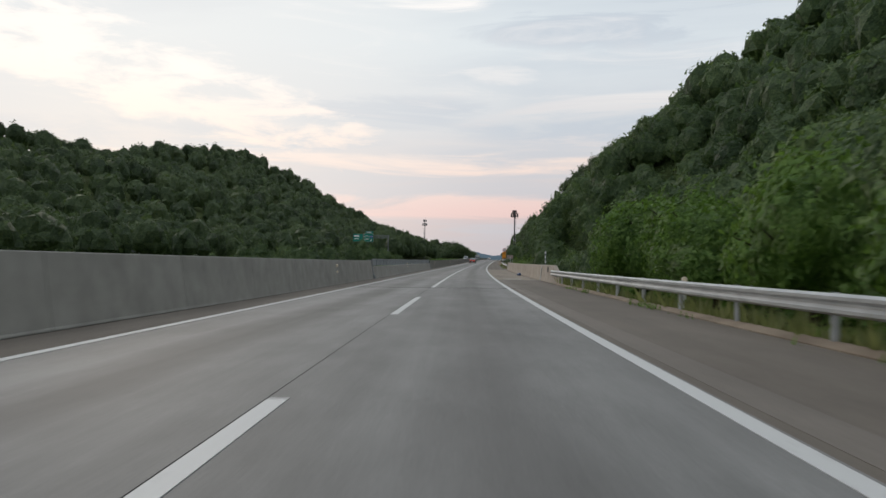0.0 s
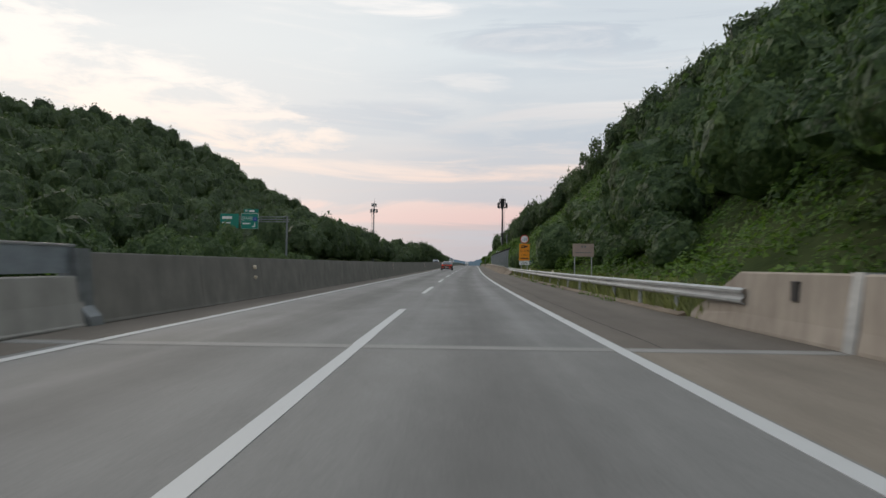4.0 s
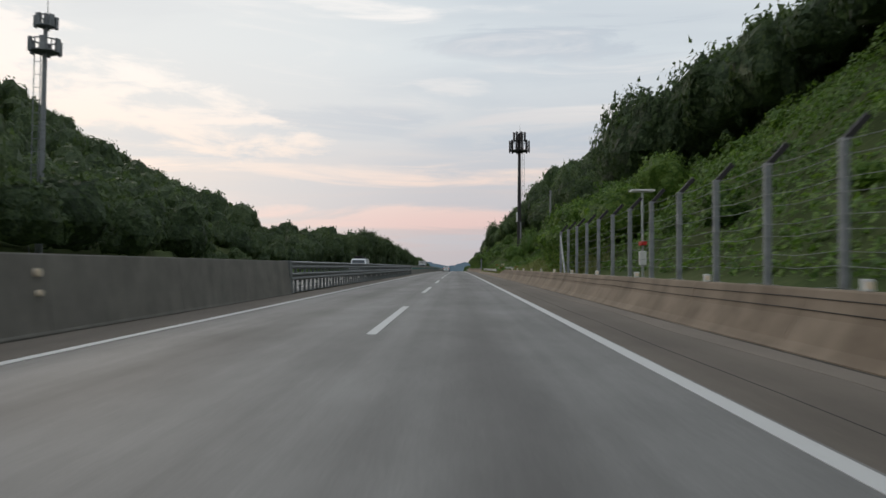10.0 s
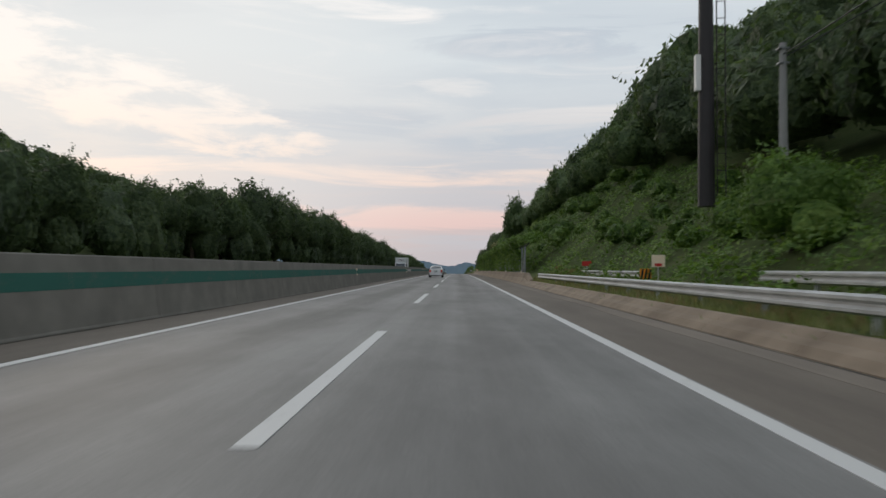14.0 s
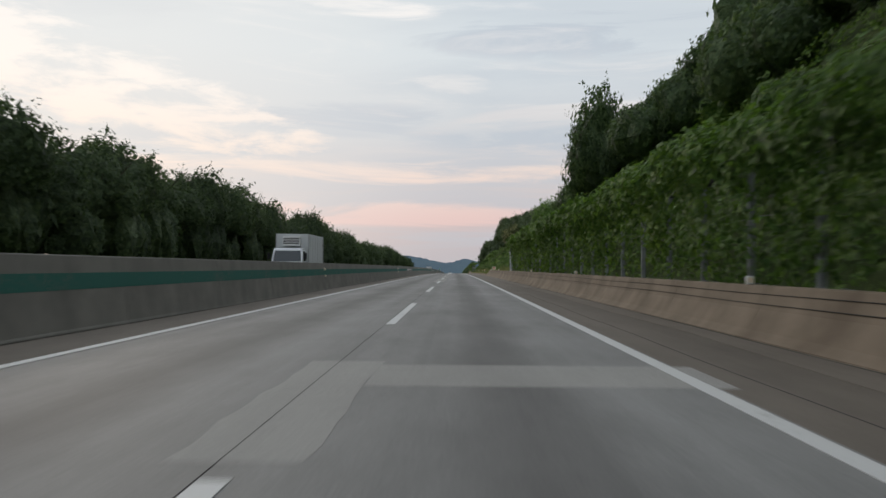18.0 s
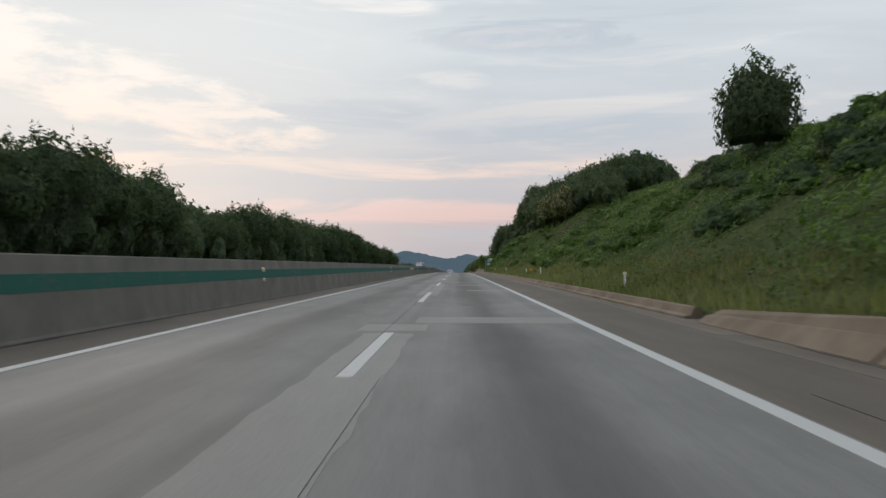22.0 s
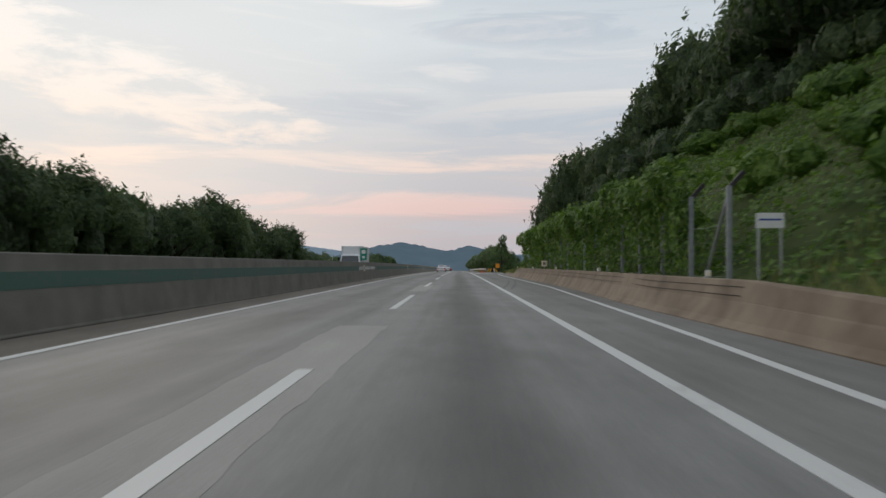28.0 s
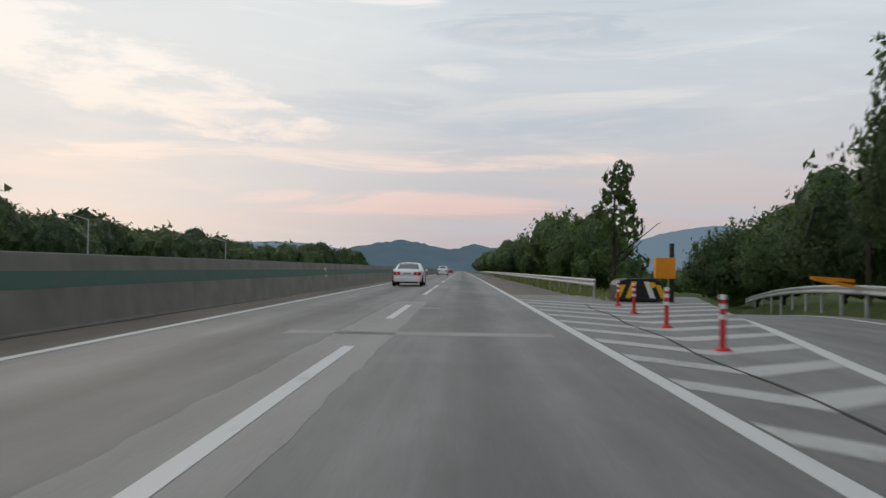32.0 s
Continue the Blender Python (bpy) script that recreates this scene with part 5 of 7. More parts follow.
for s0, s1, lo, hi in ((440, 478, 1.5, 2.3), (478, 648, 2.4, 3.6), (648, 682, 1.5, 2.2), (682, 855, 2.4, 3.3)):
    woods("left_back_trees", s0, s1, 25, 38, 4.6 if hi > 2.5 else 3.4, lo, hi, M_DARKTREE, "dark trees behind the roadside row", FARCROWNS, side=-1, tall=1.3, rise=0.9)
woods("left_hedge", 380, 860, 19.8, 25, 2.9, 1.4, 2.3, M_DARKTREE, "dark hedge under the roadside trees", FARCROWNS, side=-1, tall=1.6, rise=0.85)
woods("left_far_trees", 905, 1120, 56, 100, 7.0, 4.3, 5.7, M_DARKTREE, "tree belt across the fields", FARCROWNS, side=-1)
woods("left_far_trees", 905, 990, 46, 72, 6.5, 3.9, 4.9, M_DARKTREE, "tall tree belt across the fields", FARCROWNS, side=-1)
woods("left_clump", 1010, 1090, 24, 40, 4.5, 2.4, 3.4, M_FOREST, "clump of trees beside the road ahead", FARCROWNS, side=-1)
# vine-covered banks
carpet("bank_vines", 124, 335, 8.6, slope_top, 38, 0.175, M_VINE, "bright green climbing vines over the cut slope", mound=1.35)
carpet("bank_vines", 335, 445, 8.0, lambda s: slope_top(s) + 3, 34, 0.16, M_VINE, "vines and scrub on the bank", mound=0.9)
carpet("bank_vines", 440, 590, 7.6, lambda s: slope_top(s) + 2, 34, 0.17, M_VINE, "vines over the bank behind the fence", mound=0.8)
carpet("grassy_bank", 585, 770, 7.0, lambda s: slope_top(s) + 5, 36, 0.125, M_MEADOW, "grassy bank with weeds", mound=0.35, lift=0.25, keep=lambda s, l: ~bare(s, l) | (RNG.random(len(s)) < 0.3))
carpet("bank_scrub", 590, 770, 9.5, lambda s: slope_top(s) + 3, 24, 0.16, M_VINE, "patches of scrub and creeper on the grassy bank", mound=0.8, keep=lambda s, l: waves(s, l, 4.0) > 0.0)
carpet("bank_vines", 765, 838, 8.4, lambda s: slope_top(s) + 2, 34, 0.17, M_VINE, "vines over the bank behind the fence", mound=0.8)
carpet("undergrowth", 0, 140, 13.0, lambda s: np.full(len(s), 45.0), 5, 0.42, M_FOREST, "dark undergrowth beneath the hillside trees", mound=1.2)
carpet("undergrowth", -60, 60, 7.2, lambda s: np.full(len(s), 13.0), 22, 0.20, M_SHRUB, "low bright scrub behind the guardrail", mound=0.9)
carpet("left_verge", 20, 900, 18.0, lambda s: np.full(len(s), 22.0), 3.5, 0.45, M_SHRUB, "scrub along the far verge", side=-1, mound=0.5)
woods("bank_bushes", 200, 330, 9.5, 30, 3.2, 0.5, 1.4, M_VINE, "mounded bushes smothered in vines on the cut slope", FARCROWNS, keep=lambda s, l: (l < slope_top(s) - 1) & (waves(s, l, 6.0) > 0.0 + np.clip(l - 16, 0, 9) * 0.05), rise=0.08, tall=0.62)
woods("fence_creeper", 204.8, 207.6, 7.3, 8.9, 1.3, 0.75, 1.0, M_FOREST, "dark creeper climbing over the first fence post", CROWNS, rise=0.9, tall=1.9)
woods("bank_bushes", 140, 206, 9.0, 24, 3.4, 1.5, 2.9, M_FOREST, "big rounded bushes over the foot of the cut slope", MIDCROWNS, keep=lambda s, l: (l < 24 - np.clip(s - 185, 0, 40) * 0.5) & (l > 9.3 + np.clip(s - 178, 0, 40) * 0.12), rise=0.28, tall=0.95)
woods("bank_bushes", 309, 342, 9.5, 14.5, 2.6, 1.5, 2.4, M_VINE, "tall mounds of vines beyond the fence end", FINECROWNS, rise=0.45, tall=0.95)
woods("bank_bushes", 335, 445, 10.8, 18, 3.2, 0.5, 1.4, M_VINE, "bushes and creepers on the bank", FARCROWNS, rise=0.25, tall=0.9)
woods("bank_bushes", 440, 590, 9.0, 16, 4.0, 0.8, 1.6, M_VINE, "mounded bushes smothered in vines", FARCROWNS, rise=0.2, tall=0.8)
woods("bank_bushes", 600, 775, 9.5, 24, 2.1, 0.5, 1.35, M_VINE, "low bushes in patches over the grassy bank", FARCROWNS, keep=lambda s, l: (waves(s, l, 7.0) > 0.16) & ~bare(s, l), rise=0.02, tall=0.72)
woods("bank_bushes", 604, 668, 12, 24, 2.2, 0.8, 1.7, M_FOREST, "darker scrub gathered on the upper bank", CROWNS, keep=lambda s, l: waves(s + 11, l, 6.0) > 0.05 + (s - 640) * 0.006, rise=0.0, tall=0.68)
woods("bank_bushes", 765, 870, 10, 18, 4.0, 0.8, 1.7, M_VINE, "mounded bushes smothered in vines", FARCROWNS, rise=0.2, tall=0.8)
woods("bank_bushes", 670, 688, 9.8, 12.6, 1.5, 0.7, 1.15, M_VINE, "bright clump of bushes low on the bank", MIDCROWNS, rise=0.15, tall=0.8)
for s0, s1, l0, l1 in ((680, 689, 14.6, 16.6), (671, 678, 12.4, 14.2), (642, 650, 11.6, 14.0), (646, 652, 15, 17.5)):
    woods("bank_bushes", s0, s1, l0, l1, 1.6, 0.7, 1.2, M_VINE, "rounded clump of bushes on the bank", MIDCROWNS, rise=0.12, tall=0.75)
blades("dry_grass", 612, 760, 7.0, 11.0, 26, 0.30, M_DRYGRASS, "brown dead grass in patches on the verge", gaps=0.12)
woods("bank_bushes", 864, 894, 11.5, 18, 2.6, 1.0, 1.9, M_FOREST, "green bushes on the bank beside the exit ramp", CROWNS, keep=lambda s, l: l > 12.2 + np.clip(s - 868, 0, 40) * 0.16, rise=0.12, tall=0.9)
blades("dry_grass", 850, 882, 9.0, 13.0, 30, 0.35, M_DRYGRASS, "brown dead grass on the bank beside the ramp", gaps=0.0)
carpet("earth_scree", 640, 765, 10, lambda s: slope_top(s) - 2, 110, 0.15, M_BARE, "bare brown earth showing through the bank", mound=0.1, lift=0.10, keep=bare)
blades("edge_tufts", -60, 44, 6.35, 6.72, 60, 0.16, M_SHRUB, "small tufts of green weeds along the road edge", gaps=0.25)
blades("edge_tufts", 124, 193, 6.3, 6.72, 60, 0.16, M_SHRUB, "small tufts of green weeds along the road edge", gaps=0.25)
blades("edge_tufts", 612, 655, 5.8, 6.0, 40, 0.12, M_GRASS, "small dry tufts along the kerb", gaps=0.3)
blades("verge_grass", -60, 46, 6.82, 9.0, 95, 0.45, M_GRASS, "rough grass under the guardrail")
blades("verge_grass", 122, 206, 6.82, 9.0, 90, 0.48, M_GRASS, "rough grass under the guardrail")
blades("verge_grass", 304, 350, 6.6, 9.5, 60, 0.5, M_GRASS, "rough grass behind the barrier")
blades("verge_grass", 560, 607, 6.7, 9.5, 55, 0.45, M_GRASS, "rough grass behind the barrier")
blades("verge_grass", 347, 432, 6.5, 9.6, 75, 0.22, M_GRASS, "short rough grass on the verge")
blades("dry_grass", 347, 432, 6.6, 9.4, 60, 0.26, M_DRYGRASS, "brown dead grass in patches on the verge", gaps=0.15)
blades("edge_tufts", 378, 424, 6.05, 6.4, 60, 0.26, M_SHRUB, "weeds hanging over the kerb", gaps=0.3)
blades("verge_grass", 606, 664, 6.5, 10.5, 45, 0.36, M_GRASS, "tall grass on the verge")
blades("verge_grass", 664, 775, 6.8, 10.5, 45, 0.36, M_GRASS, "tall grass on the verge")
carpet("grassy_bank", 834, 895, lambda s: 8.4 + np.clip(s - 850, 0, 99) * 0.16, 19.0, 18, 0.2, M_GRASS, "dry grass on the bank beside the slip lane", mound=0.4)
blades("verge_grass", 834, 880, 8.4, 12.5, 45, 0.5, M_GRASS, "tall dry grass on the verge")
blades("verge_grass", 903, 1000, 6.8, 9.5, 30, 0.45, M_GRASS, "grass behind the guardrail")


def vine_wall(s0, s1, lat, top, density, label, rng=RNG):
    """Creeper that smothers a fence: a thick lip heaped over its top, strands that hang from it, and a thin shaded growth behind the posts."""
    def cover(n, s, l, z, d, leaf):
        d = d / np.linalg.norm(d, axis=1)[:, None]
        return sprays(road_xyz(s, l, z), d, leaf, rng)

    lip = lambda s: top + 0.30 * waves(s, s * 0 + 2, 2.4) + 0.22 * waves(s, s * 0 + 9, 0.9)
    reach = lambda s: 0.80 + 0.30 * waves(s + 40, s * 0 + 5, 1.3) + 0.15 * waves(s, s * 0 + 1, 0.5)
    # behind the posts
    n = int((s1 - s0) * top * density * 0.8)
    s, z = rng.uniform(s0, s1, n), 0.3 + (top - 0.3) * rng.random(n)
    ok = rng.random(n) < 0.30 + 0.70 * (waves(s, z * 2.0, 1.3) > -0.1)
    s, z = s[ok], z[ok]
    n = len(s)
    back = cover(n, s, lat + 0.35 + 0.25 * waves(s, z * 2.0, 1.1) + 0.1 * rng.normal(size=n), z,
                 np.stack([np.full(n, -1.0), rng.normal(size=n) * 0.5, 0.3 + rng.normal(size=n) * 0.4], 1), 0.15)
    # the lip: a rounded roll that leans out over the road side and runs back to the bank
    m = int((s1 - s0) * 3.6 * density * 1.6)
    s2, a = rng.uniform(s0, s1, m), rng.random(m)
    turn = np.pi * (1.15 - 0.85 * a)
    l2 = lat + 0.15 + reach(s2) * np.cos(turn) * 1.2 + np.clip(a - 0.6, 0, 1) * 4.0
    z2 = lip(s2) - 0.45 + 0.55 * np.sin(turn) + 0.12 * rng.normal(size=m) + np.clip(a - 0.6, 0, 1) * 0.8
    over = cover(m, s2, l2, z2, np.stack([np.cos(turn) + rng.normal(size=m) * 0.35, rng.normal(size=m) * 0.4, np.sin(turn) + 0.4], 1), 0.17)
    # hanging strands
    strands = int((s1 - s0) * 4.4)
    at, long = np.sort(rng.uniform(s0, s1, strands)), rng.uniform(0.8, 3.0, strands) ** 1.1
    per = 40
    s3 = np.repeat(at, per) + rng.normal(size=strands * per) * 0.16
    drop = rng.random(strands * per)
    z3 = lip(s3) - 0.35 - drop * np.repeat(long, per)
    l3 = lat - 0.30 * (1 - drop) * reach(s3) * 1.6 + 0.10 * rng.normal(size=len(s3)) - 0.04
    ok = z3 > 0.75
    hang = cover(ok.sum(), s3[ok], l3[ok], z3[ok], np.stack([np.full(ok.sum(), -1.0), rng.normal(size=ok.sum()) * 0.6, 0.2 + rng.normal(size=ok.sum()) * 0.4], 1), 0.15)
    sets = (back, over, hang)
    return tagged(new("fence_creeper", tri_mesh("fence_creeper", np.concatenate([q[0] for q in sets]), M_VINE, np.concatenate([q[1] for q in sets]))), label, "climbing plant", kind="stuff")


vine_wall(440, 555, 6.74, 3.75, 30, "green creeper hanging over the roadside fence")
vine_wall(779, 829, 7.78, 3.7, 30, "green creeper hanging over the roadside fence")
vine_wall(306, 318, 7.6, 3.2, 26, "vines spilling over the end of the fence")


def tree(s, lat, height, radius, mat, label, seed, templates=NEARCROWNS, group="", clear=0.35, lean=0.0, z=None):
    """A tree: tapered trunk with limbs, and a crown of leaf sprays."""
    r = np.random.default_rng(seed)
    base = float(ground_h(np.array([s]), np.array([lat]))[0]) - 0.15 if z is None else z
    e = thing("tree", road_pose(s, lat, base, tilt=False), label, "tree", group)
    bm = bmesh.new()
    h0 = height * clear
    thick = 0.05 + height * 0.014
    tube(bm, (0, 0, 0), (lean * 0.3, 0, h0), thick * 1.25, thick, 9)
    tube(bm, (lean * 0.3, 0, h0), (lean, 0.1, height * 0.85), thick, thick * 0.2, 8)
    for k in range(6):
        a, f = r.uniform(0, 6.283), r.uniform(0.0, 0.6)
        root = Vector((lean * 0.3, 0, h0 + (height * 0.85 - h0) * f))
        tip = root + Vector((math.cos(a), math.sin(a), r.uniform(0.5, 1.1))) * radius * r.uniform(0.5, 0.85)
        tube(bm, root, tip, thick * 0.45, thick * 0.1, 6)
    part("trunk", bm, M_BARK, e)
    t, d = templates[seed % len(templates)]
    half = (height - h0) / 2
    a = r.uniform(0, 6.283)
    c, q = math.cos(a), math.sin(a)
    turn = np.array([[c, -q, 0], [q, c, 0], [0, 0, 1]])
    m = turn * np.array([[radius], [radius], [half * (1.05 if clear > 0.2 else 1.22)]])
    tris = t @ m.T + np.array([lean * 0.7, 0, h0 + half * (0.85 if clear > 0.2 else 0.68)])
    ob = new("crown", tri_mesh("crown", tris, mat, d @ turn.T))
    ob.parent = e
    return e


# the row of trees along the opposite carriageway
kinds = [tree(392 + 6 * i, -21.5, 7.2 + 0.55 * i, 2.9 + 0.12 * i, M_DARKTREE, "dark roadside tree in a row beyond the opposite lanes", 100 + i, group="roadside row of trees", clear=0.24) for i in range(5)]
r = np.random.default_rng(3)
k = 423.0
while k < 868:
    lat = -21.5 + r.uniform(-0.8, 0.8)
    scale = r.uniform(0.82, 1.12) * float(np.interp(k, (392, 430, 465, 490, 506, 525, 545, 560, 590, 615, 630, 645, 652, 658, 663, 668, 672, 685, 690, 694, 702, 714, 735, 756, 790, 830, 848, 856, 862), (0.55, 0.85, 1.22, 1.2, 1.14, 1.14, 1.18, 1.10, 0.95, 1.12, 1.15, 1.02, 0.9, 0.68, 0.68, 0.85, 1.02, 1.0, 0.86, 0.88, 1.04, 1.2, 1.12, 1.0, 1.1, 0.9, 0.98, 0.92, 0.76)))
    base = float(ground_h(np.array([k]), np.array([lat]))[0]) - 0.15
    copy_thing(kinds[r.integers(5)], road_pose(k, lat, base, r.uniform(0, 360), tilt=False) @ Matrix.Scale(scale, 4))
    k += r.uniform(4.3, 6.0)
# the first of the row are younger
for e in kinds:
    e.matrix_basis = e.matrix_basis @ Matrix.Scale(0.82, 4)
tree(577, 15.5, 7.2, 3.0, M_FOREST, "green tree at the end of the vine-covered bank", 151, clear=0.04)
tree(584, 15.8, 6.4, 2.9, M_FOREST, "green tree at the end of the vine-covered bank", 152, clear=0.04)
tree(591, 16.8, 4.6, 2.6, M_FOREST, "dark bushy tree on the bank", 153, clear=0.03)
tree(602, 15.8, 7.6, 3.4, M_SHRUB, "light feathery tree on the bank", 131, clear=0.04)
tree(592, 13.6, 5.0, 2.6, M_FOREST, "dark bushy tree on the bank", 132, clear=0.03)
tree(607, 15.5, 5.2, 3.0, M_FOREST, "dark bushy tree on the bank", 141, clear=0.03)
tree(556, 14.8, 13.0, 3.6, M_FOREST, "tall green tree over the vine-covered bank", 142, clear=0.06)
tree(563, 15.6, 12.2, 3.5, M_FOREST, "tall green tree over the vine-covered bank", 143, clear=0.06)
tree(570, 16.4, 7.6, 3.0, M_FOREST, "tall green tree over the vine-covered bank", 144, clear=0.06)
tree(643, 20.2, 7.6, 3.0, M_DARKTREE, "dark round tree on the grassy crest", 133, clear=0.05)
tree(695, 22.4, 3.0, 1.3, M_FOREST, "small open sapling on the grassy crest", 195, templates=SPIKY, clear=0.25)
tree(699.5, 23.2, 2.6, 1.1, M_FOREST, "small open sapling on the grassy crest", 196, templates=SPIKY, clear=0.25)
tree(922, 10.8, 8.1, 3.5, M_FOREST, "feathery open tree by the exit wedge", 134, templates=SPIKY, clear=0.12)
tree(946, 25.2, 7.8, 3.5, M_FOREST, "bushy tree beyond the exit ramp", 161, clear=0.03)
tree(893, 17.6, 10.8, 3.2, M_DARKTREE, "tall dark tree at the edge of the exit ramp", 190, clear=0.06)
tree(903.5, 19.8, 10.2, 3.2, M_FOREST, "tall green tree at the edge of the exit ramp", 191, clear=0.06)
tree(902, 18.4, 10.5, 3.2, M_DARKTREE, "tall dark tree that leans over the exit ramp", 192, clear=0.05)
tree(912, 19.8, 7.6, 3.4, M_DARKTREE, "dark tree that leans over the exit ramp", 193, clear=0.05)
tree(921.5, 20.8, 6.0, 2.9, M_FOREST, "round green tree at the bend of the exit ramp", 194, clear=0.05)
tree(944, 27.6, 9.0, 3.8, M_FOREST, "broad round tree beyond the exit ramp", 162, clear=0.03)
tree(934, 10.0, 6.0, 2.4, M_FOREST, "bushy tree beyond the exit wedge", 135, clear=0.12)
tree(352, 20.6, 17.0, 4.3, M_DARKTREE, "tall dark tree with open crown on the bank", 136, clear=0.2)
tree(367, 15.8, 12.0, 2.3, M_DARKTREE, "dark slender tree behind the utility pole", 137, clear=0.1)
tree(371, 17.0, 9.2, 3.0, M_BLOSSOM, "tree with pale blossom on the bank", 149, clear=0.06)
tree(361, 17.5, 9.0, 3.2, M_DARKTREE, "dark round tree on the bank", 154, clear=0.06)
tree(382, 15.5, 3.6, 2.0, M_SHRUB, "round green bush on the bank", 138, clear=0.06)
tree(394, 20.5, 11.0, 4.8, M_FOREST, "broad round green tree on the bank", 145, clear=0.08)
tree(404, 26.0, 11.5, 4.4, M_DARKTREE, "dark round tree on the bank", 146, clear=0.08)
tree(389, 29.0, 11.5, 4.6, M_DARKTREE, "dark round tree on the bank", 147, clear=0.08)
tree(381, 31.0, 9.5, 4.0, M_DARKTREE, "dark round tree on the bank", 148, clear=0.08)
carpet("meadow", 362, 396, 15.0, 30.0, 18, 0.16, M_GRASS, "light grassy clearing on the bank", mound=0.3)
tree(396, 11.3, 3.6, 1.9, M_SHRUB, "light green bush on the bank", 139, clear=0.08)
tree(388, 13.0, 5.2, 2.1, M_SHRUB, "light green bush on the bank", 140, clear=0.08)
for i, (s, l, h) in enumerate(((12, 9.8, 4.8), (20, 10.5, 5.6), (26, 9.9, 4.6), (33, 11, 5.8), (40, 10.6, 6.2), (45.5, 11.4, 7.2))):
    tree(s, l, h, 2.3 + 0.12 * i, M_SHRUB, "bright green young tree behind the guardrail", 150 + i, clear=0.1, group="young trees behind the guardrail")
for i, (s, l, h, rr) in enumerate(((866, 17.5, 12.5, 4.4), (874, 16.6, 13.5, 4.4), (881, 17.4, 13.5, 4.6), (888, 19.0, 11.5, 4.2), (896, 21.5, 9.5, 3.8))):
    tree(s, l, h, rr, M_DARKTREE, "tall dark tree at the edge of the exit ramp", 180 + i, clear=0.06, group="trees by the exit ramp")
for i, (s, l, h, rr) in enumerate(((727, 19.8, 6.6, 2.7), (734, 20.6, 7.8, 3.2), (744, 19.8, 8.0, 3.3), (755, 20.2, 8.4, 3.4))):
    e = tree(s, l, h, rr, M_BLOSSOM, "chestnut tree in pale blossom on the knoll", 170 + i, clear=0.15, group="blossoming chestnuts")

# ---- signs, masts and poles ----
def lettering(text, size, m, mat, parent, name="lettering", wide=1.0):
    cu = bpy.data.curves.new(name, "FONT")
    cu.body, cu.size, cu.align_x, cu.align_y, cu.extrude = text, size, "CENTER", "CENTER", 0.002
    cu.resolution_u = 3
    cu.materials.append(mat)
    ob = new(name, cu)
    ob.parent = parent
    ob.matrix_basis = m @ Matrix.Diagonal((wide, 1, 1, 1))
    return ob


def bars(parent, rows, y, mat):
    """Plain bars in the place of writing: (x0, x1, z0, z1)."""
    for x0, x1, z0, z1 in rows:
        bm = bmesh.new()
        box(bm, (x0, y - 0.006, z0), (x1, y, z1))
        part("text_bar", bm, mat, parent)


def plate(name, parent, x0, x1, z0, z1, mat, y=0.0, thick=0.02, bevel=0.006, label=""):
    bm = bmesh.new()
    box(bm, (x0, y, z0), (x1, y + thick, z1), bevel)
    return part(name, bm, mat, parent, label)


def disc(name, parent, x, z, r, y, mat, thick=0.012):
    bm = bmesh.new()
    tube(bm, (x, y, z), (x, y + thick, z), r, n=40)
    return part(name, bm, mat, parent)


e = thing("speed_camera_sign", road_pose(181.5, 7.25, tilt=False), "round 110 speed limit sign above orange camera warning board", "road sign")
for x in (-0.28, 0.28):
    bm = bmesh.new()
    tube(bm, (x, 0.06, -0.3), (x, 0.06, 3.9 if x < 0 else 3.1), 0.04, n=12)
    part("post", bm, M_GALV, e)
disc("sign_back", e, 0, 3.62, 0.41, 0.0, M_RED, 0.02)
disc("sign_face", e, 0, 3.62, 0.325, -0.008, M_PLATEWHITE)
lettering("110", 0.40, pose(0, -0.012, 3.61, 90, 0, 0), M_BLUESIGN, e, wide=0.85)
plate("orange_board", e, -0.49, 0.49, 1.57, 3.17, M_ORANGE, -0.005)
plate("distance_board", e, -0.49, 0.49, 1.17, 1.55, M_PLATEWHITE, -0.005)
plate("camera_symbol", e, -0.30, 0.05, 2.76, 3.02, M_BLACK, -0.012, 0.006, 0.002)
plate("camera_lens", e, 0.05, 0.30, 2.84, 2.98, M_BLACK, -0.012, 0.006, 0.002)
plate("camera_window", e, -0.20, -0.04, 2.83, 2.95, M_ORANGE, -0.018, 0.005, 0.001)
lettering("단 속 중", 0.27, pose(0, -0.008, 2.46, 90, 0, 0), M_BLACK, e)
lettering("Police", 0.22, pose(0, -0.008, 2.12, 90, 0, 0), M_BLACK, e)
bars(e, [(-0.36, 0.36, 1.74, 1.84)], -0.005, M_BLACK)
lettering("2km", 0.33, pose(0, -0.008, 1.35, 90, 0, 0), M_BLACK, e)


def small_board(s, lat, x, z, w, h, mat, label, rows=(), posts=1, face=None):
    e = thing("roadside_sign", road_pose(s, lat, tilt=False), label, "road sign")
    base = float(ground_h(np.array([s]), np.array([max(lat, 6.8) if lat > 0 else min(lat, -17.5)]))[0]) - 0.2
    for i in range(posts):
        px = 0 if posts == 1 else (-0.4 + 0.8 * i) * w
        bm = bmesh.new()
        tube(bm, (px, 0.04, base), (px, 0.04, z + h / 2), 0.03 if w < 2 else 0.09, n=10)
        part("post", bm, M_GALV, e)
    plate("board", e, -w / 2, w / 2, z - h / 2, z + h / 2, mat)
    bars(e, rows, 0.0, face or M_PLATEWHITE)
    return e


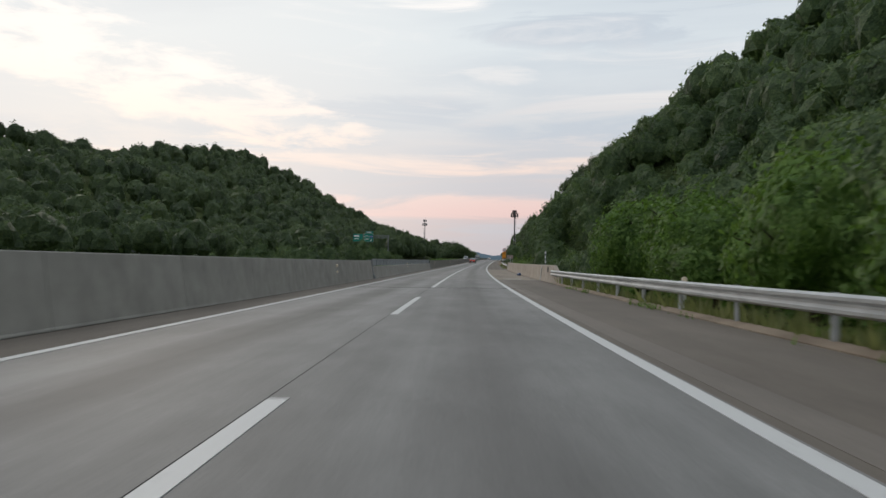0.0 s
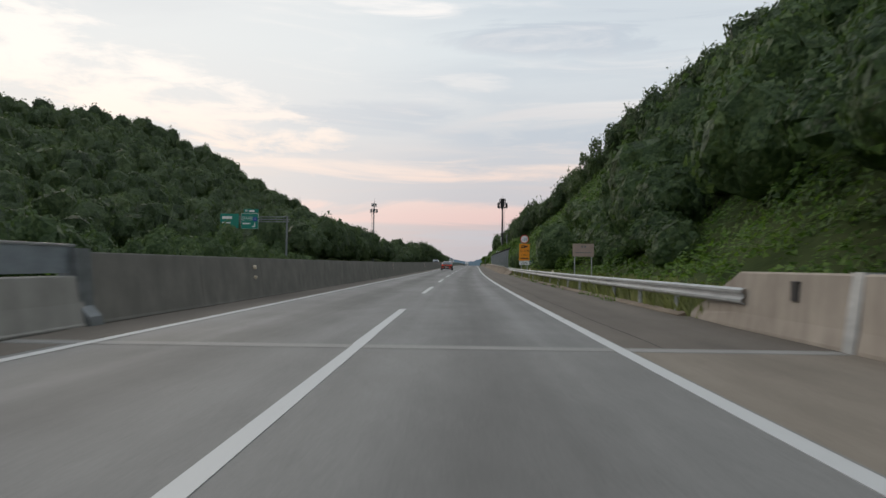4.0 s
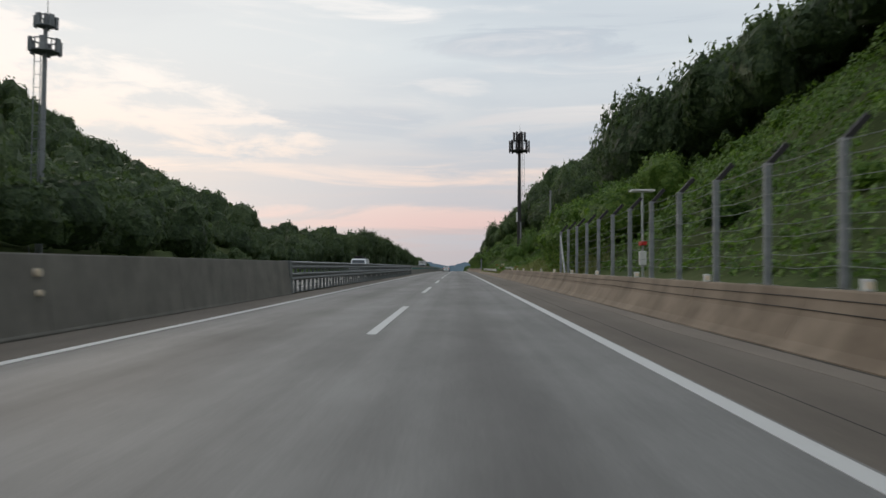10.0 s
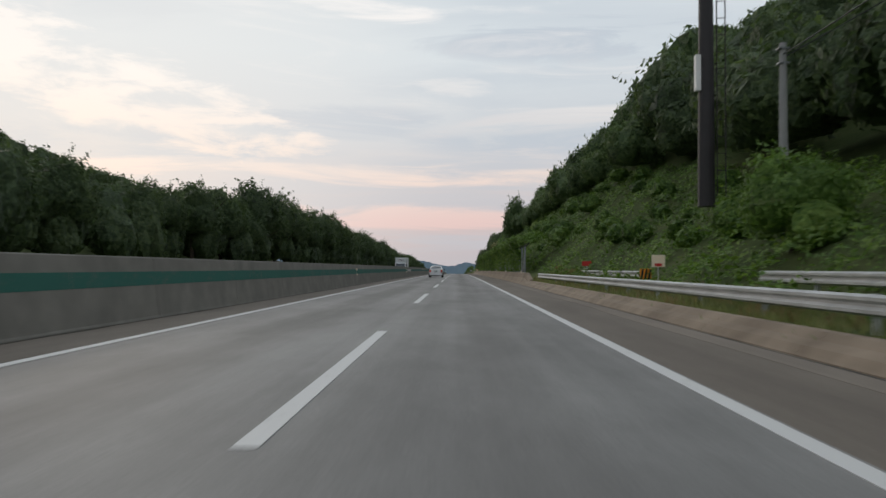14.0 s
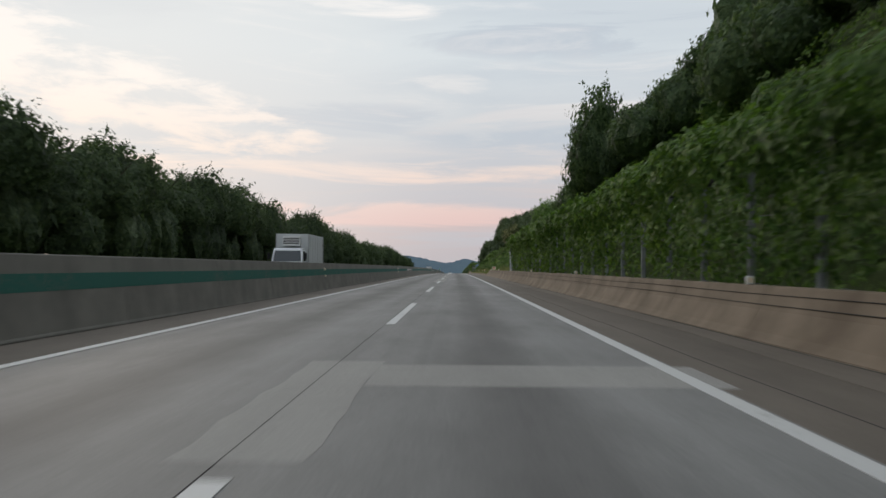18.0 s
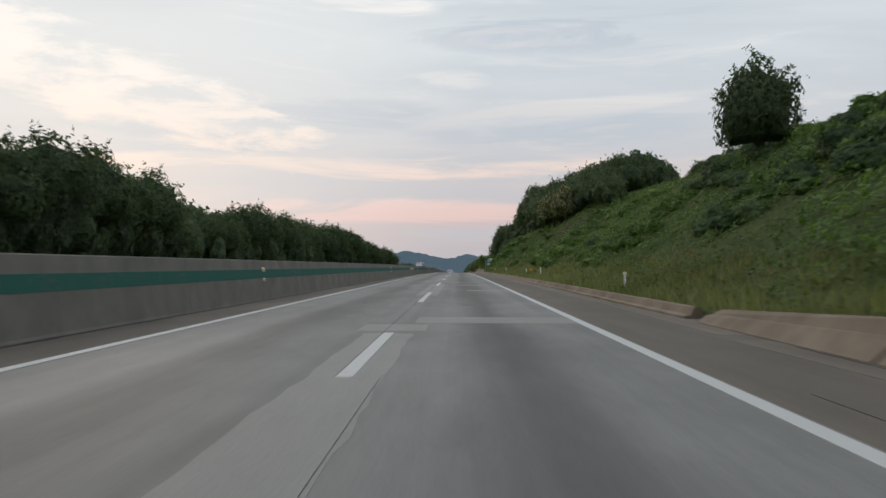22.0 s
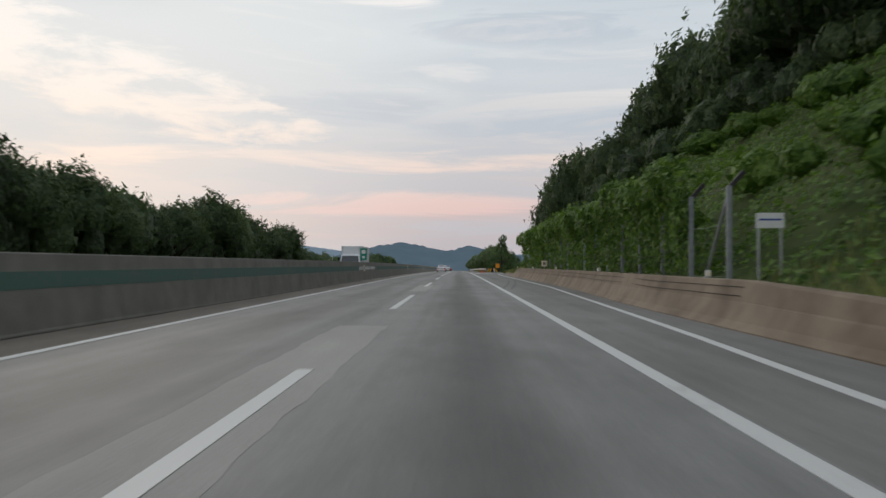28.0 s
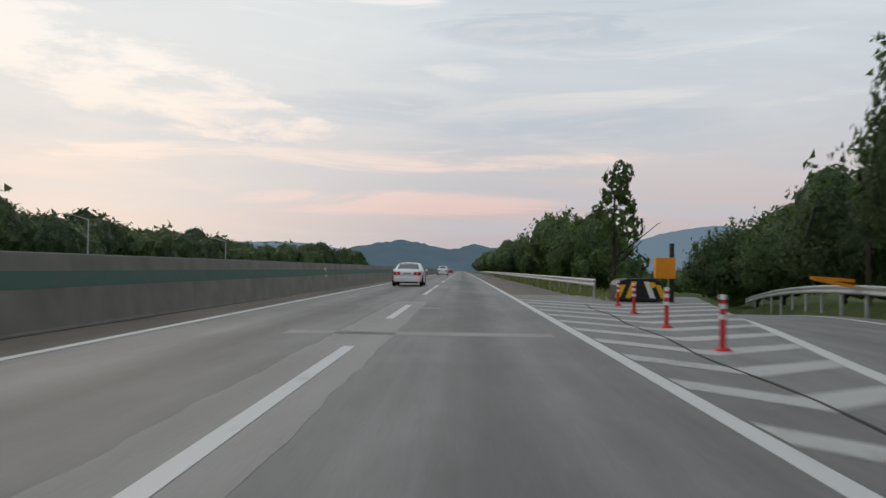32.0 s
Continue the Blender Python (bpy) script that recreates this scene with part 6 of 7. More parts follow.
small_board(222, 8.6, 0, 1.1, 0.55, 0.55, M_PLATEWHITE, "small white board at the fence foot", [(-0.18, 0.18, 0.95, 1.05), (-0.12, 0.12, 1.12, 1.3)], face=M_GALVDARK)
small_board(208.5, 9.9, 0, 1.4, 0.95, 0.5, M_BLUESIGN, "small blue board with white lines beside the fence", [(-0.4, 0.4, 1.5, 1.56), (-0.4, 0.35, 1.36, 1.42), (-0.4, 0.4, 1.22, 1.28)], posts=2)
small_board(202.5, 8.9, 0, 1.75, 0.30, 0.40, M_PLATEWHITE, "pale equipment board on a post", posts=1)
M_BOARDTAN = material("faded_board", plain((0.40, 0.31, 0.265), 0.2), 0.6)
small_board(148, 7.9, 0, 2.0, 1.12, 0.68, M_BOARDTAN, "faded pinkish board on posts behind the guardrail", [(-0.10, -0.02, 2.12, 2.24), (0.06, 0.14, 2.12, 2.24), (-0.4, 0.4, 1.84, 1.88)], posts=2, face=M_GALVDARK)
small_board(599, 7.0, 0, 1.15, 0.48, 0.48, M_REFLECT, "small cream square sign on the barrier", [(-0.12, 0.1, 1.08, 1.3)], face=M_RED)
small_board(810.5, 7.4, 0, 1.2, 0.38, 0.38, M_REFLECT, "small cream square sign on the barrier", [(-0.09, 0.08, 1.12, 1.28)], face=M_GALVDARK)
small_board(775.3, 8.5, 0, 2.1, 0.62, 0.34, M_PLATEWHITE, "pale blue-white board by the fence end", [(-0.25, 0.25, 2.1, 2.14)], posts=2, face=M_BLUESIGN)
small_board(405, 9.6, 0, 1.50, 0.55, 0.5, M_REFLECT, "small cream board above the guardrail", [(-0.15, 0.15, 1.28, 1.4)], face=M_RED)
small_board(423, 9.6, 0, 1.5, 0.6, 0.3, M_RED, "small red board by the guardrail", [(-0.2, 0.2, 1.17, 1.22)])
e = small_board(111, -47.5, 0, 3.35, 2.0, 2.4, M_GALVDARK, "grey back of a road sign beyond the opposite lanes", [(-0.06, 0.06, 2.2, 4.5)], posts=2, face=M_GALV)
e = thing("kilometre_sign", road_pose(815.4, -5.30, 1.28), "small green kilometre sign on the median barrier", "road sign")
plate("board", e, -0.24, 0.24, 0.15, 1.02, M_GREENSIGN)
bars(e, [(-0.14, 0.14, 0.62, 0.90), (-0.10, 0.10, 0.28, 0.44)], 0.0, M_PLATEWHITE)
bm = bmesh.new()
tube(bm, (0, 0.04, 0), (0, 0.04, 0.9), 0.025, n=10)
part("post", bm, M_GALV, e)

# overhead direction sign beyond the opposite lanes
M_BOARDGREEN = material("green_direction_sheet", plain((0.012, 0.20, 0.145), 0.12), 0.45)
e = thing("overhead_sign", road_pose(224.5, -25.9, tilt=False), "green overhead direction sign on a grey steel arm", "road sign")
zb = float(ground_h(np.array([224.5]), np.array([-25.9]))[0])
bm = bmesh.new()
tube(bm, (0, 0, zb - 0.3), (0, 0, 8.0), 0.17, 0.14, 14)
part("pole", bm, M_GALVDARK, e)
for z in (7.15, 7.5, 7.9):
    bm = bmesh.new()
    tube(bm, (0.3, 0, z), (-10.3, 0, z), 0.075, n=10)
    part("arm", bm, M_GALVDARK, e)
for i in range(9):
    bm = bmesh.new()
    tube(bm, (-0.5 - i * 1.15, 0, 7.15), (-0.5 - i * 1.15, 0, 7.9), 0.05, n=8)
    part("arm_strut", bm, M_GALVDARK, e)
plate("panel", e, -6.95, -4.35, 6.05, 8.35, M_BOARDGREEN, -0.25, 0.08, 0.03)
plate("panel_rim", e, -6.98, -4.32, 6.02, 8.38, M_PLATEWHITE, -0.235, 0.05, 0.03)
plate("panel", e, -10.2, -7.35, 6.1, 8.3, M_BOARDGREEN, -0.25, 0.08, 0.03)
plate("exit_panel", e, -6.60, -4.35, 8.45, 9.05, M_BOARDGREEN, -0.25, 0.08, 0.03)
lettering("39", 0.52, pose(-6.2, -0.262, 8.74, 90, 0, 0), M_PLATEWHITE, e)
bars(e, [(-5.75, -4.95, 8.60, 8.88)], -0.25, M_PLATEWHITE)
lettering("곤지암", 0.62, pose(-6.05, -0.262, 7.55, 90, 0, 0), M_PLATEWHITE, e)
bars(e, [(-6.75, -5.6, 6.72, 6.92), (-9.9, -8.4, 7.5, 7.9), (-9.9, -8.6, 6.8, 7.0)], -0.25, M_PLATEWHITE)
disc("route_shield", e, -4.85, 7.5, 0.36, -0.266, M_BLUESIGN)
lettering("3", 0.45, pose(-4.85, -0.274, 7.5, 90, 0, 0), M_PLATEWHITE, e)
plate("arrow_shaft", e, -4.95, -4.80, 6.45, 6.95, M_PLATEWHITE, -0.262, 0.01, 0.002)
plate("arrow_shaft", e, -5.25, -4.80, 6.32, 6.47, M_PLATEWHITE, -0.262, 0.01, 0.002)


def cage(parent, z, r, h, mat, posts, panels):
    """A round service platform with railing and upright antenna panels."""
    for dz in (0, h):
        bm = bmesh.new()
        n = 24
        for i in range(n):
            a, b = i * 2 * math.pi / n, (i + 1) * 2 * math.pi / n
            tube(bm, (math.cos(a) * r, math.sin(a) * r, z + dz), (math.cos(b) * r, math.sin(b) * r, z + dz), 0.045, n=6, caps=False)
        part("ring", bm, mat, parent)
    bm = bmesh.new()
    tube(bm, (0, 0, z - 0.03), (0, 0, z + 0.03), r, n=24)
    part("platform", bm, mat, parent)
    for i in range(posts):
        a = i * 2 * math.pi / posts
        bm = bmesh.new()
        tube(bm, (math.cos(a) * r, math.sin(a) * r, z), (math.cos(a) * r, math.sin(a) * r, z + h), 0.035, n=6)
        part("railing_post", bm, mat, parent)
    for i in range(panels):
        a = (i + 0.3) * 2 * math.pi / panels
        bm = bmesh.new()
        box(bm, (-0.16, -0.08, z - h * 0.15), (0.16, 0.08, z + h * 1.1), 0.03)
        bmesh.ops.translate(bm, vec=(0, r + 0.12, 0), verts=bm.verts[:])
        bmesh.ops.rotate(bm, cent=(0, 0, 0), matrix=Matrix.Rotation(a, 3, "Z"), verts=bm.verts[:])
        part("antenna_panel", bm, mat, parent)


def mast(s, lat, foot, top, label, mat, r0, cages, whip, ladder=0.5):
    e = thing("radio_mast", road_pose(s, lat, tilt=False), label, "radio mast", "radio masts")
    bm = bmesh.new()
    tube(bm, (0, 0, foot - 0.5), (0, 0, top), r0, r0 * 0.6, 16)
    part("pole", bm, mat, e)
    for z, r, h, posts, panels in cages:
        cage(e, z, r, h, mat, posts, panels)
    bm = bmesh.new()
    tube(bm, (0.1, 0, top - 0.2), (0.1, 0, top + whip), 0.03, 0.015, 6)
    part("whip_antenna", bm, mat, e)
    for x in (ladder, ladder + 0.4):
        bm = bmesh.new()
        tube(bm, (x, 0, foot), (x, 0, cages[0][0]), 0.03, n=6)
        part("ladder_rail", bm, mat, e)
    z, first = foot + 0.4, None
    while z < cages[0][0]:
        if first is None:
            bm = bmesh.new()
            tube(bm, (ladder, 0, 0), (ladder + 0.4, 0, 0), 0.018, n=6)
            first = part("ladder_rung", bm, mat, e)
            first.matrix_basis = pose(0, 0, z)
        else:
            again(first, pose(0, 0, z), e)
        z += 0.8
    return e


e = mast(409, 12.85, 4.6, 25.9, "dark steel radio mast with two caged antenna platforms", M_DARKSTEEL, 0.40, [(22.6, 1.75, 1.7, 16, 12), (24.5, 1.0, 1.4, 12, 8)], 1.6)
bm = bmesh.new()
box(bm, (-0.55, -0.25, 9.5), (-0.30, 0.05, 11.2), 0.04)
part("equipment_box", bm, M_PLATEWHITE, e)
mast(312, -24.1, 0.4, 16.6, "slim grey radio mast with two small platforms", M_GALVDARK, 0.20, [(14.2, 0.78, 0.7, 10, 6), (15.8, 0.50, 0.6, 8, 5)], 1.4, -0.65)


def utility_pole(s, lat, foot, top):
    e = thing("utility_pole", road_pose(s, lat, tilt=False), "plain grey concrete utility pole on the bank", "utility pole", "utility poles")
    bm = bmesh.new()
    tube(bm, (0, 0, foot - 0.6), (0, 0, top), 0.17, 0.11, 14)
    part("shaft", bm, M_POLE, e)
    for z in (top - 0.2, top - 0.7):
        bm = bmesh.new()
        box(bm, (-0.18, -0.14, z - 0.03), (0.18, 0.14, z + 0.03), 0.008)
        part("clamp", bm, M_GALVDARK, e)
    return e


utility_pole(360, 12.75, 2.8, 10.5)
utility_pole(399, 12.3, 3.0, 8.9)
for a, b, sag in (((360, 12.75, 10.3), (399, 12.3, 8.5), 0.5), ((360, 12.75, 10.0), (392, 45, 34), 1.0), ((399, 12.3, 8.4), (396, 40, 27), 0.8)):
    f = np.linspace(0, 1, 12)
    w = road_xyz(a[0] + (b[0] - a[0]) * f, a[1] + (b[1] - a[1]) * f, a[2] + (b[2] - a[2]) * f - 4 * sag * f * (1 - f))
    cu = bpy.data.curves.new("power_cable", "CURVE")
    cu.dimensions, cu.bevel_depth, cu.bevel_resolution = "3D", 0.02, 1
    sp = cu.splines.new("POLY")
    sp.points.add(len(w) - 1)
    for q, x in zip(sp.points, w):
        q.co = (*x, 1)
    cu.materials.append(M_BLACK)
    tagged(new("power_cable", cu), "thin black cable strung from the utility pole", "cable", "power cables")

# camera post behind the fence
e = thing("camera_post", road_pose(293, 8.1, tilt=False), "slim grey post with a flat panel and a camera", "camera post")
bm = bmesh.new()
tube(bm, (0, 0, 0.2), (0, 0, 3.85), 0.05, n=10)
part("post", bm, M_GALV, e)
plate("flat_panel", e, -0.42, 0.42, 3.86, 3.93, M_PLATEWHITE, -0.2, 0.5, 0.02)
bm = bmesh.new()
box(bm, (-0.1, -0.25, 1.9), (0.1, 0.2, 2.05), 0.03)
part("camera_body", bm, M_RED, e)
bm = bmesh.new()
box(bm, (-0.12, -0.1, 1.2), (0.12, 0.1, 1.7), 0.02)
part("cabinet", bm, M_PLATEWHITE, e)

# street lamps beyond the opposite lanes
def street_lamp(s, lat, top):
    e = thing("street_lamp", road_pose(s, lat, tilt=False), "grey street lamp with a long curved arm", "street lamp", "street lamps")
    bm = bmesh.new()
    tube(bm, (0, 0, -3), (0, 0, top), 0.11, 0.07, 12)
    part("pole", bm, M_GALV, e)
    bm = bmesh.new()
    tube(bm, (0, 0, top), (-1.9, 0, top + 0.55), 0.05, 0.04, 8)
    part("arm", bm, M_GALV, e)
    bm = bmesh.new()
    box(bm, (-2.5, -0.13, top + 0.5), (-1.8, 0.13, top + 0.64), 0.04)
    part("lamp_head", bm, M_GALV, e)


street_lamp(957, -38.4, 5.8)
street_lamp(1003, -37.5, 5.1)

# reflectors
for i, s in enumerate([40.2, 83.5, 131.2, 179.7, 228.1, 276.6] + [422.3 + 49.0 * k for k in range(14)]):
    e = thing("barrier_reflector", road_pose(s, -5.30), "pair of small pale reflectors on the median barrier", "reflector", "median reflectors")
    for z, w in ((0.98, 0.07), (0.66, 0.055)):
        bm = bmesh.new()
        tube(bm, (0.12 + (1.0 - z) * 0.12, 0, z), (0.22 + (1.0 - z) * 0.1, 0, z), w, w * 0.9, 12)
        part("reflector", bm, M_REFLECT, e)
for s in [207 + 6.1 * k for k in range(22)] + [436 + 20 * k for k in range(9)] + [776 + 14 * k for k in range(4)]:
    lat = 6.05 + 0.3 if s < 400 else (6.45 if s < 700 else 7.35)
    e = thing("barrier_reflector", road_pose(s, lat, 0.84), "small white reflector block on the roadside barrier", "reflector", "roadside reflectors")
    bm = bmesh.new()
    box(bm, (-0.06, -0.05, 0), (0.06, 0.05, 0.15), 0.02)
    part("block", bm, M_PLATEWHITE, e)
    bm = bmesh.new()
    box(bm, (-0.045, -0.056, 0.03), (0.045, -0.05, 0.12))
    part("lens", bm, M_REFLECT, e)
for s, lat, h in ((175, 7.3, 0.75), (157, 7.3, 0.75), (20, 7.2, 0.75), (624, 7.7, 0.8), (655, 7.7, 0.95), (668.2, 7.75, 0.8), (700, 7.8, 0.9), (735, 8.0, 0.9), (762, 8.6, 0.8), (861.8, 9.5, 0.9), (846, 9.2, 0.9)):
    delineator(s, lat, h)
e = thing("marker_flag", road_pose(668.7, 8.2), "small orange marker board in the grass", "marker board")
plate("board", e, -0.16, 0.16, 0.75, 0.95, M_ORANGE)
bm = bmesh.new()
tube(bm, (0, 0.03, -0.2), (0, 0.03, 0.9), 0.02, n=8)
part("post", bm, M_GALV, e)

# striped posts on the bridge parapet
for s, top in ((53.4, 2.0), (111.5, 1.9)):
    e = thing("striped_post", road_pose(s, 6.9, 1.07, tilt=False), "striped white and dark marker post on the bridge parapet", "marker post", "striped posts")
    for i in range(6):
        bm = bmesh.new()
        z = (top - 1.07) / 6
        tube(bm, (0, 0, i * z), (0, 0, (i + 1) * z), 0.045, n=10)
        part("band", bm, M_PLATEWHITE if i % 2 else M_GALVDARK, e)
# crumpled sheet on the bridge's shoulder
M_BLUERAG = material("blue_plastic_sheet", plain((0.05, 0.09, 0.20), 0.4), 0.45)
e = thing("plastic_sheet", road_pose(73.75, 6.30, 0.0), "crumpled blue plastic sheet lying against the parapet", "litter")
bm = bmesh.new()
bmesh.ops.create_icosphere(bm, subdivisions=3, radius=0.20)
for v in bm.verts:
    v.co = Vector((v.co.x * 1.0, v.co.y * 1.7, max(0.0, v.co.z * 0.8 + 0.06))) * (1 + 0.5 * noise.noise(v.co * 9))
part("sheet", bm, M_BLUERAG, e)
small_board(322, 9.0, 0, 1.5, 0.34, 0.34, M_ORANGE, "small orange board among the vines", [(-0.1, 0.1, 1.42, 1.5)], face=M_BLACK)
small_board(582, 9.5, 0, 1.4, 0.30, 0.34, M_ORANGE, "small orange board on the bank", [(-0.1, 0.1, 1.36, 1.42)], face=M_BLACK)

# ---- exit wedge ----
def bollard(s, lat):
    e = thing("lane_post", road_pose(s, lat), "red flexible lane post with white bands", "lane post", "red lane posts")
    bm = bmesh.new()
    tube(bm, (0, 0, 0), (0, 0, 0.05), 0.13, 0.10, 16)
    part("base", bm, M_RED, e)
    bm = bmesh.new()
    tube(bm, (0, 0, 0.05), (0, 0, 0.80), 0.045, 0.042, 14)
    part("post", bm, M_RED, e)
    for z in (0.45, 0.60, 0.73):
        bm = bmesh.new()
        tube(bm, (0, 0, z), (0, 0, z + 0.07), 0.049, 0.048, 14)
        part("white_band", bm, M_PLATEWHITE, e)


for s, lat in ((885.2, 5.25), (889.6, 5.6), (894.6, 6.05), (899.2, 6.55)):
    bollard(s, lat)
e = thing("crash_cushion", road_pose(902.5, 8.0, tilt=False), "yellow and black chevron crash cushion at the exit wedge", "crash cushion")
bm = bmesh.new()
prism(bm, [(-0.80, 0.05), (0.80, 0.05), (0.80, 0.60), (0.70, 0.76), (0.45, 0.84), (-0.45, 0.84), (-0.70, 0.76), (-0.80, 0.60)], 0, 1.6)
part("body", bm, M_BLACK, e)
for sgn in (-1, 1):
    for i in range(2):
        x = 0.12 + i * 0.40
        bm = bmesh.new()
        v = [bm.verts.new((sgn * a, -0.012, b)) for a, b in ((x, 0.62 + 0.12 * (i == 0)), (x + 0.2, 0.62 + 0.12 * (i == 0)), (x + 0.42, 0.14), (x + 0.22, 0.14))]
        bm.faces.new(v if sgn < 0 else v[::-1])
        part("yellow_stripe" if i or sgn < 0 else "white_stripe", bm, M_YELLOW if i or sgn < 0 else M_PLATEWHITE, e)
disc("round_light", e, 0.42, 0.62, 0.11, -0.06, M_YELLOW, 0.05)
e = thing("orange_box", road_pose(903.0, 9.05, tilt=False), "orange equipment board on a dark post", "equipment box")
bm = bmesh.new()
box(bm, (-0.42, -0.15, 0.85), (0.30, 0.15, 1.62), 0.03)
part("box", bm, M_ORANGE, e)
bm = bmesh.new()
tube(bm, (0.25, 0.2, -0.4), (0.25, 0.2, 2.15), 0.09, n=12)
part("post", bm, M_DARKSTEEL, e)
bm = bmesh.new()
box(bm, (-0.32, -0.05, 0.0), (-0.22, 0.05, 0.9), 0.01)
part("leg", bm, M_GALVDARK, e)
e = thing("wooden_post", road_pose(900.5, 15.1, -0.6, tilt=False), "weathered grey-brown post beside the ramp", "post")
bm = bmesh.new()
tube(bm, (0, 0, -0.6), (0, 0, 2.75), 0.09, 0.085, 12)
part("shaft", bm, M_BARK, e)
rail_at = lambda s: (ramp_out(s) + 1.3, 0.15 - 0.0015 * max(0.0, s - 896) ** 2)
e = thing("ramp_guardrail", pose(0, 0, 0), "galvanised guardrail curving along the exit ramp", "guardrail", kind="structure")
prof = [(-x, z) for x, z in W_BEAM][::-1]
for k in range(14):
    s = 884 + 3.0 * k
    (l0, h0), (l1, h1) = rail_at(s), rail_at(s + 3.0)
    turn = -math.degrees(math.atan((l1 - l0) / 3.0))
    ln = math.hypot(3.0, l1 - l0)
    m = road_pose(s, l0, h0, turn) @ pose(0, 0, 0, math.degrees(math.atan((h1 - h0) / ln)), 0, 0)
    bm = bmesh.new()
    prism(bm, [(x, z + 0.48) for x, z in prof], 0, ln)
    part("rail_beam", bm, M_GALV, e).matrix_basis = m
    bm = bmesh.new()
    tube(bm, (0.12, 0, -1.2), (0.12, 0, 0.62), 0.06, n=10)
    part("rail_post", bm, M_GALV, e).matrix_basis = m
for dz, a in ((0.62, 0.0), (0.80, 0.12)):
    bm = bmesh.new()
    box(bm, (-1.3, -0.05, dz - 0.05), (0.1, 0.02, dz + 0.06), 0.01)
    part("orange_rail_board", bm, M_ORANGE, e, "orange slanted board by the post").matrix_basis = road_pose(899.8, rail_at(899.8)[0] - 0.2, 0.10) @ Matrix.Rotation(0.18 - a, 4, "Y")

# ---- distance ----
# the blue haze of distance is put into these materials as a glow
M_FARHILL = material("hill_haze_glow", lambda t, b: graded(t, noise_tex(t, position(t), 0.02, 5), [(0.35, (0.020, 0.030, 0.035)), (0.65, (0.035, 0.048, 0.050))]), 1.0, spec=0.0)
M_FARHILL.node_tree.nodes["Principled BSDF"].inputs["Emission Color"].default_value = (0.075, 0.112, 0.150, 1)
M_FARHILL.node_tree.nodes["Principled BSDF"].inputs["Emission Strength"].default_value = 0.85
M_FARTHER = material("ridge_haze_glow", plain((0.03, 0.04, 0.05)), 1.0, spec=0.0)
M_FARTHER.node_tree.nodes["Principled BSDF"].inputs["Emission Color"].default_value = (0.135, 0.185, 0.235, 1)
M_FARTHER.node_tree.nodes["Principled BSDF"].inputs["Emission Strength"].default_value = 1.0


def far_ridge(name, s, crest, mat, label, deep=260):
    """A distant ridge: a rounded hill body along a crest line of (lateral, height)."""
    ll = np.linspace(crest[0][0], crest[-1][0], 220)
    hh = np.interp(ll, [c[0] for c in crest], [c[1] for c in crest])
    hh = np.convolve(np.pad(hh, 4, mode="edge"), np.ones(9) / 9, "valid")
    hh = hh + 1.2 * np.sin(ll / 9.0) * np.sin(ll / 23.0 + 1) + 0.9 * np.sin(ll / 3.7 + 2 * np.sin(ll / 11))
    x, y0, z0 = road_xyz(min(s, 2390), 0, 0)
    rows = []
    for k in range(9):
        f = k / 8
        rise = math.sin(f * math.pi * 0.5)
        rows.append(np.stack([x + ll, np.full(220, y0 + (s - min(s, 2390)) - deep * (1 - f)) + 25 * np.sin(ll / 60 + f * 4), z0 - 8 + (hh + 8) * rise], 1))
    v = np.concatenate(rows)
    f = [(k * 220 + i, k * 220 + i + 1, (k + 1) * 220 + i + 1, (k + 1) * 220 + i) for k in range(8) for i in range(219)]
    return tagged(link_mesh(name, v, f, mat, smooth=True), label, "hill", "distant hills", "structure")


far_ridge("backdrop_hills", 2290, [(-420, 0), (-300, 16), (-235, 26), (-178, 44), (-108, 57), (-60, 46), (-15, 38), (28, 49), (60, 40), (120, 30), (220, 14), (330, 0)], M_FARHILL, "forested hills straight ahead, their blue haze put in as glow")
far_ridge("backdrop_hills", 3500, [(-1300, 60), (-1000, 80), (-760, 86), (-560, 90), (-420, 70), (-200, 40), (300, 60), (560, 100), (690, 140), (860, 165), (1050, 120), (1400, 90)], M_FARTHER, "distant mountain ridge, its pale blue haze put in as glow")

# ---- vehicles ----
def paint(name, colour, coat=0.6, rough=0.35, metal=0.0):
    m = material(name, lambda t, b: mixed(t, 0.06, colour, graded(t, noise_tex(t, local(t), 5.0, 3), [(0.3, (0.6, 0.6, 0.6)), (0.7, (1.2, 1.2, 1.2))]), "MULTIPLY"), rough, metal, 0.5)
    m.node_tree.nodes["Principled BSDF"].inputs["Coat Weight"].default_value = coat
    return m


def glow(name, colour, strength, base=(0.3, 0.02, 0.02)):
    m = material(name, lambda t, b: base, 0.3)
    b = m.node_tree.nodes["Principled BSDF"]
    b.inputs["Emission Color"].default_value, b.inputs["Emission Strength"].default_value = (*colour, 1), strength
    return m


M_CARBLACK = paint("black_car_paint", (0.010, 0.011, 0.018), 0.35, 0.3)
M_CARWHITE = paint("white_car_paint", (0.72, 0.74, 0.76))
M_CARRED = paint("red_car_paint", (0.38, 0.02, 0.025))
M_BOXWHITE = paint("truck_box_white", (0.55, 0.57, 0.57), 0.1, 0.6)
M_GLASS = material("car_glass", lambda t, b: (0.035, 0.045, 0.055), 0.08, 0.0, 0.7)
M_TYRE = material("tyre_rubber", plain((0.018, 0.018, 0.018)), 0.9)
M_RIM = material("alloy_rim", metal_sheet((0.45, 0.45, 0.46)), 0.35, 0.8)
M_TRIM = material("black_trim", plain((0.015, 0.015, 0.016)), 0.6)
M_LAMP = glow("tail_lamp_red", (1.0, 0.10, 0.035), 0.95)
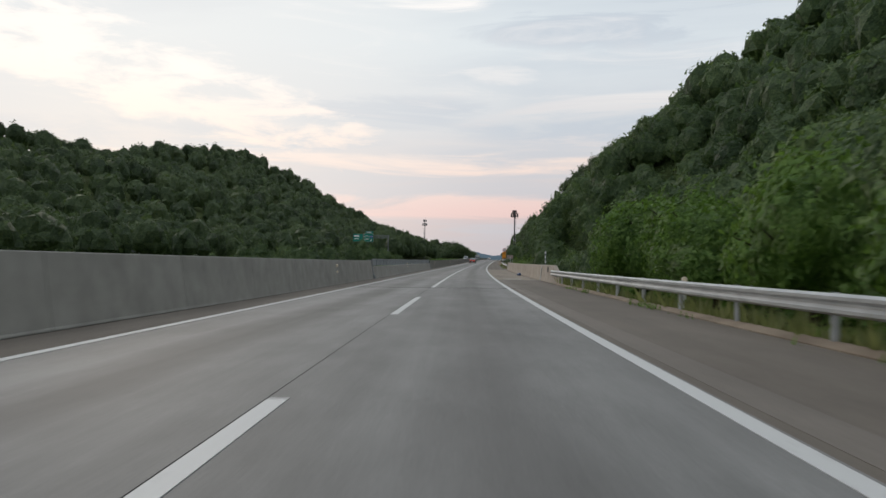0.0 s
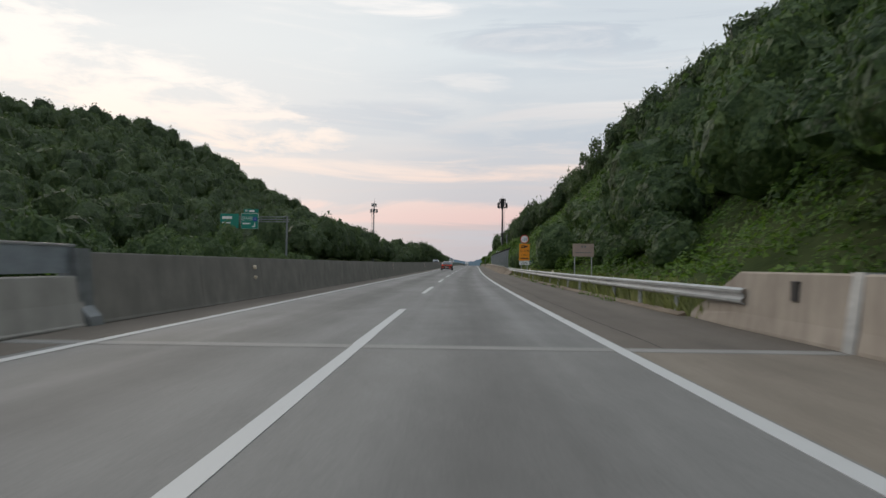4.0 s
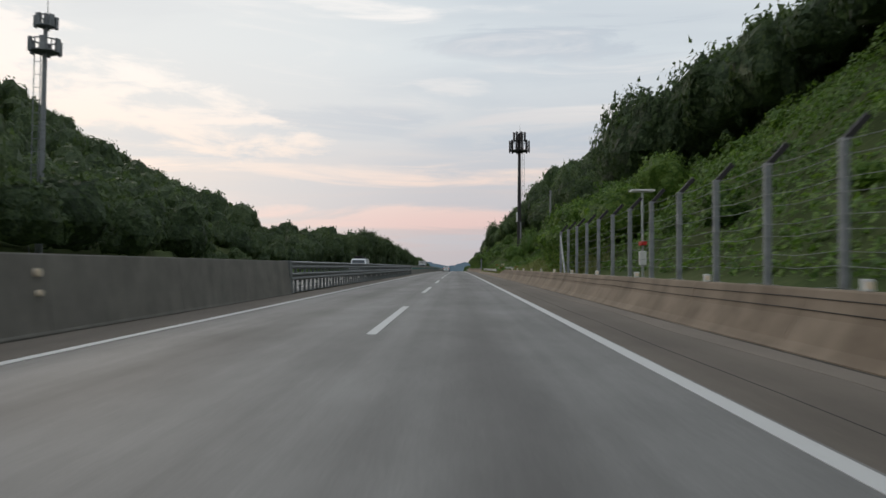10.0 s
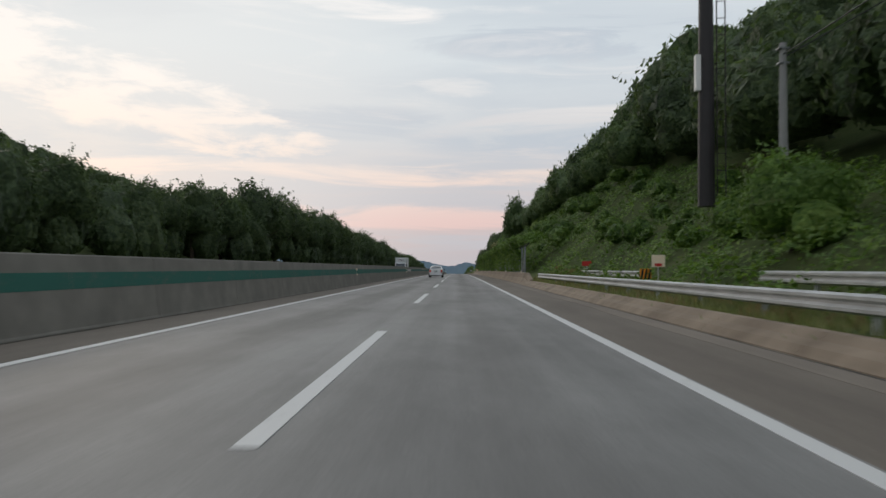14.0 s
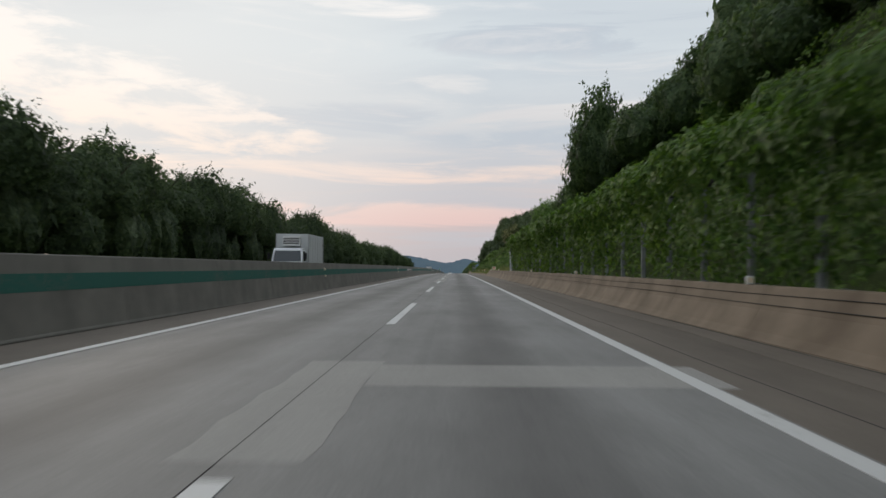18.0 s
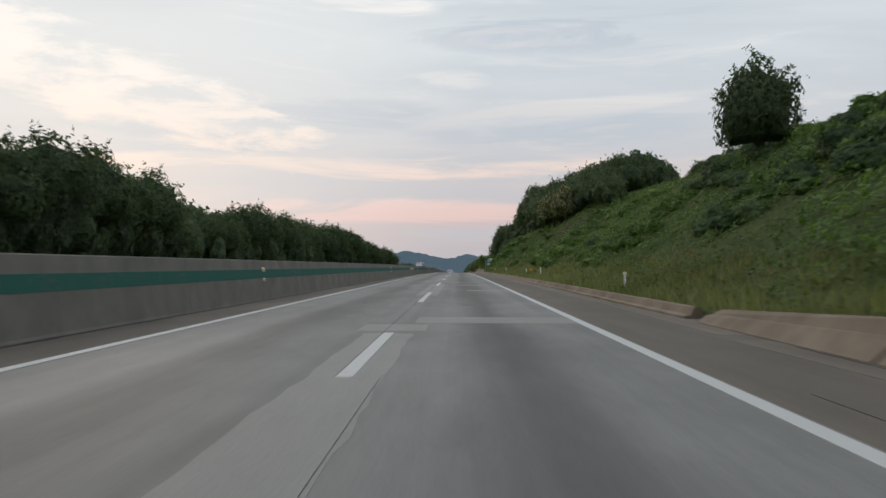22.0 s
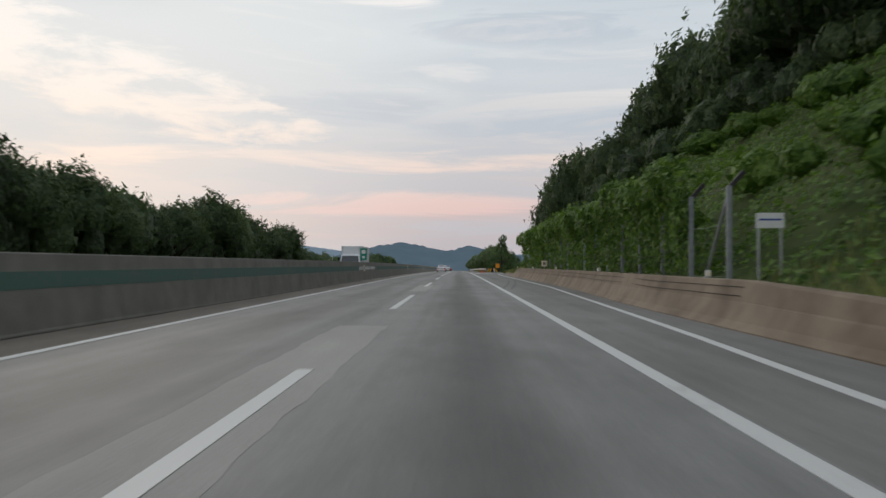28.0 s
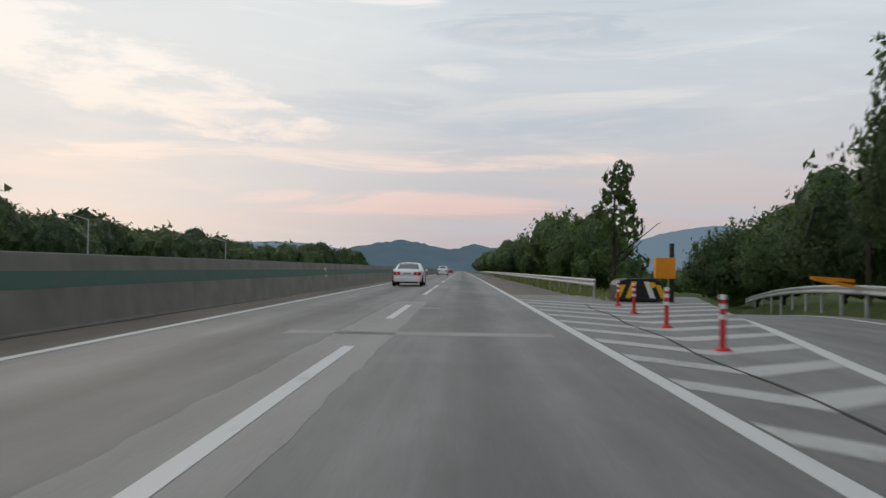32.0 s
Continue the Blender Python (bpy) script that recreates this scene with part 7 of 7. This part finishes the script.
M_LAMPDIM = material("tail_lamp_unlit", lambda t, b: (0.30, 0.015, 0.02), 0.2)
M_GREENPLATE = material("green_plate", plain((0.02, 0.13, 0.09)), 0.5)
M_CHROME = material("chrome_trim", metal_sheet((0.6, 0.6, 0.6)), 0.2, 0.9)


def wheel(parent, x, y, r, w, side):
    e = new("wheel")
    e.parent = parent
    e.matrix_basis = pose(x, y, r)
    bm = bmesh.new()
    ring = [(0.62 * r, -w / 2 + 0.02), (0.90 * r, -w / 2), (0.985 * r, -w / 2 + 0.03), (r, 0.0), (0.985 * r, w / 2 - 0.03), (0.90 * r, w / 2), (0.62 * r, w / 2 - 0.02)]
    n = 28
    vs = [[bm.verts.new((q[1], math.cos(i * 2 * math.pi / n) * q[0], math.sin(i * 2 * math.pi / n) * q[0])) for q in ring] for i in range(n)]
    for i in range(n):
        for j in range(len(ring) - 1):
            bm.faces.new((vs[i][j], vs[i][j + 1], vs[(i + 1) % n][j + 1], vs[(i + 1) % n][j]))
    part("tyre", bm, M_TYRE, e, smooth=True)
    bm = bmesh.new()
    tube(bm, (-w / 2 + 0.04, 0, 0), (w / 2 - 0.04, 0, 0), 0.63 * r, n=24)
    for k in range(5):
        a = k * 2 * math.pi / 5
        box(bm, (side * (w / 2 - 0.05), -0.035, 0.05), (side * (w / 2 - 0.015), 0.035, 0.60 * r))
        bmesh.ops.rotate(bm, cent=(0, 0, 0), matrix=Matrix.Rotation(a, 3, "X"), verts=bm.verts[-8:])
    part("rim", bm, M_RIM, e)
    return e


def sedan(s, lat, label, body_mat, lamp, style, L=4.6, W=1.75, Hc=1.44, wheel_r=0.32):
    """A saloon car seen from behind. y runs from its tail to its nose."""
    e = thing("car", road_pose(s, lat), label, "car", "cars on the road")
    k = L / 4.7
    ys = np.array([0.0, 0.05, 0.16, 0.40, 0.72, 0.95, 1.20, 1.50, 1.85, 2.20, 2.60, 2.95, 3.25, 3.50, 3.75, 4.10, 4.45, 4.62, 4.70]) * k
    top = np.array([0.84, 0.95, 1.005, 1.02, 1.03, 1.045, 1.16, 1.30, 1.405, 1.44, 1.45, 1.42, 1.30, 1.15, 1.00, 0.95, 0.86, 0.72, 0.60]) * Hc / 1.45
    half = np.array([0.80, 0.85, 0.91, 0.95, 0.98, 1.0, 1.0, 1.0, 1.0, 1.0, 1.0, 1.0, 1.0, 1.0, 0.99, 0.97, 0.90, 0.80, 0.66]) * W / 2
    topw = np.array([0.70, 0.74, 0.76, 0.77, 0.78, 0.76, 0.70, 0.65, 0.62, 0.61, 0.61, 0.62, 0.66, 0.71, 0.76, 0.80, 0.74, 0.64, 0.52]) * W / 1.75
    belt = np.where((ys > 0.9 * k) & (ys < 3.8 * k), 0.93 * Hc / 1.45, top - 0.07)
    low = np.interp(ys, (0, 0.3, 4.3, 4.7), (0.30, 0.22, 0.20, 0.27))

    def section(y):
        f = lambda a: float(np.interp(y, ys, a))
        h, t, tw, b, lo = f(half), f(top), f(topw), f(belt), f(low)
        b = min(b, t - 0.05)
        pts = [(h * 0.86, lo), (h * 0.97, lo + 0.10), (h, lo + 0.28), (h * 0.995, 0.60 * (b - lo) + lo + 0.12), (h * 0.965, b), (tw + 0.55 * (h * 0.965 - tw) * 0.25, b + (t - b) * 0.80), (tw * 0.86, t - 0.015), (tw * 0.45, t + 0.005), (0, t + 0.012)]
        return pts

    yy = np.unique(np.concatenate([ys, np.linspace(0, L, 44)]))
    rows = []
    for y in yy:
        p = section(y)
        rows.append([(-x, y, z) for x, z in p] + [(x, y, z) for x, z in p[-2::-1]])
    m = len(rows[0])
    v = [q for r0 in rows for q in r0]
    fc = [(i * m + j, i * m + j + 1, (i + 1) * m + j + 1, (i + 1) * m + j) for i in range(len(rows) - 1) for j in range(m - 1)]
    fc += [tuple(range(m))[::-1], tuple((len(rows) - 1) * m + j for j in range(m))]
    fc += [(i * m, (i + 1) * m, (i + 1) * m + m - 1, i * m + m - 1) for i in range(len(rows) - 1)]
    link_mesh("body", v, fc, body_mat, e, smooth=True)

    def skin(y, j, out=0.006):
        """A point on the body's right half, pushed outwards a little."""
        p = section(y)
        i = int(min(math.floor(j), len(p) - 2))
        f = j - i
        x, z = p[i][0] * (1 - f) + p[i + 1][0] * f, p[i][1] * (1 - f) + p[i + 1][1] * f
        return x + out, y, z + out * 0.6

    def patch_of(name, y_list, j_list, mat, mirror=False, lab="", sides=(1,)):
        for sg in sides:
            vv, nn = [], len(j_list)
            for y in y_list:
                for j in j_list:
                    x, yq, z = skin(y, j)
                    vv.append((sg * x, yq, z))
            ff = [(i * nn + q, i * nn + q + 1, (i + 1) * nn + q + 1, (i + 1) * nn + q) for i in range(len(y_list) - 1) for q in range(nn - 1)]
            link_mesh(name, vv, ff, mat, e, lab, smooth=True)

    # side windows, following the cabin's side
    patch_of("side_window", np.linspace(1.42, 2.30, 9) * k, np.linspace(4.15, 5.0, 4), M_GLASS, sides=(1, -1), lab="tinted rear side window")
    patch_of("side_window", np.linspace(2.38, 3.30, 9) * k, np.linspace(4.15, 4.95, 4), M_GLASS, sides=(1, -1), lab="tinted front side window")

    def screen_of(name, y0, y1, lab):
        vv = []
        yl = np.linspace(y0, y1, 9)
        fr = np.linspace(-1, 1, 11)
        for y in yl:
            p = section(y)
            tw = p[6][0] * 0.99
            for q in fr:
                z = float(np.interp(abs(q) * tw, [p[8][0], p[7][0], p[6][0]], [p[8][1], p[7][1], p[6][1]]))
                vv.append((q * tw, y - (0.012 if y < 2.4 * k else -0.012), z + 0.012))
        ff = [(i * 11 + j, i * 11 + j + 1, (i + 1) * 11 + j + 1, (i + 1) * 11 + j) for i in range(8) for j in range(10)]
        link_mesh(name, vv, ff, M_GLASS, e, lab, smooth=True)

    screen_of("rear_window", 1.0 * k, 1.80 * k, "sloping tinted rear window")
    screen_of("windscreen", 3.05 * k, 3.72 * k, "sloping windscreen")
    hw = W / 2
    for x in (-1, 1):
        for y in (0.88 * k, 3.72 * k):
            # no hollow is cut: a black disc stands for the arch's shade
            bm = bmesh.new()
            tube(bm, (x * (hw - 0.12), y, wheel_r), (x * (hw + 0.004), y, wheel_r), wheel_r * 1.15, n=30)
            part("wheel_arch", bm, M_TRIM, e)
            wheel(e, x * (hw - 0.09), y, wheel_r, 0.21, x)
        bm = bmesh.new()
        box(bm, (-0.09, -0.05, -0.06), (0.09, 0.06, 0.07), 0.03)
        part("mirror", bm, M_TRIM if style == "old" else body_mat, e).matrix_basis = pose(x * (hw + 0.10), 3.05 * k, 0.98)
        for y in (1.62 * k, 2.52 * k):
            bm = bmesh.new()
            box(bm, (-0.012, -0.10, -0.018), (0.012, 0.10, 0.018), 0.006)
            part("door_handle", bm, M_CHROME if style == "black" else body_mat, e).matrix_basis = pose(x * (hw * 0.985 + 0.012), y, 0.83)
        bm = bmesh.new()
        box(bm, (-0.012, 1.25 * k, 0.34), (0.012, 3.3 * k, 0.42), 0.006)
        part("sill_trim", bm, body_mat, e).matrix_basis = pose(x * (hw + 0.003), 0, -0.08)
    # tail
    bm = bmesh.new()
    box(bm, (-hw * 0.83, -0.06, 0.28), (hw * 0.83, 0.12, 0.56), 0.05)
    part("bumper", bm, body_mat, e)
    bm = bmesh.new()
    box(bm, (-hw * 0.70, -0.03, 0.20), (hw * 0.70, 0.2, 0.30), 0.02)
    part("lower_trim", bm, M_TRIM, e)
    if style == "black":
        bm = bmesh.new()
        box(bm, (-hw * 0.46, -0.045, 0.785), (hw * 0.46, 0.06, 0.825), 0.01)
        part("light_bar", bm, lamp, e, "thin red light bar across the tail")
        for x in (-1, 1):
            for grow, depth, stuff_mat, kind in ((1.0, 0.0, M_LAMPDIM, "tail_lamp"), (0.62, 0.012, lamp, "lit_strip")):
                mid_x, mid_z = 0.68, 0.80
                shape = [(0.90, 0.885), (0.90, 0.735), (0.60, 0.725), (0.40, 0.785), (0.40, 0.825), (0.60, 0.875)]
                bm = bmesh.new()
                prism(bm, [(x * hw * (mid_x + (q - mid_x) * grow), mid_z + (z - mid_z) * grow) for q, z in shape], -0.035 - depth, 0.10)
                part(kind, bm, stuff_mat, e)
            # bumper reflector, no lamp itself, given the tail lamp's glow
            bm = bmesh.new()
            box(bm, (min(x * hw * 0.80, x * hw * 0.45), -0.075, 0.44), (max(x * hw * 0.80, x * hw * 0.45), -0.05, 0.47))
            part("reflector", bm, M_LAMP, e)
            bm = bmesh.new()
            tube(bm, (x * hw * 0.62, -0.08, 0.31), (x * hw * 0.62, 0.05, 0.31), 0.055, n=14)
            part("exhaust", bm, M_CHROME, e)
        bm = bmesh.new()
        box(bm, (-0.03, 0.9 * 2.0, 1.42), (0.03, 0.9 * 2.0 + 0.16, 1.50), 0.02)
        part("roof_fin", bm, body_mat, e)
    else:
        z0, z1 = (0.64, 0.95) if style == "old" else (0.70, 0.88)
        x1 = 0.50 if style == "old" else 0.30
        for x in (-1, 1):
            bm = bmesh.new()
            xo, xi = x * hw * 0.90, x * hw * (0.67 if style == "old" else 0.44)
            box(bm, (min(xo, xi), -0.035, z0), (max(xo, xi), 0.12, z1), 0.035)
            lampo = part("tail_lamp", bm, M_LAMPDIM, e)
            bm = bmesh.new()
            xm = (xo + xi) / 2
            tube(bm, (xm, -0.045, (z0 + z1) / 2), (xm, -0.03, (z0 + z1) / 2), 0.055 if style == "old" else 0.05, n=16)
            part("lit_bulb", bm, lamp, e)
            if style != "old":
                # this reflector strip shares the lamp material, so it glows with it
                bm = bmesh.new()
                box(bm, (min(x * hw * 0.84, x * hw * 0.62), -0.075, 0.43), (max(x * hw * 0.84, x * hw * 0.62), -0.055, 0.465))
                part("reflector", bm, lamp, e)
        if style == "old":
            bm = bmesh.new()
            box(bm, (-hw * 0.80, 0.04, 1.09), (hw * 0.80, 0.26, 1.125), 0.015)
            part("spoiler", bm, body_mat, e)
            for x in (-1, 1):
                bm = bmesh.new()
                box(bm, (x * hw * 0.68 - 0.04, 0.08, 1.0), (x * hw * 0.68 + 0.04, 0.2, 1.095), 0.01)
                part("spoiler_foot", bm, body_mat, e)
            bm = bmesh.new()
            box(bm, (-0.12, 0.03, 1.115), (0.12, 0.06, 1.14))
            part("brake_light", bm, M_TRIM, e)
            bm = bmesh.new()
            box(bm, (-0.35, -0.02, 0.855), (0.35, 0.03, 0.88), 0.008)
            part("boot_trim", bm, M_CHROME, e)
        bm = bmesh.new()
        tube(bm, (0.45, -0.05, 0.26), (0.45, 0.1, 0.26), 0.04, n=12)
        part("exhaust", bm, M_CHROME, e)
    pz, pw, ph = (0.72, 0.17, 0.085) if style == "old" else ((0.80, 0.27, 0.065) if style == "new" else (0.52, 0.27, 0.065))
    bm = bmesh.new()
    box(bm, (-pw, -0.085 if style == "black" else -0.045, pz - ph), (pw, 0.02, pz + ph), 0.008)
    pl = part("number_plate", bm, M_GREENPLATE if style == "old" else M_PLATEWHITE, e)
    yb = -0.086 if style == "black" else -0.046
    for x0, x1 in ((-0.75, -0.45), (-0.3, 0.0), (0.1, 0.35), (0.45, 0.75)):
        bm = bmesh.new()
        box(bm, (x0 * pw, yb - 0.003, pz - ph * 0.5), (x1 * pw, yb, pz + ph * 0.45))
        part("plate_bar", bm, M_PLATEWHITE if style == "old" else M_TRIM, pl)
    return e


sedan(234.7, -1.90, "black saloon car with a lit red light bar across its tail", M_CARBLACK, M_LAMP, "black", 4.9, 1.86, 1.46, 0.34)
sedan(468.3, -1.32, "older white saloon with boot spoiler and green number plate", M_CARWHITE, M_LAMP, "old", 4.5, 1.73, 1.45, 0.30)
sedan(921.5, -1.75, "white saloon car with slim tail lamps", M_CARWHITE, M_LAMP, "new", 4.9, 1.86, 1.46, 0.33)
sedan(1012, -1.8, "white car far ahead in the outer lane", M_CARWHITE, M_LAMPDIM, "new", 4.5, 1.8, 1.62, 0.32)
sedan(1095, -1.8, "red car far ahead in the outer lane", M_CARRED, M_LAMP, "new", 4.4, 1.8, 1.48, 0.32)


def truck(s, lat, label, box_len=6.2, box_h=2.45, cab_mat=None, deflector=False, W=2.3):
    """A box lorry that faces the camera. y runs from its nose (0) back along the box."""
    cab_mat = cab_mat or M_CARWHITE
    e = thing("truck", road_pose(s, lat), label, "truck", "lorries on the opposite lanes")
    hw = W / 2
    bm = bmesh.new()
    prof = [(0.0, 0.45), (0.0, 1.25), (0.10, 1.45), (0.42, 2.30), (0.60, 2.42), (1.70, 2.45), (1.70, 0.45)]
    a = [bm.verts.new((-hw * (0.97 if z < 1.5 else 0.90), y, z)) for y, z in prof]
    b = [bm.verts.new((hw * (0.97 if z < 1.5 else 0.90), y, z)) for y, z in prof]
    n = len(prof)
    for i in range(n):
        bm.faces.new((a[i], a[(i + 1) % n], b[(i + 1) % n], b[i]))
    bm.faces.new(a[::-1]), bm.faces.new(b)
    bmesh.ops.recalc_face_normals(bm, faces=bm.faces[:])
    bmesh.ops.bevel(bm, geom=bm.edges[:], offset=0.05, segments=2, affect="EDGES")
    part("cab", bm, cab_mat, e)
    link_mesh("windscreen", [(-hw * 0.86, 0.085, 1.48), (hw * 0.86, 0.085, 1.48), (hw * 0.80, 0.375, 2.24), (-hw * 0.80, 0.375, 2.24)], [(0, 1, 2, 3)], M_GLASS, e, "blue-tinted sloping windscreen")
    for x in (-1, 1):
        link_mesh("side_window", [(x * hw * 0.985, 0.45, 1.5), (x * hw * 0.985, 1.35, 1.5), (x * hw * 0.915, 1.35, 2.2), (x * hw * 0.915, 0.62, 2.2)], [(0, 1, 2, 3)], M_GLASS, e)
        bm = bmesh.new()
        box(bm, (-0.09, -0.04, -0.22), (0.09, 0.05, 0.22), 0.02)
        part("mirror", bm, M_TRIM, e).matrix_basis = pose(x * (hw + 0.16), 0.15, 1.85)
        bm = bmesh.new()
        box(bm, (-0.20, -0.03, -0.09), (0.20, 0.05, 0.09), 0.03)
        part("headlamp", bm, M_PLATEWHITE, e).matrix_basis = pose(x * hw * 0.70, 0.0, 0.82)
    bm = bmesh.new()
    box(bm, (-hw * 0.75, -0.03, 1.02), (hw * 0.75, 0.03, 1.20), 0.02)
    part("grille", bm, M_TRIM, e)
    bm = bmesh.new()
    box(bm, (-hw * 0.97, -0.08, 0.40), (hw * 0.97, 0.12, 0.66), 0.04)
    part("bumper", bm, M_TRIM, e)
    bm = bmesh.new()
    box(bm, (-hw * 1.03, 1.95, 1.05), (hw * 1.03, 1.95 + box_len, 1.05 + box_h), 0.03)
    part("cargo_box", bm, M_BOXWHITE, e, "white insulated cargo box")
    for y in (1.97, 1.95 + box_len - 0.02):
        for x in (-1, 1):
            bm = bmesh.new()
            box(bm, (x * hw * 1.03 - 0.04, y - 0.05, 1.03), (x * hw * 1.03 + 0.04, y + 0.05, 1.07 + box_h), 0.01)
            part("corner_post", bm, M_GALV, e)
    for i in range(6):
        for x in (-1, 1):
            bm = bmesh.new()
            box(bm, (x * hw * 1.03 - 0.012, 2.6 + i * (box_len - 1.0) / 5, 1.1), (x * hw * 1.03 + 0.012, 2.66 + i * (box_len - 1.0) / 5, 1.0 + box_h), 0.004)
            part("panel_seam", bm, M_GALV, e)
    bm = bmesh.new()
    box(bm, (-hw * 0.55, 1.55, 2.62), (hw * 0.55, 1.94, 3.30), 0.05)
    part("cooling_unit", bm, M_PLATEWHITE, e)
    for i in range(4):
        bm = bmesh.new()
        box(bm, (-hw * 0.5, 1.53, 2.74 + i * 0.13), (hw * 0.5, 1.55, 2.80 + i * 0.13))
        part("vent_slat", bm, M_TRIM, e)
    if deflector:
        bm = bmesh.new()
        prism(bm, [(-hw * 0.85, 2.42), (hw * 0.85, 2.42), (hw * 0.7, 3.35), (-hw * 0.7, 3.35)], 0.9, 1.5)
        part("wind_deflector", bm, M_CARWHITE, e)
    bm = bmesh.new()
    box(bm, (-0.45, 0.6, 0.6), (0.45, 1.9 + box_len, 0.95), 0.02)
    part("chassis", bm, M_TRIM, e)
    for y in (0.95, 1.95 + box_len * 0.72):
        for x in (-1, 1):
            wheel(e, x * (hw - 0.18), y, 0.44, 0.28, x)
    return e


truck(537.5, -10.7, "white refrigerated box lorry on the opposite lanes")
truck(852.5, -11.4, "white box lorry with roof deflector on the opposite lanes", 7.4, 2.4, M_CARWHITE, True, 2.45)


def van(s, lat, label):
    e = thing("van", road_pose(s, lat), label, "van", "lorries on the opposite lanes")
    bm = bmesh.new()
    prof = [(0.0, 0.35), (0.0, 0.85), (0.55, 1.08), (1.25, 1.85), (1.5, 1.95), (4.7, 1.95), (4.8, 1.7), (4.8, 0.35)]
    a = [bm.verts.new((-0.9 if z < 1.2 else -0.80, y, z)) for y, z in prof]
    b = [bm.verts.new((0.9 if z < 1.2 else 0.80, y, z)) for y, z in prof]
    for i in range(len(prof)):
        bm.faces.new((a[i], a[(i + 1) % len(prof)], b[(i + 1) % len(prof)], b[i]))
    bm.faces.new(a[::-1]), bm.faces.new(b)
    bmesh.ops.recalc_face_normals(bm, faces=bm.faces[:])
    bmesh.ops.bevel(bm, geom=bm.edges[:], offset=0.06, segments=2, affect="EDGES")
    part("body", bm, M_CARWHITE, e)
    link_mesh("windscreen", [(-0.74, 0.60, 1.14), (0.74, 0.60, 1.14), (0.70, 1.18, 1.80), (-0.70, 1.18, 1.80)], [(0, 1, 2, 3)], M_GLASS, e)
    for x in (-1, 1):
        link_mesh("side_window", [(x * 0.875, 1.1, 1.15), (x * 0.875, 2.2, 1.15), (x * 0.82, 2.2, 1.75), (x * 0.82, 1.5, 1.75)], [(0, 1, 2, 3)], M_GLASS, e)
        bm = bmesh.new()
        box(bm, (x * 0.62 - 0.16, -0.03, 0.66), (x * 0.62 + 0.16, 0.05, 0.84), 0.03)
        part("headlamp", bm, M_PLATEWHITE, e)
        for y in (0.85, 3.9):
            wheel(e, x * 0.80, y, 0.33, 0.2, x)
    for i in range(2):
        bm = bmesh.new()
        tube(bm, (-0.7, 1.9 + i * 1.8, 2.02), (0.7, 1.9 + i * 1.8, 2.02), 0.025, n=8)
        part("roof_bar", bm, M_TRIM, e)
    bm = bmesh.new()
    box(bm, (-0.6, 1.8, 2.04), (0.3, 3.6, 2.22), 0.05)
    part("roof_load", bm, M_TRIM, e)


van(352, -9.7, "white van with a roof load on the opposite lanes")
